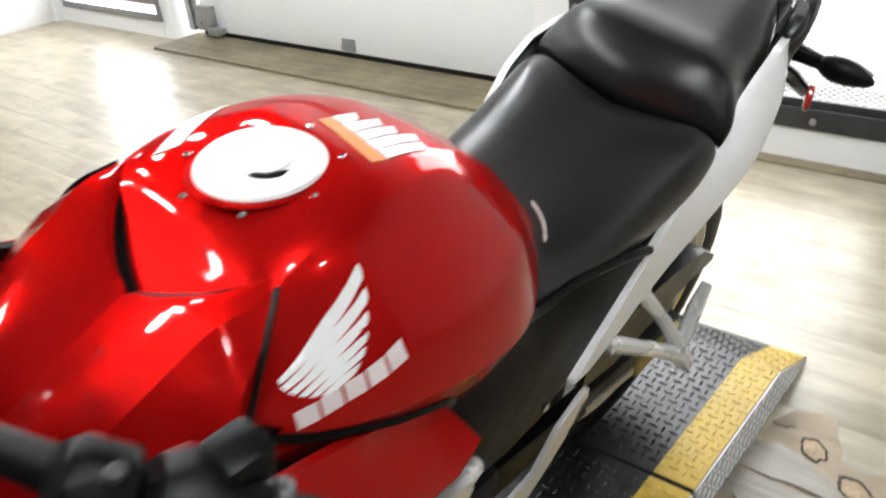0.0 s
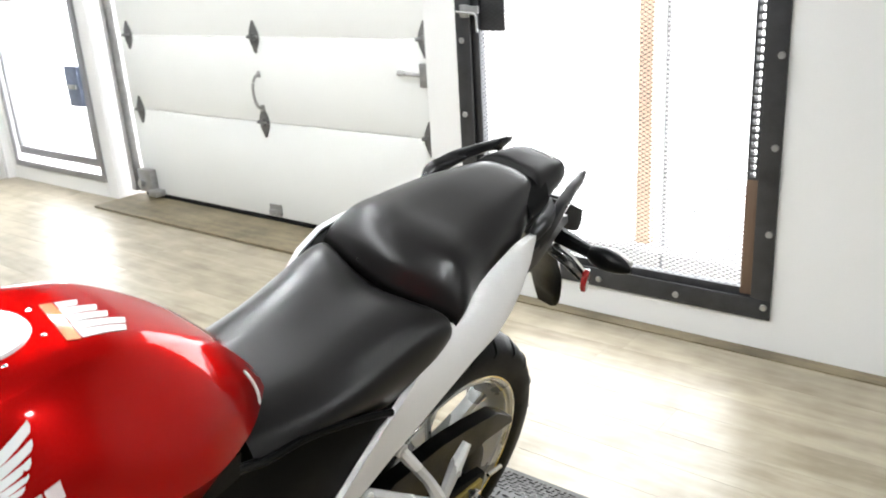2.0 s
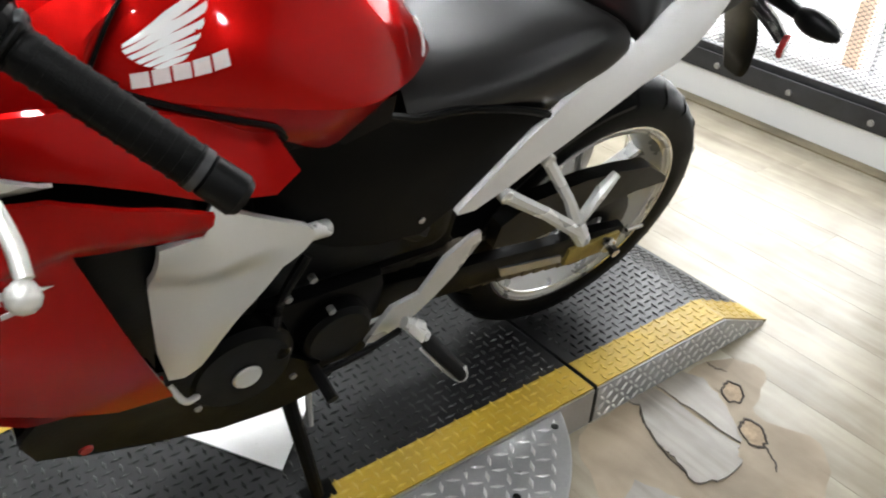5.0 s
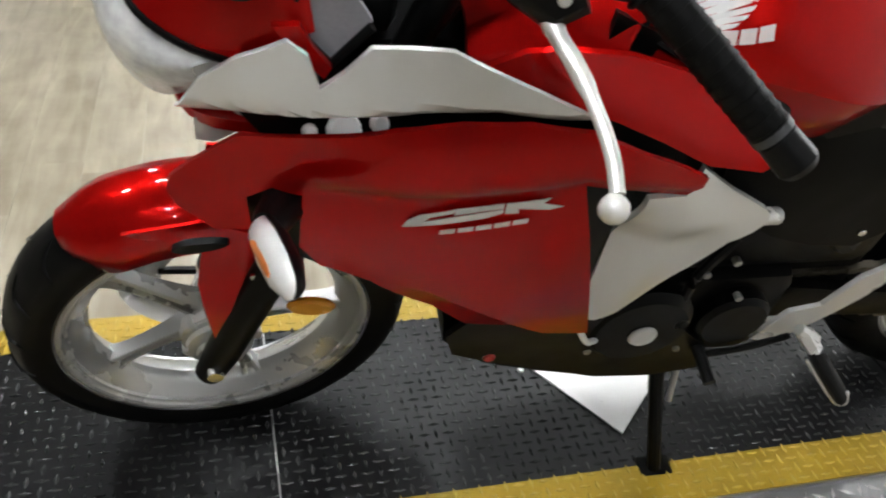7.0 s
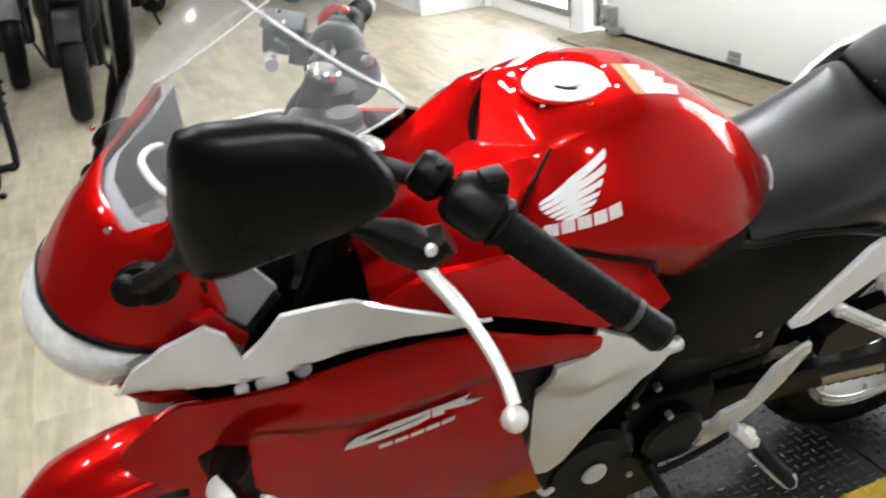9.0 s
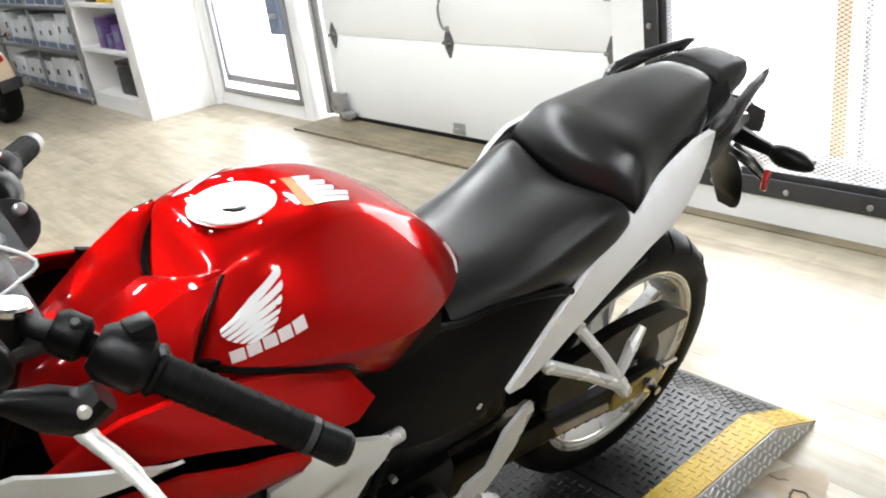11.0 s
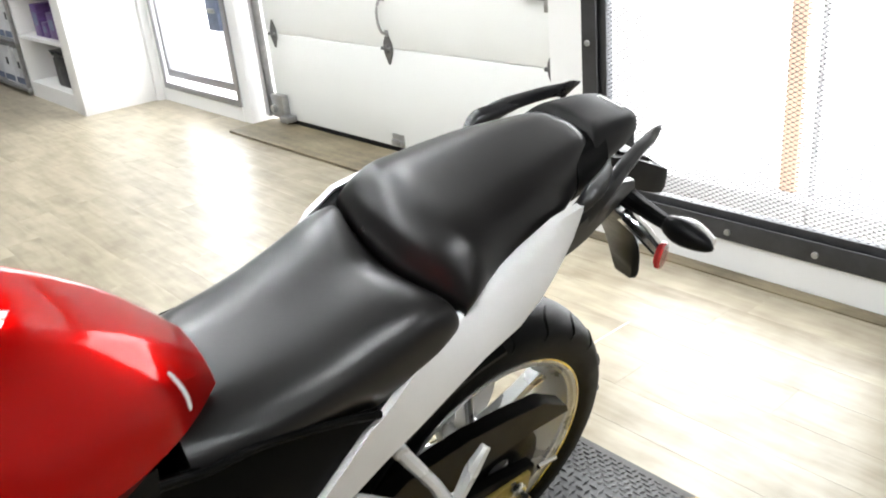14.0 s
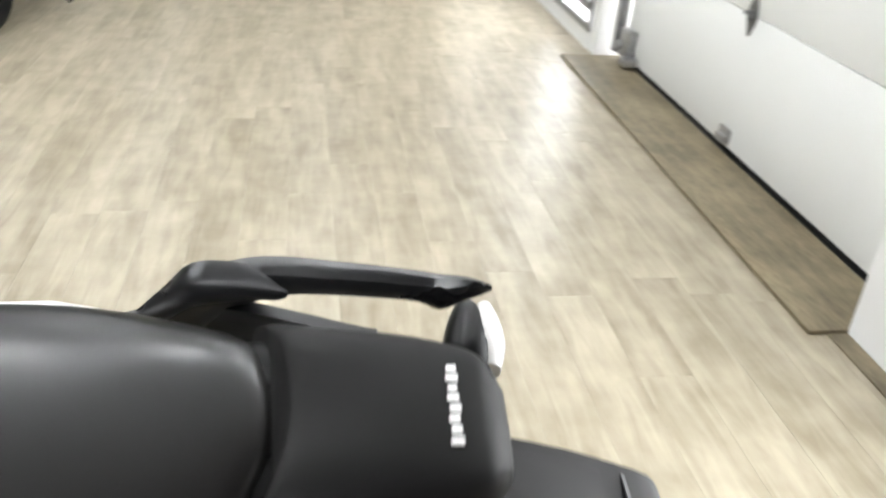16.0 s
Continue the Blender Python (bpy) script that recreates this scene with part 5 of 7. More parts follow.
# --- fairing panels ---
side = [(-1.434, .380), (-1.428, .402), (-1.405, .430), (-1.352, .488), (-1.295, .510), (-1.212, .543), (-1.152, .560), (-1.09, .567), (-1.03, .562), (-0.995, .548), (-0.937, .520), (-0.877, .485),
        (-0.886, .451), (-0.957, .474), (-1.017, .488), (-0.997, .425), (-0.977, .361), (-0.947, .265), (-0.916, .169), (-0.985, .188), (-1.085, .258), (-1.150, .297), (-1.190, .304), (-1.221, .304), (-1.272, .318), (-1.296, .350), (-1.294, .43), (-1.324, .432), (-1.350, .405), (-1.345, .360), (-1.386, .340), (-1.424, .362)]
both("side_fairing", sheet(side, fairing, 0.006, 0.011), RED, bike, "glossy red side fairing", 50)
lower = [(-1.221, .301), (-1.150, .294), (-1.085, .255), (-0.985, .185), (-0.917, .166), (-0.922, .145), (-0.985, .145), (-1.078, .165), (-1.135, .24)]
both("lower_fairing", sheet(lower, lambda x, z: -(wide(x, z) - 0.015 - 0.12 * max(0, crease(x) * 0.4 + 0.10 - z)), 0.006, 0.018), RED, bike, "red lower edge of the fairing")
silver = [(-1.414, .500), (-1.402, .522), (-1.388, .548), (-1.352, .588), (-1.310, .620), (-1.292, .612), (-1.282, .584), (-1.262, .602), (-1.239, .627), (-1.205, .629), (-1.168, .629), (-1.140, .619), (-1.09, .602), (-1.045, .583), (-1.022, .566), (-1.05, .561), (-1.12, .568), (-1.19, .558), (-1.28, .539), (-1.345, .510), (-1.392, .496)]
PLOW = [(-1.414, .492), (-1.345, .510), (-1.28, .539), (-1.19, .558), (-1.12, .568), (-1.02, .562)]


def panel_low(x):
    for (x0, z0), (x1, z1) in zip(PLOW, PLOW[1:]):
        if x <= x1:
            return z0 + (z1 - z0) * (max(x, x0) - x0) / (x1 - x0)
    return PLOW[-1][1]


ridge = lambda x, z: -(wide(x, z) - 1.1 * max(0.0, panel_low(x) + 0.017 - z) + 0.010 + 0.016 * max(0.0, 1 - abs(x + 1.283) / 0.11) * step(z, 0.50, 0.56))
both("nose_panel", sheet(silver, ridge, 0.006, 0.010), SILVER, bike, "silver nose side panel", 22)
fin = [(-0.875, .485), (-0.82, .441), (-0.745, .388), (-0.733, .374), (-0.731, .358), (-0.745, .345), (-0.772, .332), (-0.805, .270), (-0.840, .212), (-0.864, .165), (-0.886, .140), (-0.905, .138), (-0.922, .215), (-0.930, .29), (-0.936, .36), (-0.936, .425), (-0.936, .458), (-0.886, .450)]
both("side_fin", sheet(fin, lambda x, z: -(wide(x, z) - 0.010 - 0.026 * step(-x, 0.86, 0.955) * (1 - step(z, 0.38, 0.46)) - 0.016 * (1 - step(z, 0.350 - (x + .93) * .18, 0.408 - (x + .93) * .18)) * step(-x, 0.755, 0.83)), 0.008, 0.006), SILVER, bike, "silver fin behind the fairing", 50)
vent = [(-1.02, .488), (-0.93, .462), (-0.93, .30), (-0.92, .165), (-0.985, .361)]
both("air_vent", sheet(vent, lambda x, z: -(wide(x, z) - 0.05), 0.01, 0.03), DARK, bike, "dark air vent")
KLOW = [(-1.16, .600), (-1.09, .588), (-1.03, .566), (-0.995, .552), (-0.937, .524), (-0.872, .489), (-0.80, .470), (-0.77, .49)]


def knee_low(x):
    for (x0, z0), (x1, z1) in zip(KLOW, KLOW[1:]):
        if x <= x1:
            return z0 + (z1 - z0) * (max(x, x0) - x0) / (x1 - x0)
    return KLOW[-1][1]


knee = [(-1.150, .612), (-1.10, .622), (-1.063, .620), (-0.985, .605), (-0.907, .578), (-0.818, .547), (-0.792, .530), (-0.773, .497), (-0.80, .472)] + [(x, z) for x, z in reversed(KLOW[1:6])]
both("knee_panel", sheet(knee, lambda x, z: -(0.236 - 0.006 * step(x, -0.9, -0.78) - 0.040 * step(z - knee_low(x), 0.0, 0.075)), 0.008, 0.018), RED, bike, "red panel below the tank", 50)
# dark joints behind the panel gaps
both("inner_fairing", sheet([(-1.36, .50), (-1.20, .57), (-1.02, .575), (-0.86, .50), (-0.84, .44), (-0.95, .48), (-1.3, .44)], lambda x, z: -(wide(x, z) - 0.028), 0.01, 0.04), DARK, bike)
both("tank_joint", sheet([(-1.0, .63), (-0.90, .585), (-0.80, .55), (-0.72, .49), (-0.62, .52), (-0.62, .48), (-0.75, .44), (-0.86, .50), (-1.0, .57)], lambda x, z: -0.168, 0.01, 0.04), DARK, bike)
# plain strokes on the fairing
decals = [[(-1.195, .421), (-1.191, .431), (-1.180, .442), (-1.146, .455), (-1.147, .450), (-1.169, .441), (-1.175, .434), (-1.146, .4445), (-1.098, .460), (-1.098, .455), (-1.113, .447), (-1.145, .4365)],
          [(-1.146, .4555), (-1.098, .468), (-1.098, .4615), (-1.120, .4555), (-1.146, .447)],
          [(-1.096, .468), (-1.082, .4705), (-1.052, .477), (-1.059, .470), (-1.037, .466), (-1.051, .462), (-1.083, .462), (-1.082, .456), (-1.096, .454)]]
for d in decals:
    part("stroke", sheet(d, lambda x, z: fairing(x, z) - 0.0045, 0.0012, 0.010), DECAL, bike, "silver-white stroke of a plain emblem")
for k in range(5):
    x = -1.157 + k * 0.0180
    z = .4165 + k * 0.0054
    part("small_block", sheet([(x, z), (x + 0.0150, z + 0.0045), (x + 0.0150, z + 0.0105), (x, z + 0.006)], lambda x, z: fairing(x, z) - 0.0045, 0.0012, 0.01), ROW_DECAL, bike, "pinkish-white block of a plain emblem row")
# belly pan
belly = [(-1.092, .110), (-1.075, .055), (-1.02, .020), (-0.93, -.025), (-0.82, -.065), (-0.72, -.075), (-0.63, -.06), (-0.66, .02), (-0.74, .10), (-0.87, .15), (-0.95, .17), (-1.05, .165)]
both("belly_pan", sheet(belly, lambda x, z: -(0.165 + 0.02 * step(z, -.05, .12)), 0.01, 0.03), DARK, bike, "black belly pan")
bm = loft([[(x, y * w, z) for y in (-1, -.5, .5, 1)] + [(x, y * w * 0.9, z + 0.03) for y in (1, -1)] for x, z, w in ((-1.09, .08, .17), (-1.02, .012, .17), (-0.93, -.03, .165), (-0.82, -.07, .16), (-0.70, -.078, .155), (-0.62, -.06, .15))])
part("belly_floor", bm, DARK, bike)
part("belly_clip", disc((-1.015, -.176, .035), (0, 1, 0), 0.010, 0.006, 14, 0.002), RED_MATTE, bike, "small red clip")
part("hose", tube(spline([(-0.905, -.185, .125), (-0.89, -.20, .10), (-0.868, -.19, .085)], 4), 0.005, 8), STICKER, bike, "short white hose end")

# --- nose, lamp, screen ---
NB = [(-1.458, 0, .604), (-1.455, .05, .600), (-1.437, .105, .590), (-1.400, .143, .579), (-1.355, .168, .573), (-1.290, .188, .616)]
NT = [(-1.380, 0, .694), (-1.375, .045, .693), (-1.369, .080, .690), (-1.360, .107, .686), (-1.330, .136, .700), (-1.298, .158, .728)]


def between(a, b, rows, bulge):
    out = []
    for k in range(rows + 1):
        t = k / rows
        row = []
        for p, q in zip(a, b):
            v = Vector(p).lerp(Vector(q), t)
            n = Vector((-1.0, v.y * 4, 0.6)).normalized()
            row.append(v + n * bulge * math.sin(math.pi * t))
        out.append(spline(row, 4))
    return out


def whole(rows, thick):
    """Mirrors rows of points to both sides and gives the shell a thickness."""
    full = []
    for r in rows:
        left = [Vector((p.x, -p.y, p.z)) for p in reversed(r[1:])]
        line = left + list(r)
        full.append(line + [p + Vector((thick, -math.copysign(min(thick, abs(p.y)), p.y) * 0.5, 0)) for p in reversed(line)])
    return loft(full)


part("nose_cowl", whole(between(NB, NT, 6, 0.006), 0.006), RED, bike, "glossy red nose cowl", 60)
gap = spline([Vector(p) + Vector((-0.001, p[1] * 0.02, -0.003)) for p in NB[:5]], 4)
part("lamp_gap", tube([Vector((p.x, -p.y, p.z)) for p in reversed(gap[1:])] + gap, 0.0042, 6), DARK, bike, "black gap over the headlamp")
LT = [(-1.456, 0, .599), (-1.453, .05, .595), (-1.436, .105, .584), (-1.400, .142, .574), (-1.365, .160, .566)]
LB = [(-1.476, 0, .500), (-1.470, .04, .497), (-1.452, .085, .493), (-1.420, .122, .499), (-1.385, .148, .530)]
lamp = part("headlamp", whole(between(LB, LT, 6, 0.026), 0.004), LAMP_LENS, bike, "large clear headlamp lens", 60)
inner = [[Vector(p) + Vector((0.016, -p[1] * 0.07, 0.002)) for p in LB], [Vector(p) + Vector((0.016, -p[1] * 0.07, -0.001)) for p in LT]]
part("reflector_bowl", whole(between(inner[0], inner[1], 3, 0.004), 0.004), SHINY, lamp, "pale reflector inside the headlamp", 60)
for s in (-1, 1):
    part("lamp_rib", tube([(-1.448, s * .085, .505), (-1.436, s * .098, .55), (-1.43, s * .104, .583)], 0.006, 8), METAL, lamp)
chin = [[Vector((x, s * y, z)) + Vector((d, 0, e)) for d, e in ((0, 0), (.004, -.016), (.04, -.022), (.04, -.004))] for s, x, y, z in ((-1, -1.350, .152, .484), (-1, -1.396, .128, .482), (-1, -1.424, .07, .486), (1, -1.424, .07, .486), (1, -1.396, .128, .482), (1, -1.350, .152, .484))]
part("chin", loft(grow(chin, 3)), RED, bike, "dark red lip under the headlamp")
both("beak", sheet([(-1.398, .470), (-1.345, .472), (-1.352, .452), (-1.380, .436), (-1.398, .440)], lambda x, z: -0.125, 0.03, 0.03), SHINY, bike, "pale bracket under the headlamp")
ST = [(-1.228, 0, .893), (-1.216, .05, .888), (-1.185, .10, .868), (-1.140, .14, .838), (-1.092, .165, .803), (-1.115, .168, .786)]
SB = [(p[0] + 0.003, p[1], p[2] + 0.002) for p in NT]


def flared(p):
    """The screen's far wing stands a little further out than the near one."""
    k = step(p.x, -1.31, -1.09) * step(p.y, 0.0, 0.12)
    return Vector((p.x - 0.004 * k, p.y + 0.048 * k, p.z + 0.015 * k))


bm = whole(between(SB, ST, 8, 0.022), 0.003)
for v in bm.verts:
    v.co = flared(v.co)
screen = part("windscreen", bm, SCREEN, bike, "clear curved plastic windscreen", 60)
rim_line = [Vector((p.x, -p.y, p.z)) for p in reversed(spline(ST, 5)[1:])] + [flared(p) for p in spline(ST, 5)]
part("screen_edge", tube(rim_line, 0.0019, 6), STICKER, screen, "pale polished screen edge")
low_edge = spline([ST[5], (-1.185, .170, .760), (-1.245, .166, .742), NT[5]], 5)
for wing in ([Vector((p.x, -p.y, p.z)) for p in low_edge], [flared(p) for p in low_edge]):
    part("screen_edge", tube(wing, 0.0016, 6), STICKER, screen, "pale polished screen edge")
for s in (-1, 1):
    part("screen_bolt", disc((-1.372, s * .120, .704), (-.6, s * .7, .3), 0.004, 0.005, 12, 0.001), CHROME, screen)
# inside of the cowl
lining = [[Vector((p.x + 0.016, p.y * 0.90, p.z + 0.002)) for p in r] for r in between(NB, NT, 6, 0.004)]
part("cowl_lining", whole(lining, 0.004), LINING, bike, "grey lining inside the nose cowl", 60)
both("cockpit_wing", sheet([(-1.30, .655), (-1.255, .655), (-1.232, .618), (-1.268, .575), (-1.292, .600)], lambda x, z: -(0.172), 0.01, 0.03), LINING, bike, "grey inner cowl bracket")
both("bracket_edge", tube([(-1.300, -.176, .655), (-1.292, -.178, .602), (-1.268, -.179, .577), (-1.233, -.178, .617)], 0.005, 8), BLACK, bike, "black edge of the cowl bracket")
both("cowl_tab", sheet([(-1.322, .630), (-1.298, .632), (-1.288, .612), (-1.270, .588), (-1.276, .576), (-1.302, .602)], lambda x, z: -(0.198 + (x + 1.32) * .05), 0.008, 0.012), RED, bike, "narrow red tab of the nose cowl")
# pale loop curving across behind the screen
part("screen_trim", tube(spline([(-1.306, -.092, .707), (-1.322, -.055, .711), (-1.330, -.005, .714), (-1.320, .05, .700), (-1.307, .10, .676)], 5), 0.004, 8), STICKER, bike, "pale curved loop behind the screen")
bm = bmesh.new()
box(bm, (-1.30, -0.11, 0.56), (-1.20, 0.11, 0.635), 0.02)
part("instrument_panel", bm, BLACK, bike, "black instrument panel")
bm = disc((-1.215, -0.03, 0.635), (1, 0, 1.2), 0.045, 0.02, 30, 0.004)
part("dial", bm, DARK, bike, "round dark dial")

# --- mirrors ---
def mirror_set(s):
    path = [(-1.362, -.187, .676), (-1.340, -.205, .698), (-1.315, -.230, .733), (-1.29, -.255, .765)] if s < 0 else [(-1.388, .232, .580), (-1.372, .245, .612), (-1.345, .258, .665), (-1.320, .272, .73)]
    stem = tube(spline(path, 4), [.010] * 4 + [.009] * 4 + [.012] * 5, 10)
    base = part("mirror_stem", stem, BLACK, bike, "black mirror stem")
    foot = Vector(path[0])
    part("stem_bolt", disc(foot + Vector((-.004, s * .003, 0)), (-.5, s * 1, .2), 0.016, 0.014, 16, 0.003), DARK, base)
    boss = disc((0, 0, 0), (0, 0, 1), 0.030, 0.020, 28, 0.006)
    for v in boss.verts:
        v.co.y *= 0.78
    turn = Vector((-.42, s, .35)).to_track_quat("Z", "Y").to_matrix().to_4x4()
    boss.transform(Matrix.Translation((-1.350, s * .170, .664)) @ turn)
    part("stem_boss", boss, BLACK, base, "black oval mirror base")
    outline = [(-1.296, .864), (-1.252, .873), (-1.212, .875), (-1.185, .867), (-1.169, .858), (-1.149, .831), (-1.149, .806), (-1.190, .777), (-1.268, .743), (-1.310, .730), (-1.316, .768), (-1.310, .819)]
    line = [(p.x, p.y) for p in spline([(x, z, 0) for x, z in outline], 2, True)]
    mx, mz = -1.235, .806
    secs = []
    for f, d in ((0.80, .020), (0.97, .018), (1.0, .008), (0.985, -.004), (0.90, -.016), (0.66, -.026), (0.30, -.030), (0.08, -.031)):
        ring = []
        for x, z in line:
            u, w = mx + (x - mx) * f, mz + (z - mz) * f
            if s < 0:
                ring.append(Vector((u - d * 0.25, s * (.278 + (u + 1.22) * .28 - d), w)))
            else:
                ring.append(Vector((-1.318 - d * 0.55 + (w - mz) * 0.12, .275 + (u - mx) * 1.0, w - 0.02)))
        secs.append(ring)
    house = part("mirror_housing", loft(secs), MIRROR_SHELL, base, "black wedge-shaped mirror housing", 50)
    return house


for s in (-1, 1):
    mirror_set(s)

# --- bars, grips, levers ---
GL = [Vector((-1.045, -.288, .738)), Vector((-0.945, -.368, .664))]
GR = [Vector((-1.022, .270, .666)), Vector((-0.962, .400, .619))]
for (a, b), s in ((GL, -1), (GR, 1)):
    d = (b - a).normalized()
    bar = part("handlebar", tube([Vector((-1.115, s * .10, .70)), a - d * 0.06, b], 0.011, 10), DARK, bike, "black clip-on handlebar")
    part("grip", tube([a, a + d * 0.008, b - d * 0.008, b], [.0165, .0175, .0175, .0165], 20), RUBBER, bar, "ribbed black rubber grip")
    bm = bmesh.new()
    for k in range(14):
        p = a + (b - a) * ((k + 0.5) / 14)
        tube([p - d * 0.0015, p + d * 0.0015], 0.0183, 16, bm)
    part("grip_rib", bm, RUBBER, bar)
    part("bar_end", tube([b, b + d * 0.006, b + d * 0.034, b + d * 0.040], [.011, .017, .018, .014], 18), BLACK if s < 0 else GALV, bar, "bar end weight")
    part("grip_flange", disc(a, d, 0.023, 0.006, 24, 0.002), RUBBER, bar)
    bm = tube([a - d * 0.055, a - d * 0.045, a - d * 0.012, a - d * 0.004], [.020, .027, .027, .021], 12)
    part("switch_box", bm, BLACK, bar, "black switch housing")
    part("bar_bracket", tube([a - d * 0.092, a - d * 0.085, a - d * 0.066, a - d * 0.060], [.016, .021, .021, .015], 12), DARK, bar, "black lever clamp")
    part("bracket_bolt", disc(a - d * 0.076 + Vector((.004, s * .012, .019)), (0, s * .5, 1), 0.004, 0.008, 10, 0.001), CASE, bar)
    part("horn_button", disc(a - d * 0.022 + Vector((0.024, s * .012, 0.004)), (1, s * .3, .2), 0.009, 0.010, 14, 0.002), CASE, bar)
    part("grip_ring", tube([b - d * 0.004, b + d * 0.003], 0.0182, 18), CASE, bar, "dark ring at the grip's end")
    if s < 0:
        bm = boxes(((-.012, -.012, -.010), (.012, .012, .012)), bevel=.004)
        bmesh.ops.transform(bm, matrix=Matrix.Translation(a - d * 0.03 + Vector((0.018, 0, 0.02))), verts=bm.verts)
        part("switch_knob", bm, BLACK, bar, "switch button")
    if s > 0:
        up = Vector((-0.008, 0, 0.006))
        part("switch_collar", tube([a - d * 0.046 + up, a - d * 0.042 + up, a - d * 0.020 + up, a - d * 0.016 + up], [.022, .0265, .025, .020], 20), RED_MATTE, bar, "red collar of the kill switch")
        low = Vector((-0.006, -0.010, -0.016))
        block = part("switch_block", tube([a - d * 0.120 + low, a - d * 0.112 + low, a - d * 0.060 + low, a - d * 0.050 + low * 0.6], [.026, .034, .036, .028], 18), BLACK, bar, "bulky black switch block", 50)
        part("switch_seam", tube([a - d * 0.088 + low, a - d * 0.085 + low], 0.0364, 18), CASE, block)
        part("starter_button", disc(a - d * 0.080 + Vector((0.006, -0.030, 0.012)), (.3, -1, .5), 0.008, 0.012, 14, 0.002), GALV, block, "grey starter button")
        for at, size in ((Vector((-1.120, .224, .688)), (.026, .024, .018)), (Vector((-1.120, .224, .7085)), (.0275, .0255, .0030)), (Vector((-1.098, .205, .672)), (.020, .020, .016))):
            bm = boxes((tuple(-v for v in size), size), bevel=.003)
            bmesh.ops.transform(bm, matrix=Matrix.Translation(at) @ pose(0, 0, 0, 0, 8, -22), verts=bm.verts)
            flat = size[2] < 0.01
            part("reservoir_lid" if flat else "reservoir", bm, CASE if flat else BLACK, bar, "grey flat reservoir lid" if flat else "black square brake fluid reservoir")
        for y in (.208, .240):
            part("lid_screw", disc((-1.121, y, .7125), (0, 0, 1), 0.0035, 0.003, 10, 0.001), CHROME, bar, "small bright lid screw")
perch = part("lever_perch", tube([(-1.180, -.247, .745), (-1.158, -.25, .736), (-1.132, -.255, .719), (-1.106, -.262, .704), (-1.085, -.266, .716)], [.006, .011, .021, .023, .016], 10), BLACK, bike, "black clutch lever perch")
part("cable_adjuster", tube([(-1.200, -.243, .752), (-1.176, -.247, .742)], [.006, .0075], 10), METAL, perch, "silver cable adjuster")
part("perch_screw", disc((-1.107, -.272, .716), (0, -1, .4), 0.006, 0.022, 12, 0.002), LEVER, perch)
bm = tube(spline([(-1.1119, -0.2721, 0.6965), (-1.1058, -0.2901, 0.6897), (-1.0976, -0.309, 0.683), (-1.0861, -0.346, 0.6687), (-1.0796, -0.3824, 0.6535), (-1.0799, -0.4082, 0.6415)], 4), [.0095] * 3 + [.0085] * 8 + [.0066] * 10, 10, None, 0.75)
bmesh.ops.create_icosphere(bm, subdivisions=2, radius=0.0125, matrix=Matrix.Translation((-1.084, -.418, .636)))
part("clutch_lever", bm, LEVER, perch, "pale aluminium clutch lever with ball end", 60)
bm = tube(spline([(-1.15, .262, .672), (-1.13, .34, .66), (-1.09, .41, .62)], 5), 0.009, 10)
bundle = part("cable_bundle", tube(spline([(-1.085, .205, .66), (-1.105, .175, .635), (-1.125, .15, .595), (-1.14, .12, .54)], 4), 0.017, 10), DARK, bike, "black cables and hose below the throttle")
for k in range(3):
    part("cable", tube(spline([(-1.075 - .02 * k, .215, .665), (-1.088 - .03 * k, .185 + .01 * k, .630), (-1.10 - .035 * k, .165, .575), (-1.13, .12, .52)], 4), 0.0065, 8), BLACK, bundle)
for x, y, z, r in ((-1.080, .232, .692, .007), (-1.052, .222, .668, .006), (-1.088, .208, .664, .008), (-1.100, .178, .648, .006), (-1.112, .170, .618, .008)):
    part("control_bolt", disc((x, y, z), (0.5, -0.7, 0.6), r, 0.012, 12, 0.002), CHROME, bike)
part("hose_joint", tube([(-1.118, .188, .668), (-1.128, .166, .640), (-1.140, .150, .605)], [.009, .012, .008], 12), METAL, bike, "bright brake hose joint")
part("throttle_pipe", tube(spline([(-1.075, .205, .668), (-1.085, .170, .655), (-1.100, .145, .615), (-1.115, .130, .570)], 4), 0.008, 10), CHROME, bike, "bright throttle cable pipe")
part("bar_clamp", tube([(-1.113, .102, .665), (-1.108, .102, .712)], [.030, .030], 16), DARK, bike, "black bar clamp")
part("brake_lever", bm, METAL, bike, "pale aluminium brake lever")
# yoke, forks
bm = bmesh.new()
box(bm, (-1.165, -0.125, 0.672), (-1.085, 0.105, 0.694), 0.01)
disc((-1.118, 0, .715), (0, 0, 1), 0.022, 0.02, 24, 0.004, bm)
part("top_yoke", bm, CASE, bike, "grey top fork clamp")
for s in (-1, 1):
    y = s * 0.102
    part("fork_leg", tube([(-1.118, y, .725), (-1.20, y, .50), (-1.30, y, .24), (-1.318, y, .19)], 0.0195, 14), DARK, bike)
    part("fork_slider", tube([(-1.300, y, .235), (-1.306, y, .22), (-1.395, y, -.015), (-1.418, y, -.072)], [.021, .027, .027, .022], 14), DARK, bike, "black fork slider")
    part("fork_cap", disc((-1.116, y, .730), (.3, 0, 1), 0.020, 0.012, 20, 0.003), CHROME, bike)
    part("axle_end", tube([(-1.407, y * 1.0, -.038), (-1.407, y * 1.32, -.038)], 0.012, 12), CHROME, bike)
part("brake_hose", tube(spline([(-1.14, -.10, .60), (-1.26, -.13, .42), (-1.32, -.12, .20), (-1.37, -.115, .08)], 5), 0.005, 8), BLACK, bike)
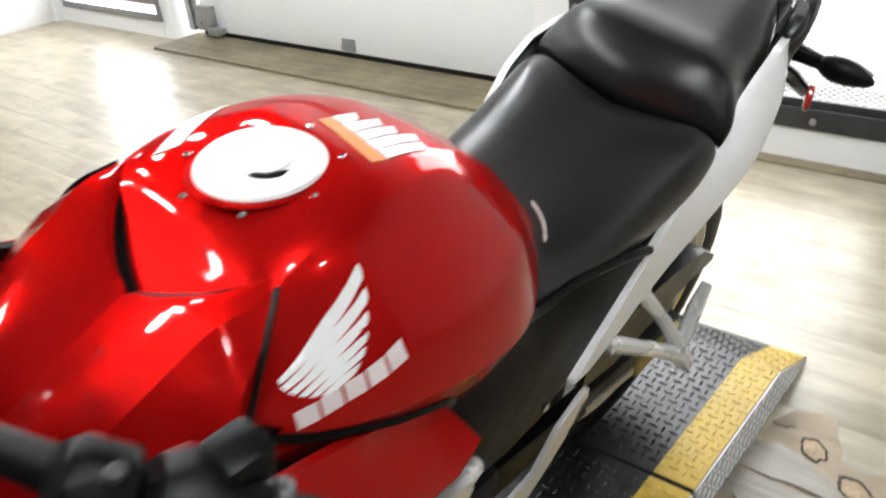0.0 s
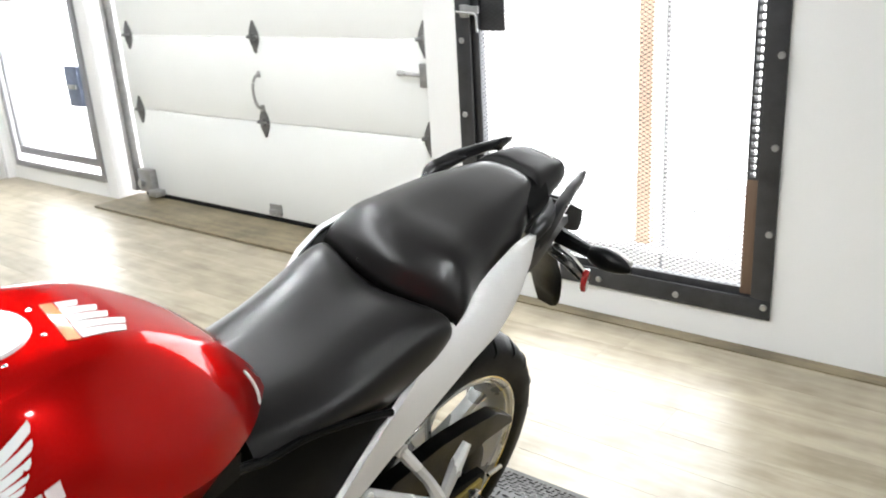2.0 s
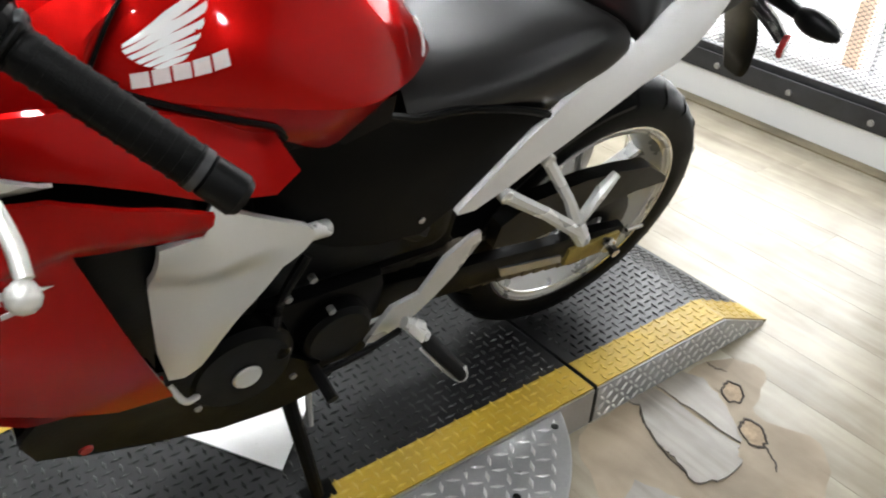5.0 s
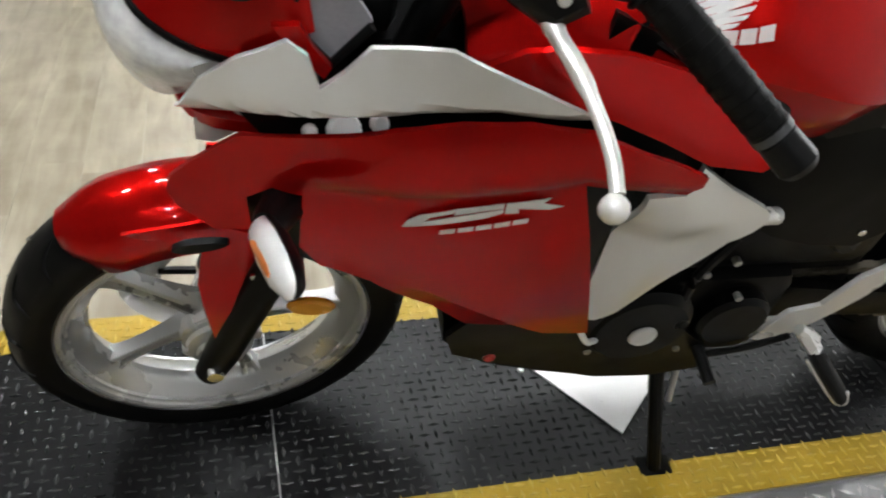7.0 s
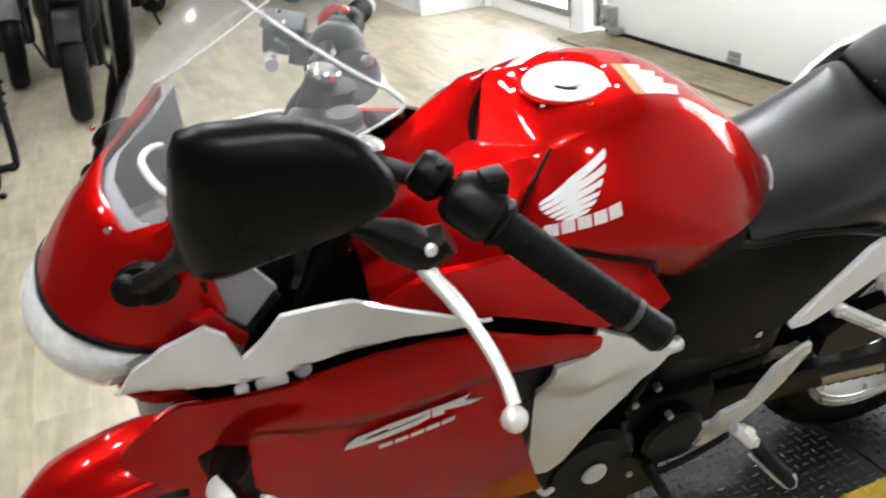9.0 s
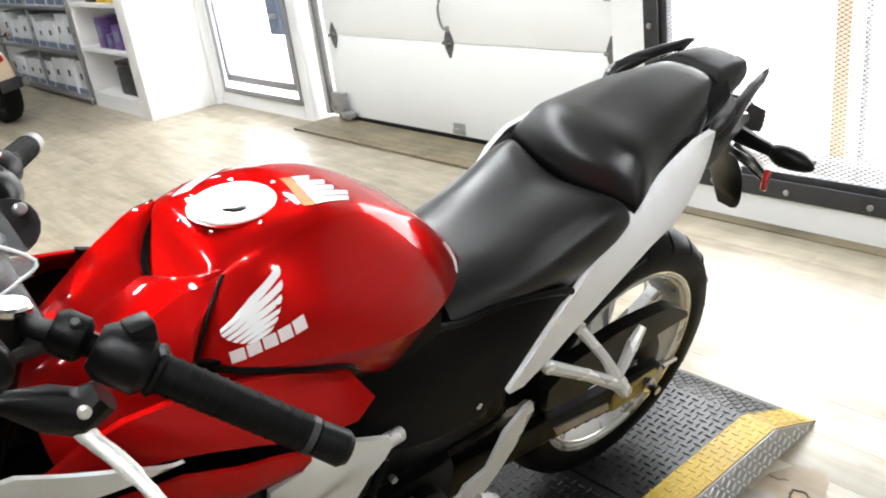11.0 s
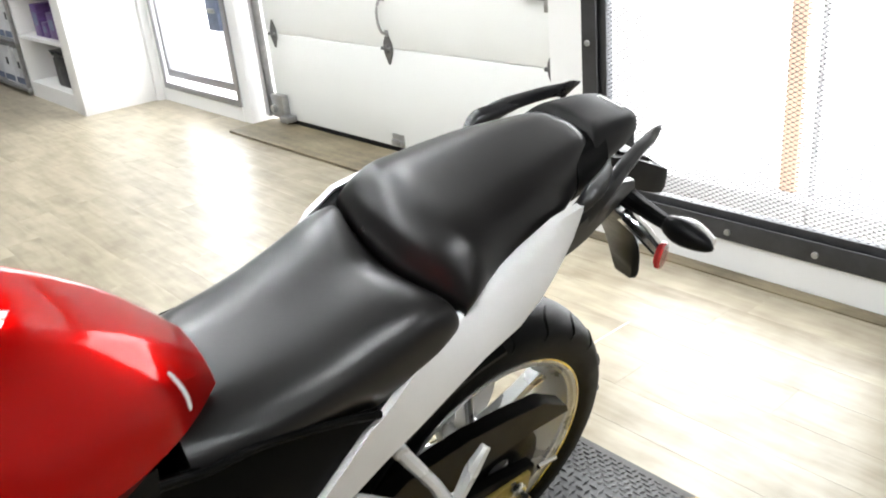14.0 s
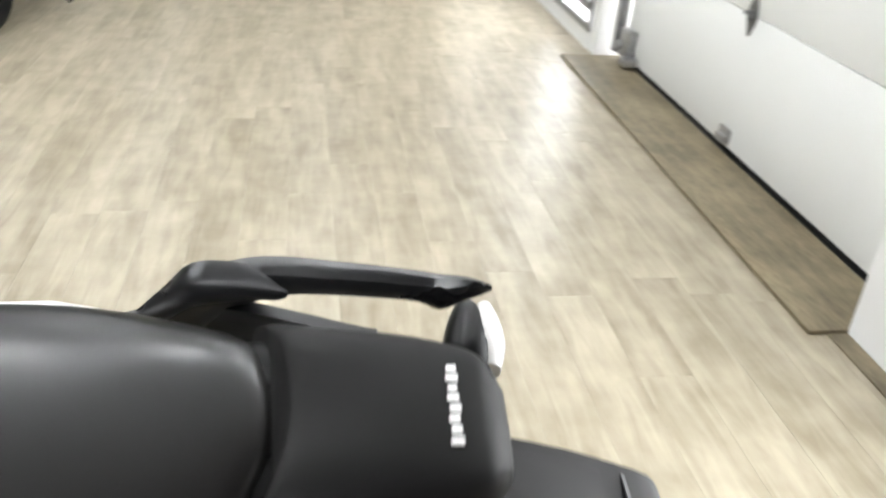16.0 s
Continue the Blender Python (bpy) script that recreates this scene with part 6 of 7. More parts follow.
# front fender
m5 = Matrix.Translation((-1.405, -0.012, -0.035)) @ pose(0, 0, 0, 1.5, 0, 5.0)
secs = []
for k in range(15):
    a = radians(126 - 74 * k / 14)
    f = math.sin(math.pi * min(1, (k + 1.6) / 3.6) / 2)
    out = [(0.0, .314), (.035, .311), (.060, .299), (.068, .280), (.070, .262 - .02 * f)]
    line = [(-y * f, r) for y, r in reversed(out[1:])] + [(y * f, r) for y, r in out]
    inner = [(y * 0.93, r - 0.004) for y, r in reversed(line)]
    secs.append([m5 @ Vector((r * math.cos(a), y, r * math.sin(a))) for y, r in line + inner])
fender = part("front_fender", loft(grow(secs, 2)), RED, bike, "glossy red front mudguard", 60)
skirt = [(-1.500, .250), (-1.441, .222), (-1.402, .240), (-1.412, .195), (-1.418, .150), (-1.404, .030), (-1.373, .018), (-1.350, .075), (-1.329, .143), (-1.332, .190), (-1.33, .235), (-1.40, .27)]
plate = lambda x, z: -0.092 - 0.02 * step(-z, -0.20, -0.10)
part("fender_skirt", sheet(skirt, plate, 0.006, 0.02), RED, fender, "red mudguard side plate")
part("fender_skirt", mirrored(sheet(skirt[2:11], plate, 0.006, 0.02)), RED, fender, "red mudguard side plate")
for x, z in ((-1.345, .178), (-1.372, .09)):
    part("fender_screw", disc((x, -0.113, z), (0, 1, 0), 0.006, 0.006, 12, 0.001), CHROME, fender)
part("fender_slot", sheet([(-1.442, .243), (-1.425, .254), (-1.395, .257), (-1.374, .253), (-1.395, .243), (-1.425, .238)], lambda x, z: -0.118, 0.012, 0.02, 3), DARK, fender, "dark oval slot in the mudguard")
# white discs stand in for glints and glare in the dark gap
for x, y, z, r in ((-1.255, -.200, .514, .018), (-1.287, -.191, .504, .008), (-1.222, -.204, .526, .010)):
    part("cowl_clip", disc((x, y, z), (0.2, -1, 0.5), r, 0.010, 12, 0.003), STICKER, bike, "pale disc imitating bright glare in the gap behind the nose panel")
# front indicators and reflectors
for s in (-1, 1):
    A, B = Vector((-1.338, s * .238, .420)), Vector((-1.309, s * .335, .436))
    ax = (B - A).normalized()
    up = Vector((0.25, 0, 1)).cross(ax).cross(ax).normalized()
    fw = ax.cross(up).normalized()
    if fw.x > 0:
        fw = -fw
    secs, back = [], []
    for t, r in ((0, .010), (.06, .019), (.35, .024), (.7, .023), (.93, .015), (1, .006)):
        c = A.lerp(B, t)
        secs.append([c + up * (r * math.sin(a)) + fw * (0.016 * math.cos(a) * r / .024) for a in (math.pi * (k / 8 - 0.5) for k in range(9))])
        back.append([c - fw * 0.001 + up * (r * 1.04 * math.sin(a)) - fw * (0.020 * math.cos(a) * r / .024) for a in (math.pi * (k / 8 - 0.5) for k in range(9))])
    ind = part("front_indicator", loft(secs), SHINY, bike, "pale front indicator with orange bulb", 60)
    part("indicator_back", loft(back), BLACK, ind, "black indicator back", 60)
    part("indicator_stalk", tube([(-1.312, s * .195, .405), (-1.325, s * .225, .415), A - fw * 0.008], [.024, .020, .016], 12), BLACK, ind)
    patch = [[A.lerp(B, t) + up * (w * math.sin(a)) + fw * (0.0175 * math.cos(a)) for a in (-0.5, -0.2, 0.2, 0.5)] + [A.lerp(B, t) + fw * 0.008] for t, w in ((.22, .006), (.3, .014), (.62, .014), (.72, .006))]
    part("bulb_patch", loft(patch), ORANGE, ind, "orange bulb glow-through")
    bm = disc((-1.274, s * .147, .151), (0.1, 1, .1), 0.026, 0.012, 24, 0.004)
    for v in bm.verts:
        v.co.x = -1.274 + (v.co.x + 1.274) * 1.25
        v.co.z = .151 + (v.co.z - .151) * 0.72
    part("fork_reflector", bm, AMBER, bike, "oval amber reflector")
# opening round the indicator stalk
both("indicator_well", sheet([(-1.355, .41), (-1.33, .44), (-1.285, .44), (-1.285, .35), (-1.265, .30), (-1.30, .31), (-1.35, .35)], lambda x, z: -(wide(x, z) - 0.020), 0.01, 0.03), DARK, bike)

# --- engine, pegs, stand ---
bm = bmesh.new()
box(bm, (-0.86, -0.15, -0.05), (-0.54, 0.15, 0.16), 0.03)
box(bm, (-0.80, -0.10, 0.10), (-0.64, 0.10, 0.34), 0.02)
engine = part("engine", bm, DARK, bike, "black single-cylinder engine")
for k in range(6):
    part("fin", box(bmesh.new(), (-0.82, -0.12, 0.17 + k * 0.022), (-0.63, 0.12, 0.178 + k * 0.022), 0.002), DARK, engine)
bm = disc((-0.800, -0.165, 0.098), (0, 1, 0), 0.082, 0.05, 40, 0.012)
gen = part("generator_cover", bm, DARK, engine, "round black engine cover")
part("cover_plug", disc((-0.797, -0.193, 0.092), (0, 1, 0), 0.022, 0.008, 24, 0.003), METAL, gen, "pale round plug")
part("timing_plug", disc((-0.742, -0.186, 0.112), (0, 1, 0), 0.013, 0.008, 20, 0.002), METAL, gen, "small pale plug")
bm = disc((-0.640, -0.160, 0.085), (0, 1, 0), 0.058, 0.04, 30, 0.008)
part("sprocket_cover", bm, DARK, engine)
for x, z in ((-0.735, .21), (-0.70, .235), (-0.76, .16), (-0.71, .02), (-0.86, .03), (-0.66, .15)):
    part("engine_bolt", disc((x, -0.172, z), (0, 1, 0), 0.006, 0.012, 8, 0.001), GALV, engine)
part("starter_hose", tube(spline([(-0.70, -.15, .26), (-0.745, -.17, .20), (-0.75, -.175, .14)], 4), 0.008, 8), BLACK, engine)
heel = [(-0.397, .207), (-0.412, .204), (-0.457, .170), (-0.490, .100), (-0.540, .088), (-0.576, .018), (-0.560, .012), (-0.509, .024), (-0.455, .080), (-0.426, .118), (-0.391, .186)]
both("heel_guard", sheet(heel, level(0.165), 0.008, 0.03), METAL, bike, "pale aluminium heel guard")
for s in (-1, 1):
    P0, P1 = Vector((-0.510, s * .200, .062)), Vector((-0.447, s * .275, -.008))
    ax = (P1 - P0).normalized()
    peg = part("foot_peg", tube([P0 + ax * 0.02, P0 + ax * 0.028, P1 - ax * 0.006, P1], [.014, .017, .0165, .012], 10, None, 0.55), RUBBER, bike, "black rubber foot peg")
    low = Vector((-0.012, 0, -0.013))
    part("peg_loop", tube(spline([P0 + ax * 0.03 + low, P1 + low * 0.8 - ax * 0.01, P1 + ax * 0.004, P1 - low * 0.7 - ax * 0.012], 4), 0.0035, 6), METAL, peg, "pale metal edge of the peg")
    clevis = bmesh.new()
    tube([P0 - ax * 0.012, P0 + ax * 0.024], [.017, .014], 6, clevis, 0.8)
    tube([P0 + Vector((-0.02, -s * 0.01, 0.015)), P0 + Vector((0.01, 0, -0.004))], [.010, .014], 8, clevis)
    part("peg_clevis", clevis, METAL, peg, "pale aluminium peg clevis")
    arm = bmesh.new()
    tube([(-0.295, s * .152, .318), (-0.255, s * .190, .255), (-0.232, s * .222, .200)], [.011, .010, .014], 8, arm)
    tube([(-0.376, s * .165, .280), (-0.300, s * .195, .240), (-0.232, s * .222, .198)], [.013, .011, .014], 8, arm)
    tube([(-0.245, s * .210, .215), (-0.222, s * .228, .180)], [.018, .014], 8, arm)
    bracket = part("pillion_bracket", arm, METAL, bike, "pale aluminium pillion peg bracket")
    part("pillion_peg", tube([(-0.238, s * .215, .215), (-0.200, s * .205, .262), (-0.172, s * .200, .290)], [.009, .012, .008], 8), METAL, bracket, "folded pillion peg")
    for x, y, z in ((-0.295, .154, .318), (-0.376, .168, .280)):
        part("bracket_bolt", disc((x, s * y, z), (0, 1, 0), .012, .018, 12, .002), METAL, bracket)
part("gear_lever", tube(spline([(-0.52, -.175, .035), (-0.60, -.185, .025), (-0.675, -.19, .022)], 3), 0.006, 8), DARK, bike)
part("gear_toe", tube([(-0.675, -.175, .022), (-0.672, -.235, .012)], 0.010, 10), RUBBER, bike)
part("gear_rod", tube([(-0.54, -.15, .05), (-0.66, -.155, .055)], 0.004, 8), METAL, bike)
stand = part("side_stand", tube([(-0.700, -.120, -.02), (-0.695, -.16, -.10), (-0.676, -.235, -.235), (-0.673, -.248, -.258)], [.016, .013, .012, .012], 10), DARK, bike, "black steel side stand, down")
part("stand_foot", boxes(((-0.70, -.275, -.268), (-0.64, -.225, -.256)), bevel=.003), DARK, stand)
part("stand_spring", tube([(-0.66, -.13, -.03), (-0.665, -.18, -.14)], 0.006, 8), GALV, stand)
bm = tube(spline([(-0.85, .02, .02), (-0.78, .06, -.06), (-0.60, .10, -.06), (-0.45, .13, -.01)], 4), 0.02, 12)
part("exhaust_pipe", bm, CHROME, bike)
secs = [[(x, .175 + r * math.cos(a), z + 1.15 * r * math.sin(a)) for a in (2 * math.pi * k / 20 for k in range(20))] for x, z, r in ((-0.45, .0, .025), (-0.40, .02, .05), (-0.2, .07, .055), (0.05, .12, .055), (0.09, .13, .045))]
part("silencer", loft([[Vector(p) for p in s] for s in secs]), DARK, bike, "black silencer")

# the body's middle line runs a little to the left towards the front and top
for ob in bike.children_recursive:
    names = {ob.name.split(".")[0], ob.parent.name.split(".")[0]}
    if ob.type != "MESH" or names & {"rear_wheel", "front_wheel", "handlebar", "lever_perch", "tyre"}:
        continue
    for v in ob.data.vertices:
        c = -0.034 * min(max(-v.co.x / 0.85, 0), 1.25) * min(max((v.co.z - 0.05) / 0.55, 0), 1)
        v.co.y += c * (max(0.0, 1 + v.co.y / 0.17) if v.co.y < 0 else 1 + min(v.co.y / 0.2, 1))

# ---- the shop's far side ----
# shelves against the street wall
def shelf_unit(name, y0, y1, x0, x1, heights, label):
    u = thing(name, label, "shelf unit", group="white shelf units")
    part("end_panel", boxes(((x0, y0, 0), (x1, y0 + 0.045, 2.2)), bevel=.002), SHELF, u)
    part("end_panel", boxes(((x0, y1 - 0.025, 0), (x1, y1, 2.2)), bevel=.002), SHELF, u)
    part("back_panel", boxes(((x1 - 0.02, y0 + 0.047, 0), (x1 - 0.002, y1 - 0.027, 2.2))), SHELF, u)
    part("plinth", boxes(((x0 + 0.004, y0 + 0.047, 0), (x1 - 0.022, y1 - 0.027, heights[0] - .0))), SHELF, u)
    for z in heights[1:]:
        part("shelf_board", boxes(((x0 + 0.003, y0 + 0.047, z - 0.03), (x1 - 0.022, y1 - 0.027, z)), bevel=.002), SHELF, u)
    part("frame_strip", boxes(((x0 - 0.012, y0, 0), (x0 - 0.001, y0 + 0.19, 2.2)), bevel=.002), SHELF, u)
    part("top_board", boxes(((x0, y0, 2.202), (x1, y1, 2.23))), SHELF, u)
    return u


shelf_unit("shelf_unit", 5.66, 6.95, 2.53, 3.068, [0.13, 0.52, 0.895, 1.3, 1.7], "white open shelf unit with a broad end panel")
case = thing("tool_case", "black plastic carrying case standing on the lowest shelf", "case")
part("case_body", boxes(((2.60, 6.02, 0.13), (2.95, 6.42, 0.37)), bevel=.02), CASE, case)
part("case_lid", boxes(((2.595, 6.015, 0.372), (2.955, 6.425, 0.42)), bevel=.015), CASE, case)
part("case_handle", tube(spline([(2.59, 6.12, .40), (2.56, 6.15, .43), (2.56, 6.29, .43), (2.59, 6.32, .40)], 4), .009, 8), CASE, case)
for y0, w, h, m, nm in ((5.90, .12, .28, CASE, "spray_can"), (6.06, .17, .20, PURPLE, "purple_box"), (6.27, .12, .12, PURPLE, "small_box"), (6.43, .16, .25, PURPLE, "purple_box")):
    b = thing(nm, "dark purple and black boxed product on the shelf", "box", group="boxed goods on the shelf")
    part("box_body", boxes(((2.58, y0, 0.52), (2.80, y0 + w, 0.52 + h)), bevel=.006), m, b)
    part("box_print", boxes(((2.578, y0 + w * .2, 0.52 + h * .35), (2.5795, y0 + w * .8, 0.52 + h * .75))), BLUEGREY, b)
for y0, w, h, m in ((5.92, .22, .26, YBOX), (6.20, .20, .22, YBOX), (6.46, .2, .26, CASE)):
    b = thing("boxed_oil", "yellow and black packaged goods on the shelf", "box", group="boxed goods on the shelf")
    part("box_body", boxes(((2.58, y0, 0.895), (2.82, y0 + w, 0.895 + h)), bevel=.006), m, b)
    part("box_print", boxes(((2.578, y0 + w * .15, 0.895 + .05), (2.5795, y0 + w * .85, 0.895 + .10))), CASE, b)
# stacked cartons on low racks further on
rack = thing("carton_rack", "low grey rack stacked with white printed cartons", "rack")
for z in (0.06, 0.46, 0.86, 1.26):
    part("rack_shelf", boxes(((2.50, 6.98, z - .03), (3.05, 9.6, z)), bevel=.003), GALV, rack)
for y in (7.0, 8.25, 9.55):
    for x in (2.51, 3.02):
        part("rack_post", boxes(((x, y, 0), (x + .03, y + .03, 1.9)), bevel=.002), GALV, rack)
random.seed(5)
for z in (0.06, 0.46, 0.86):
    y = 7.04
    while y < 9.3:
        w = random.uniform(.20, .34)
        h = random.uniform(.24, .34)
        c = thing("carton", "white printed cardboard carton on a rack", "carton", group="cartons on the rack")
        part("carton_body", boxes(((2.53 + random.uniform(0, .03), y, z), (2.95, y + w, z + h)), bevel=.004), CARTON, c)
        part("carton_print", boxes(((2.522, y + .02, z + .02), (2.528, y + w - .02, z + .07))), BLUEGREY, c)
        part("carton_mark", boxes(((2.522, y + w * .3, z + h * .5), (2.528, y + w * .45, z + h * .68))), CASE, c)
        y += w + random.uniform(.01, .04)

# white counter
counter = thing("counter", "white laminate counter with a raised front panel", "counter")
part("front_panel", boxes(((-2.2, 3.06, 0.045), (-0.675, 3.095, 1.0)), bevel=.003), SHELF, counter)
part("edge_strip", boxes(((-0.674, 3.055, 0.045), (-0.650, 3.10, 1.0)), bevel=.003), DECAL, counter, "bright white edge strip")
part("side_panel", boxes(((-2.2, 2.06, 0.0), (-0.93, 2.10, 1.0)), bevel=.003), DECAL, counter)
part("base_rail", boxes(((-0.90, 2.12, 0.0), (-0.865, 3.05, 0.02)), bevel=.003), GALV, counter, "pale metal base rail")
part("counter_top", boxes(((-2.25, 2.0, 1.002), (-0.64, 3.12, 1.04)), bevel=.004), SHELF, counter)


def parked_bike(label, m, paint, rim_paint, knobby, group="parked motorcycles", tailpart=None, r=0.31):
    """A parked motorcycle: y ahead, x to its right, z up from the floor."""
    b = thing("parked_motorcycle", label, "motorcycle", m, group)

    def ring(name, y, rr, half):
        root = new(name)
        root.parent = b
        root.matrix_local = Matrix.Translation((0, y, rr)) @ pose(0, 0, 0, 0, 0, 90)
        prof = [(rr - .10, -half * .6), (rr - .06, -half * .95), (rr - .03, -half), (rr - .01, -half * .75), (rr, 0), (rr - .01, half * .75), (rr - .03, half), (rr - .06, half * .95), (rr - .10, half * .6)]
        tread = lathe(prof, 48)
        if knobby:
            for k in range(36):
                a = 2 * math.pi * k / 36
                for yy in (-.6, 0, .6):
                    box(tread, (rr - .004, yy * half - .009, -.008), (rr + .010, yy * half + .009, .008), 0, pose(0, 0, 0, 0, math.degrees(a) + (5 if yy else 0), 0))
        part("tyre", tread, RUBBER, root, "black knobby tyre" if knobby else "black tyre", 50)
        part("rim", lathe([(rr - .095, -half * .62), (rr - .09, -half * .5), (rr - .105, 0), (rr - .09, half * .5), (rr - .095, half * .62), (rr - .115, half * .5), (rr - .12, 0), (rr - .115, -half * .5)], 48), rim_paint, root)
        for k in range(10):
            a = 2 * math.pi * k / 10
            part("spoke", tube([(0.03 * math.cos(a), 0, .03 * math.sin(a)), ((rr - .115) * math.cos(a + .1), 0, (rr - .115) * math.sin(a + .1))], .008, 6), rim_paint, root)
        part("hub", disc((0, 0, 0), (0, 1, 0), .05, .12, 20, .01), DARK, root)
        part("brake_disc", lathe([(.07, half + .01), (.13, half + .01), (.13, half + .014), (.07, half + .014)], 32), CHROME, root)

    ring("front_wheel", .70, r, .06)
    ring("rear_wheel", -.70, r, .08)
    for s in (-1, 1):
        part("fork_leg", tube([(s * .10, .70, r), (s * .10, .58, r + .35), (s * .10, .50, .92)], [.026, .026, .02], 10), METAL if knobby else DARK, b)
        part("swing_arm", tube([(s * .10, -.70, r), (s * .10, -.15, .36)], .025, 8), DARK, b)
        part("handlebar", tube(spline([(s * .05, .46, .95), (s * .2, .42, 1.0), (s * .38, .34, 1.0)], 4), .012, 8), DARK, b)
        part("grip", tube([(s * .28, .38, 1.0), (s * .39, .335, 1.0)], .018, 10), RUBBER, b)
    secs = []
    for y, w, lo, hi in ((.66, .03, .66, .76), (.56, .13, .60, .92), (.40, .18, .42, .92), (.15, .17, .40, .88), (-.05, .15, .45, .82), (-.3, .12, .62, .80), (-.6, .10, .70, .88), (-.82, .05, .80, .90)):
        mid, hh = (lo + hi) / 2, (hi - lo) / 2
        secs.append([Vector((w * math.cos(a) * (1 - .25 * math.sin(a)), y, mid + hh * math.sin(a))) for a in (2 * math.pi * k / 16 for k in range(16))])
    part("bodywork", loft(grow(secs, 2)), paint, b, "", 50)
    part("engine", boxes(((-.17, -.15, .22), (.17, .34, .55)), bevel=.04), DARK, b)
    part("seat", loft(grow([[Vector((w * math.cos(a), y, z + .04 * math.sin(a))) for a in (2 * math.pi * k / 12 for k in range(12))] for y, w, z in ((.02, .08, .83), (-.2, .13, .82), (-.45, .12, .86), (-.7, .07, .91))], 2)), VINYL, b)
    secs = []
    for k in range(9):
        a = radians(35 + 95 * k / 8)
        secs.append([(x, .70 + (r + .03) * math.cos(a), r + (r + .03) * math.sin(a) - abs(x) * .3) for x in (-.07, -.03, .03, .07)] + [(x, .70 + (r + .022) * math.cos(a), r + (r + .022) * math.sin(a) - abs(x) * .3) for x in (.07, .03, -.03, -.07)])
    part("front_fender", loft(secs), paint, b)
    if tailpart:
        secs = [[(w, y, z), (w * .8, y - .02, z + .03), (-w * .8, y - .02, z + .03), (-w, y, z), (-w * .8, y + .01, z - .01), (w * .8, y + .01, z - .01)] for y, z, w in ((-.62, .72, .09), (-.82, .66, .10), (-.96, .50, .095), (-1.00, .36, .085))]
        part("rear_fender", loft(secs), tailpart, b, "tan rear mudguard")
        part("tail_lamp", disc((0, -.955, .555), (0, 1, .3), .055, .05, 24, .01), RED_MATTE, b, "round red tail lamp")
        for s in (-1, 1):
            part("indicator", tube([(s * .1, -.86, .70), (s * .17, -.87, .70), (s * .19, -.88, .70), (s * .23, -.88, .70)], [.01, .012, .032, .026], 12), CHROME, b, "round bright indicator")
            part("rear_shock", tube([(s * .13, -.66, .34), (s * .13, -.62, .44), (s * .13, -.54, .68)], [.016, .028, .024], 12), CHROME, b, "bright rear shock absorber")
            part("side_cover", loft(grow([[Vector((s * (.13 + .03 * math.sin(math.pi * q)), -.55 + .5 * q, z)) for z in (.50, .56, .66, .72)] + [Vector((s * .10, -.55 + .5 * q, z)) for z in (.72, .50)] for q in (0, .3, .7, 1)], 2)), tailpart, b, "tan side cover")
        part("silencer", tube([(.17, .1, .24), (.19, -.3, .24), (.20, -.78, .30), (.20, -.86, .31)], [.025, .042, .045, .036], 14), CHROME, b, "bright silencer")
        part("number_plate", boxes(((-.09, -1.045, .30), (.09, -1.035, .40)), bevel=.003), CASE, b, "dark plate holder")
    part("side_stand", tube([(-.12, 0, .28), (-.24, .05, .0)], .012, 8), DARK, b)
    return b


parked_bike("black sport motorcycle parked nose to the aisle", pose(-0.10, 5.12, 0, 0, -5, 178), DARK, DARK, False)
parked_bike("black and green dirt motorcycle with knobby tyres on a stand", pose(-1.20, 4.86, 0.03, 0, 0, 222), GREEN, ALLOY, True, r=.36)
parked_bike("black sport motorcycle with lime green rims", pose(0.42, 7.25, 0, 0, -5, 160), CASE, LIME, False)
parked_bike("black sport motorcycle with lime green rims", pose(-0.55, 6.25, 0, 0, -5, 185), CASE, LIME, False)
parked_bike("dark standard motorcycle with tan rear mudguard and round tail lamp", pose(1.76, 7.92, 0, 0, -6, 8), CASE, CASE, False, tailpart=TAN)
parked_bike("lime green sport motorcycle parked in the row", pose(1.20, 9.2, 0, 0, -6, 10), GREEN, CASE, False)
# tubular paddock stand
st = thing("paddock_stand", "black tubular paddock stand on the floor", "stand")
for x in (-0.53, -0.47):
    bm = tube(spline([(x, 3.95, .55), (x, 3.70, .42), (x, 3.38, .10), (x - .04, 3.30, .025), (x - .15, 3.29, .022), (x - .35, 3.29, .022)] if x < -.5 else [(x, 3.98, .5), (x, 3.82, .30), (x, 3.72, .05), (x - .03, 3.69, .022), (x - .2, 3.69, .022)], 5), .018, 10)
    part("stand_tube", bm, DARK, st)
for x, y in ((-.525, 3.29), (-.49, 3.685)):
    part("stand_foot", disc((x, y, .012), (0, 0, 1), .018, .022, 14, .004), DARK, st)

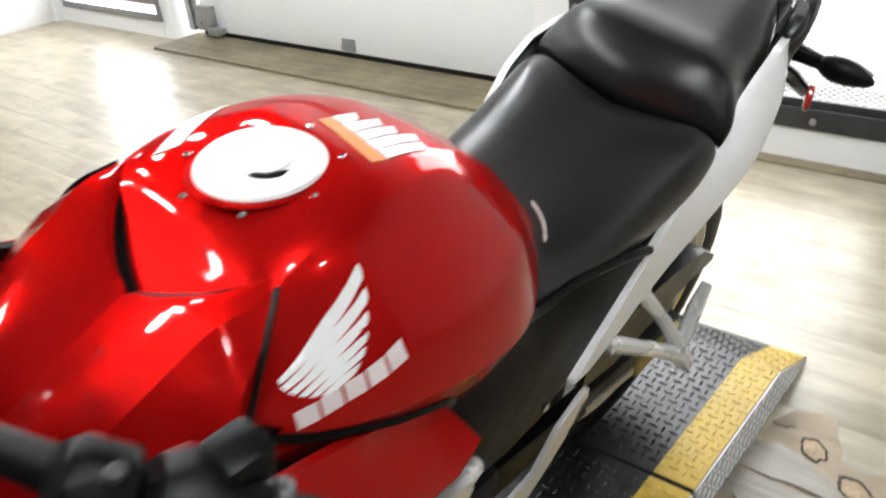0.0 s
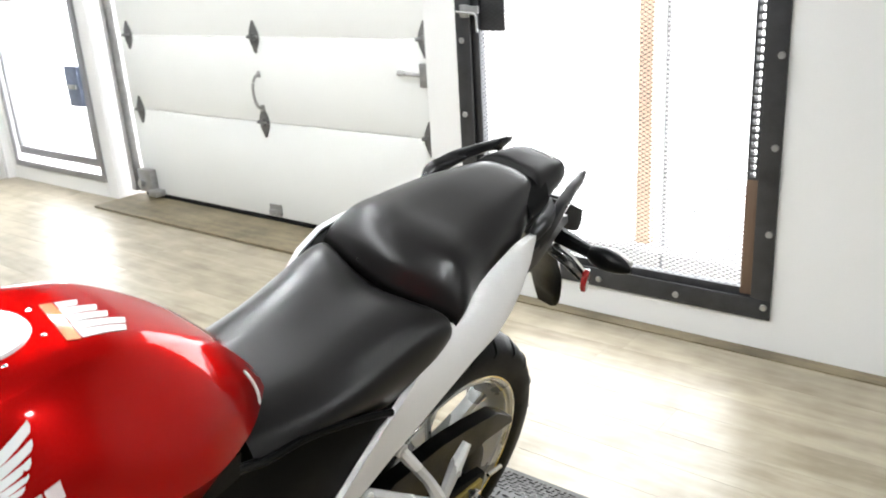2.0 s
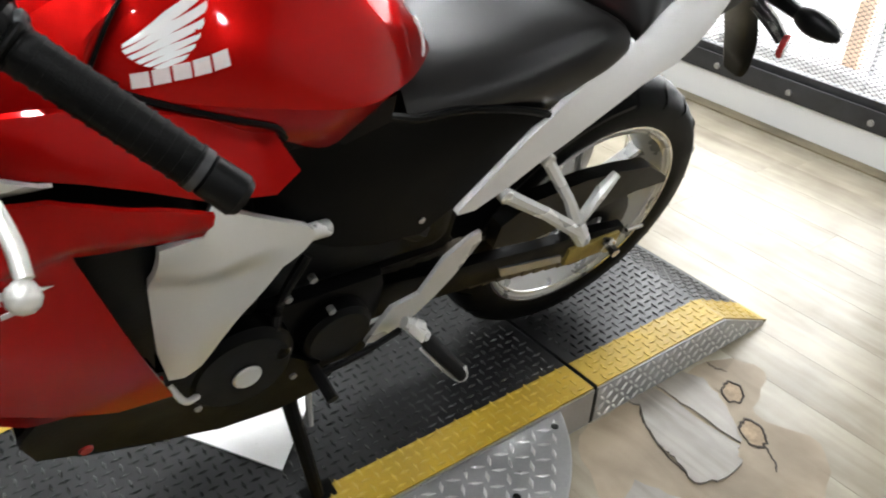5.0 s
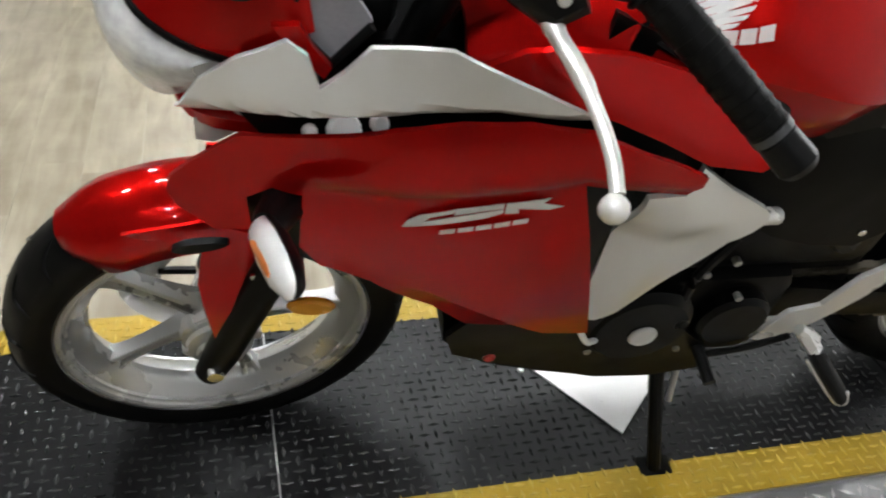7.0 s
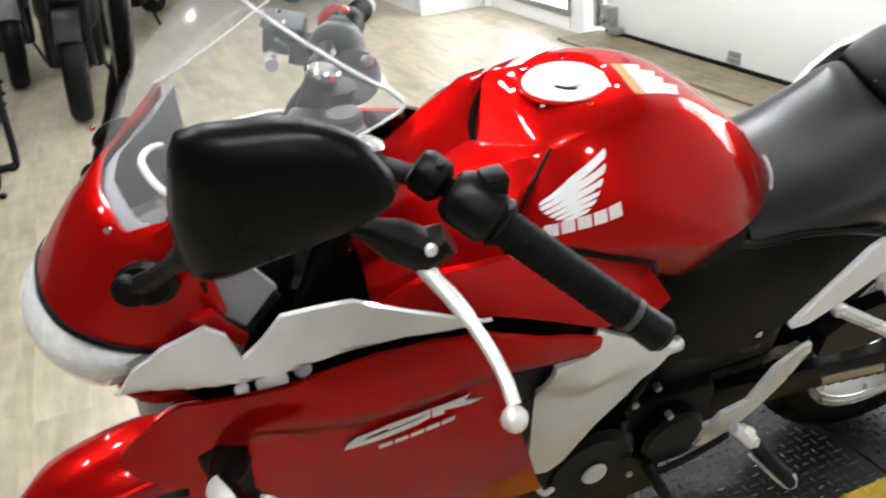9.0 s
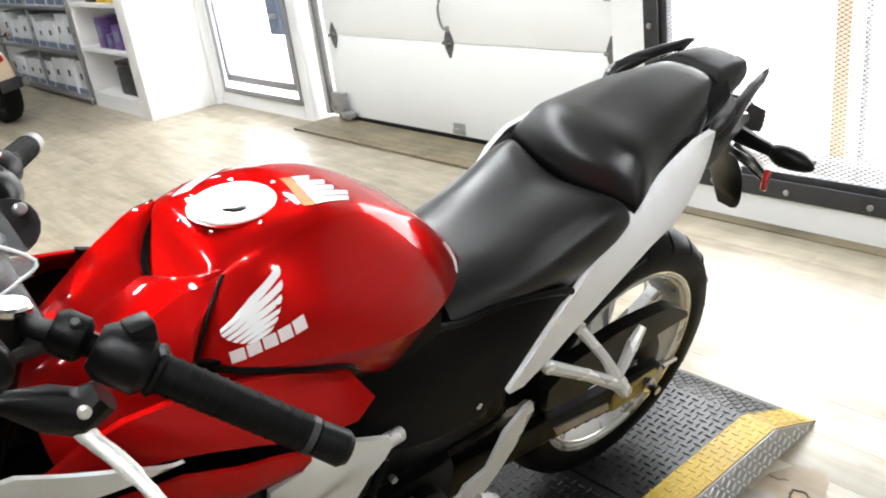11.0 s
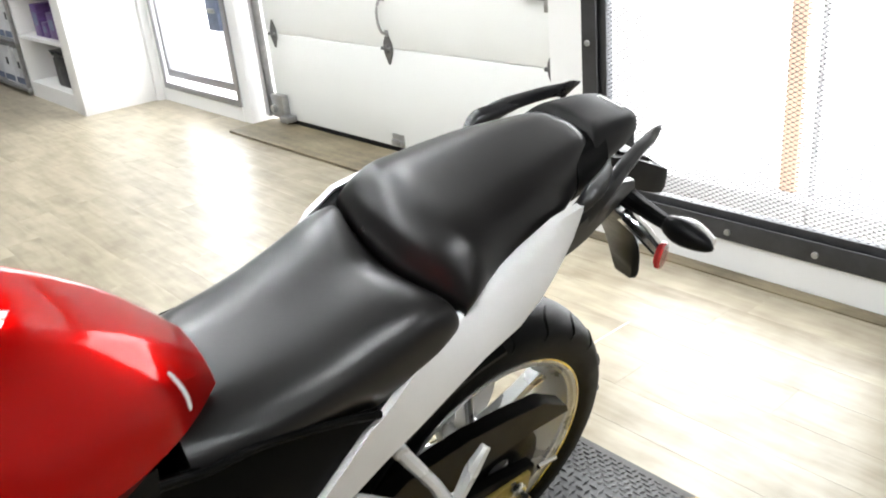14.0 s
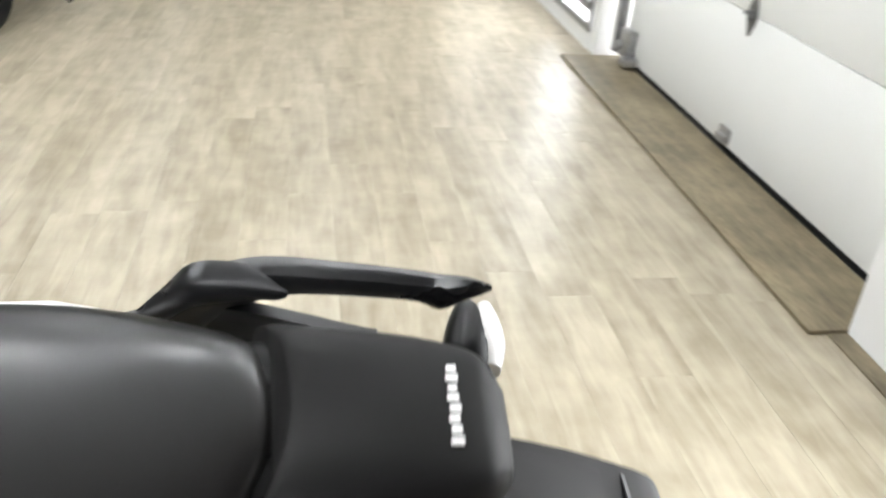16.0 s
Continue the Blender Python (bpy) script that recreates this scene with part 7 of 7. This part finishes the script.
# ---- ceiling lamps ----
for y, xs in ((-3.4, (-1.0, 1.6)), (-1.1, (-0.9, -0.2, 0.5)), (1.75, (-1.9, -1.0, -0.1, 0.75, 1.6, 2.4)), (3.9, (-1.4, -0.1, 1.2, 2.2)), (6.4, (-1.9, -0.1, 1.6)), (9.2, (-1.9, -0.1, 1.6))):
    for x in xs:
        fx = thing("ceiling_lamp", "round white ceiling lamp, switched on", "ceiling lamp", pose(x, y, 3.198), "ceiling lamps")
        part("lamp_ring", disc((0, 0, -.03), (0, 0, 1), .13, .06, 32, .01), SHELF, fx)
        part("lamp_face", disc((0, 0, -.064), (0, 0, 1), .105, .01, 32, .003), LED, fx)

# ---- floor planks: the nearest ones singly, the rest as one sheet ----
random.seed(11)
W, L = 0.152, 1.22
def plank_mesh():
    bm = bmesh.new()
    c = [(-W / 2 + .0003, -L / 2 + .0003), (W / 2 - .0003, -L / 2 + .0003), (W / 2 - .0003, L / 2 - .0003), (-W / 2 + .0003, L / 2 - .0003)]
    d = [(x * .985, y * .998) for x, y in c]
    loft([[(x, y, -.004) for x, y in c], [(x, y, -.0003) for x, y in c], [(x, y, 0) for x, y in d]], bm=bm)
    bmesh.ops.recalc_face_normals(bm, faces=bm.faces)
    me = bpy.data.meshes.new("plank")
    bm.to_mesh(me)
    bm.free()
    me.materials.append(PLANK)
    return me


shared = plank_mesh()
rest_v, rest_f = [], []
count = 0
nx = int((3.45 + 6.0) / W)
for i in range(nx):
    x = 3.42 - (i + .5) * W
    off = random.uniform(0, L)
    y = -5.0 + off - L / 2
    while y < 14.0 + L / 2:
        y0, y1 = max(y - L / 2, -5.0), min(y + L / 2, 14.0)
        if y1 - y0 > .05:
            near = -0.2 < x < 3.1 and -2.2 < y < 5.2 and y0 > -4.9 and count < 300
            if near:
                ob = new("plank", shared)
                ob.location = (x, y, 0)
                ob.parent = floor
                count += 1
            else:
                k = len(rest_v)
                a, b = x - W / 2 + .0003, x + W / 2 - .0003
                rest_v += [(a, y0 + .0003, 0), (b, y0 + .0003, 0), (b, y1 - .0003, 0), (a, y1 - .0003, 0), (a, y0 + .0003, -.004), (b, y0 + .0003, -.004), (b, y1 - .0003, -.004), (a, y1 - .0003, -.004)]
                rest_f += [(k, k + 1, k + 2, k + 3)] + [(k + 4 + q, k + 4 + (q + 1) % 4, k + (q + 1) % 4, k + q) for q in range(4)]
        y += L
me = bpy.data.meshes.new("plank_field")
me.from_pydata(rest_v, [], rest_f)
me.materials.append(PLANKS)
ob = new("plank_field", me)
ob.parent = floor
ob["kind"] = "stuff"
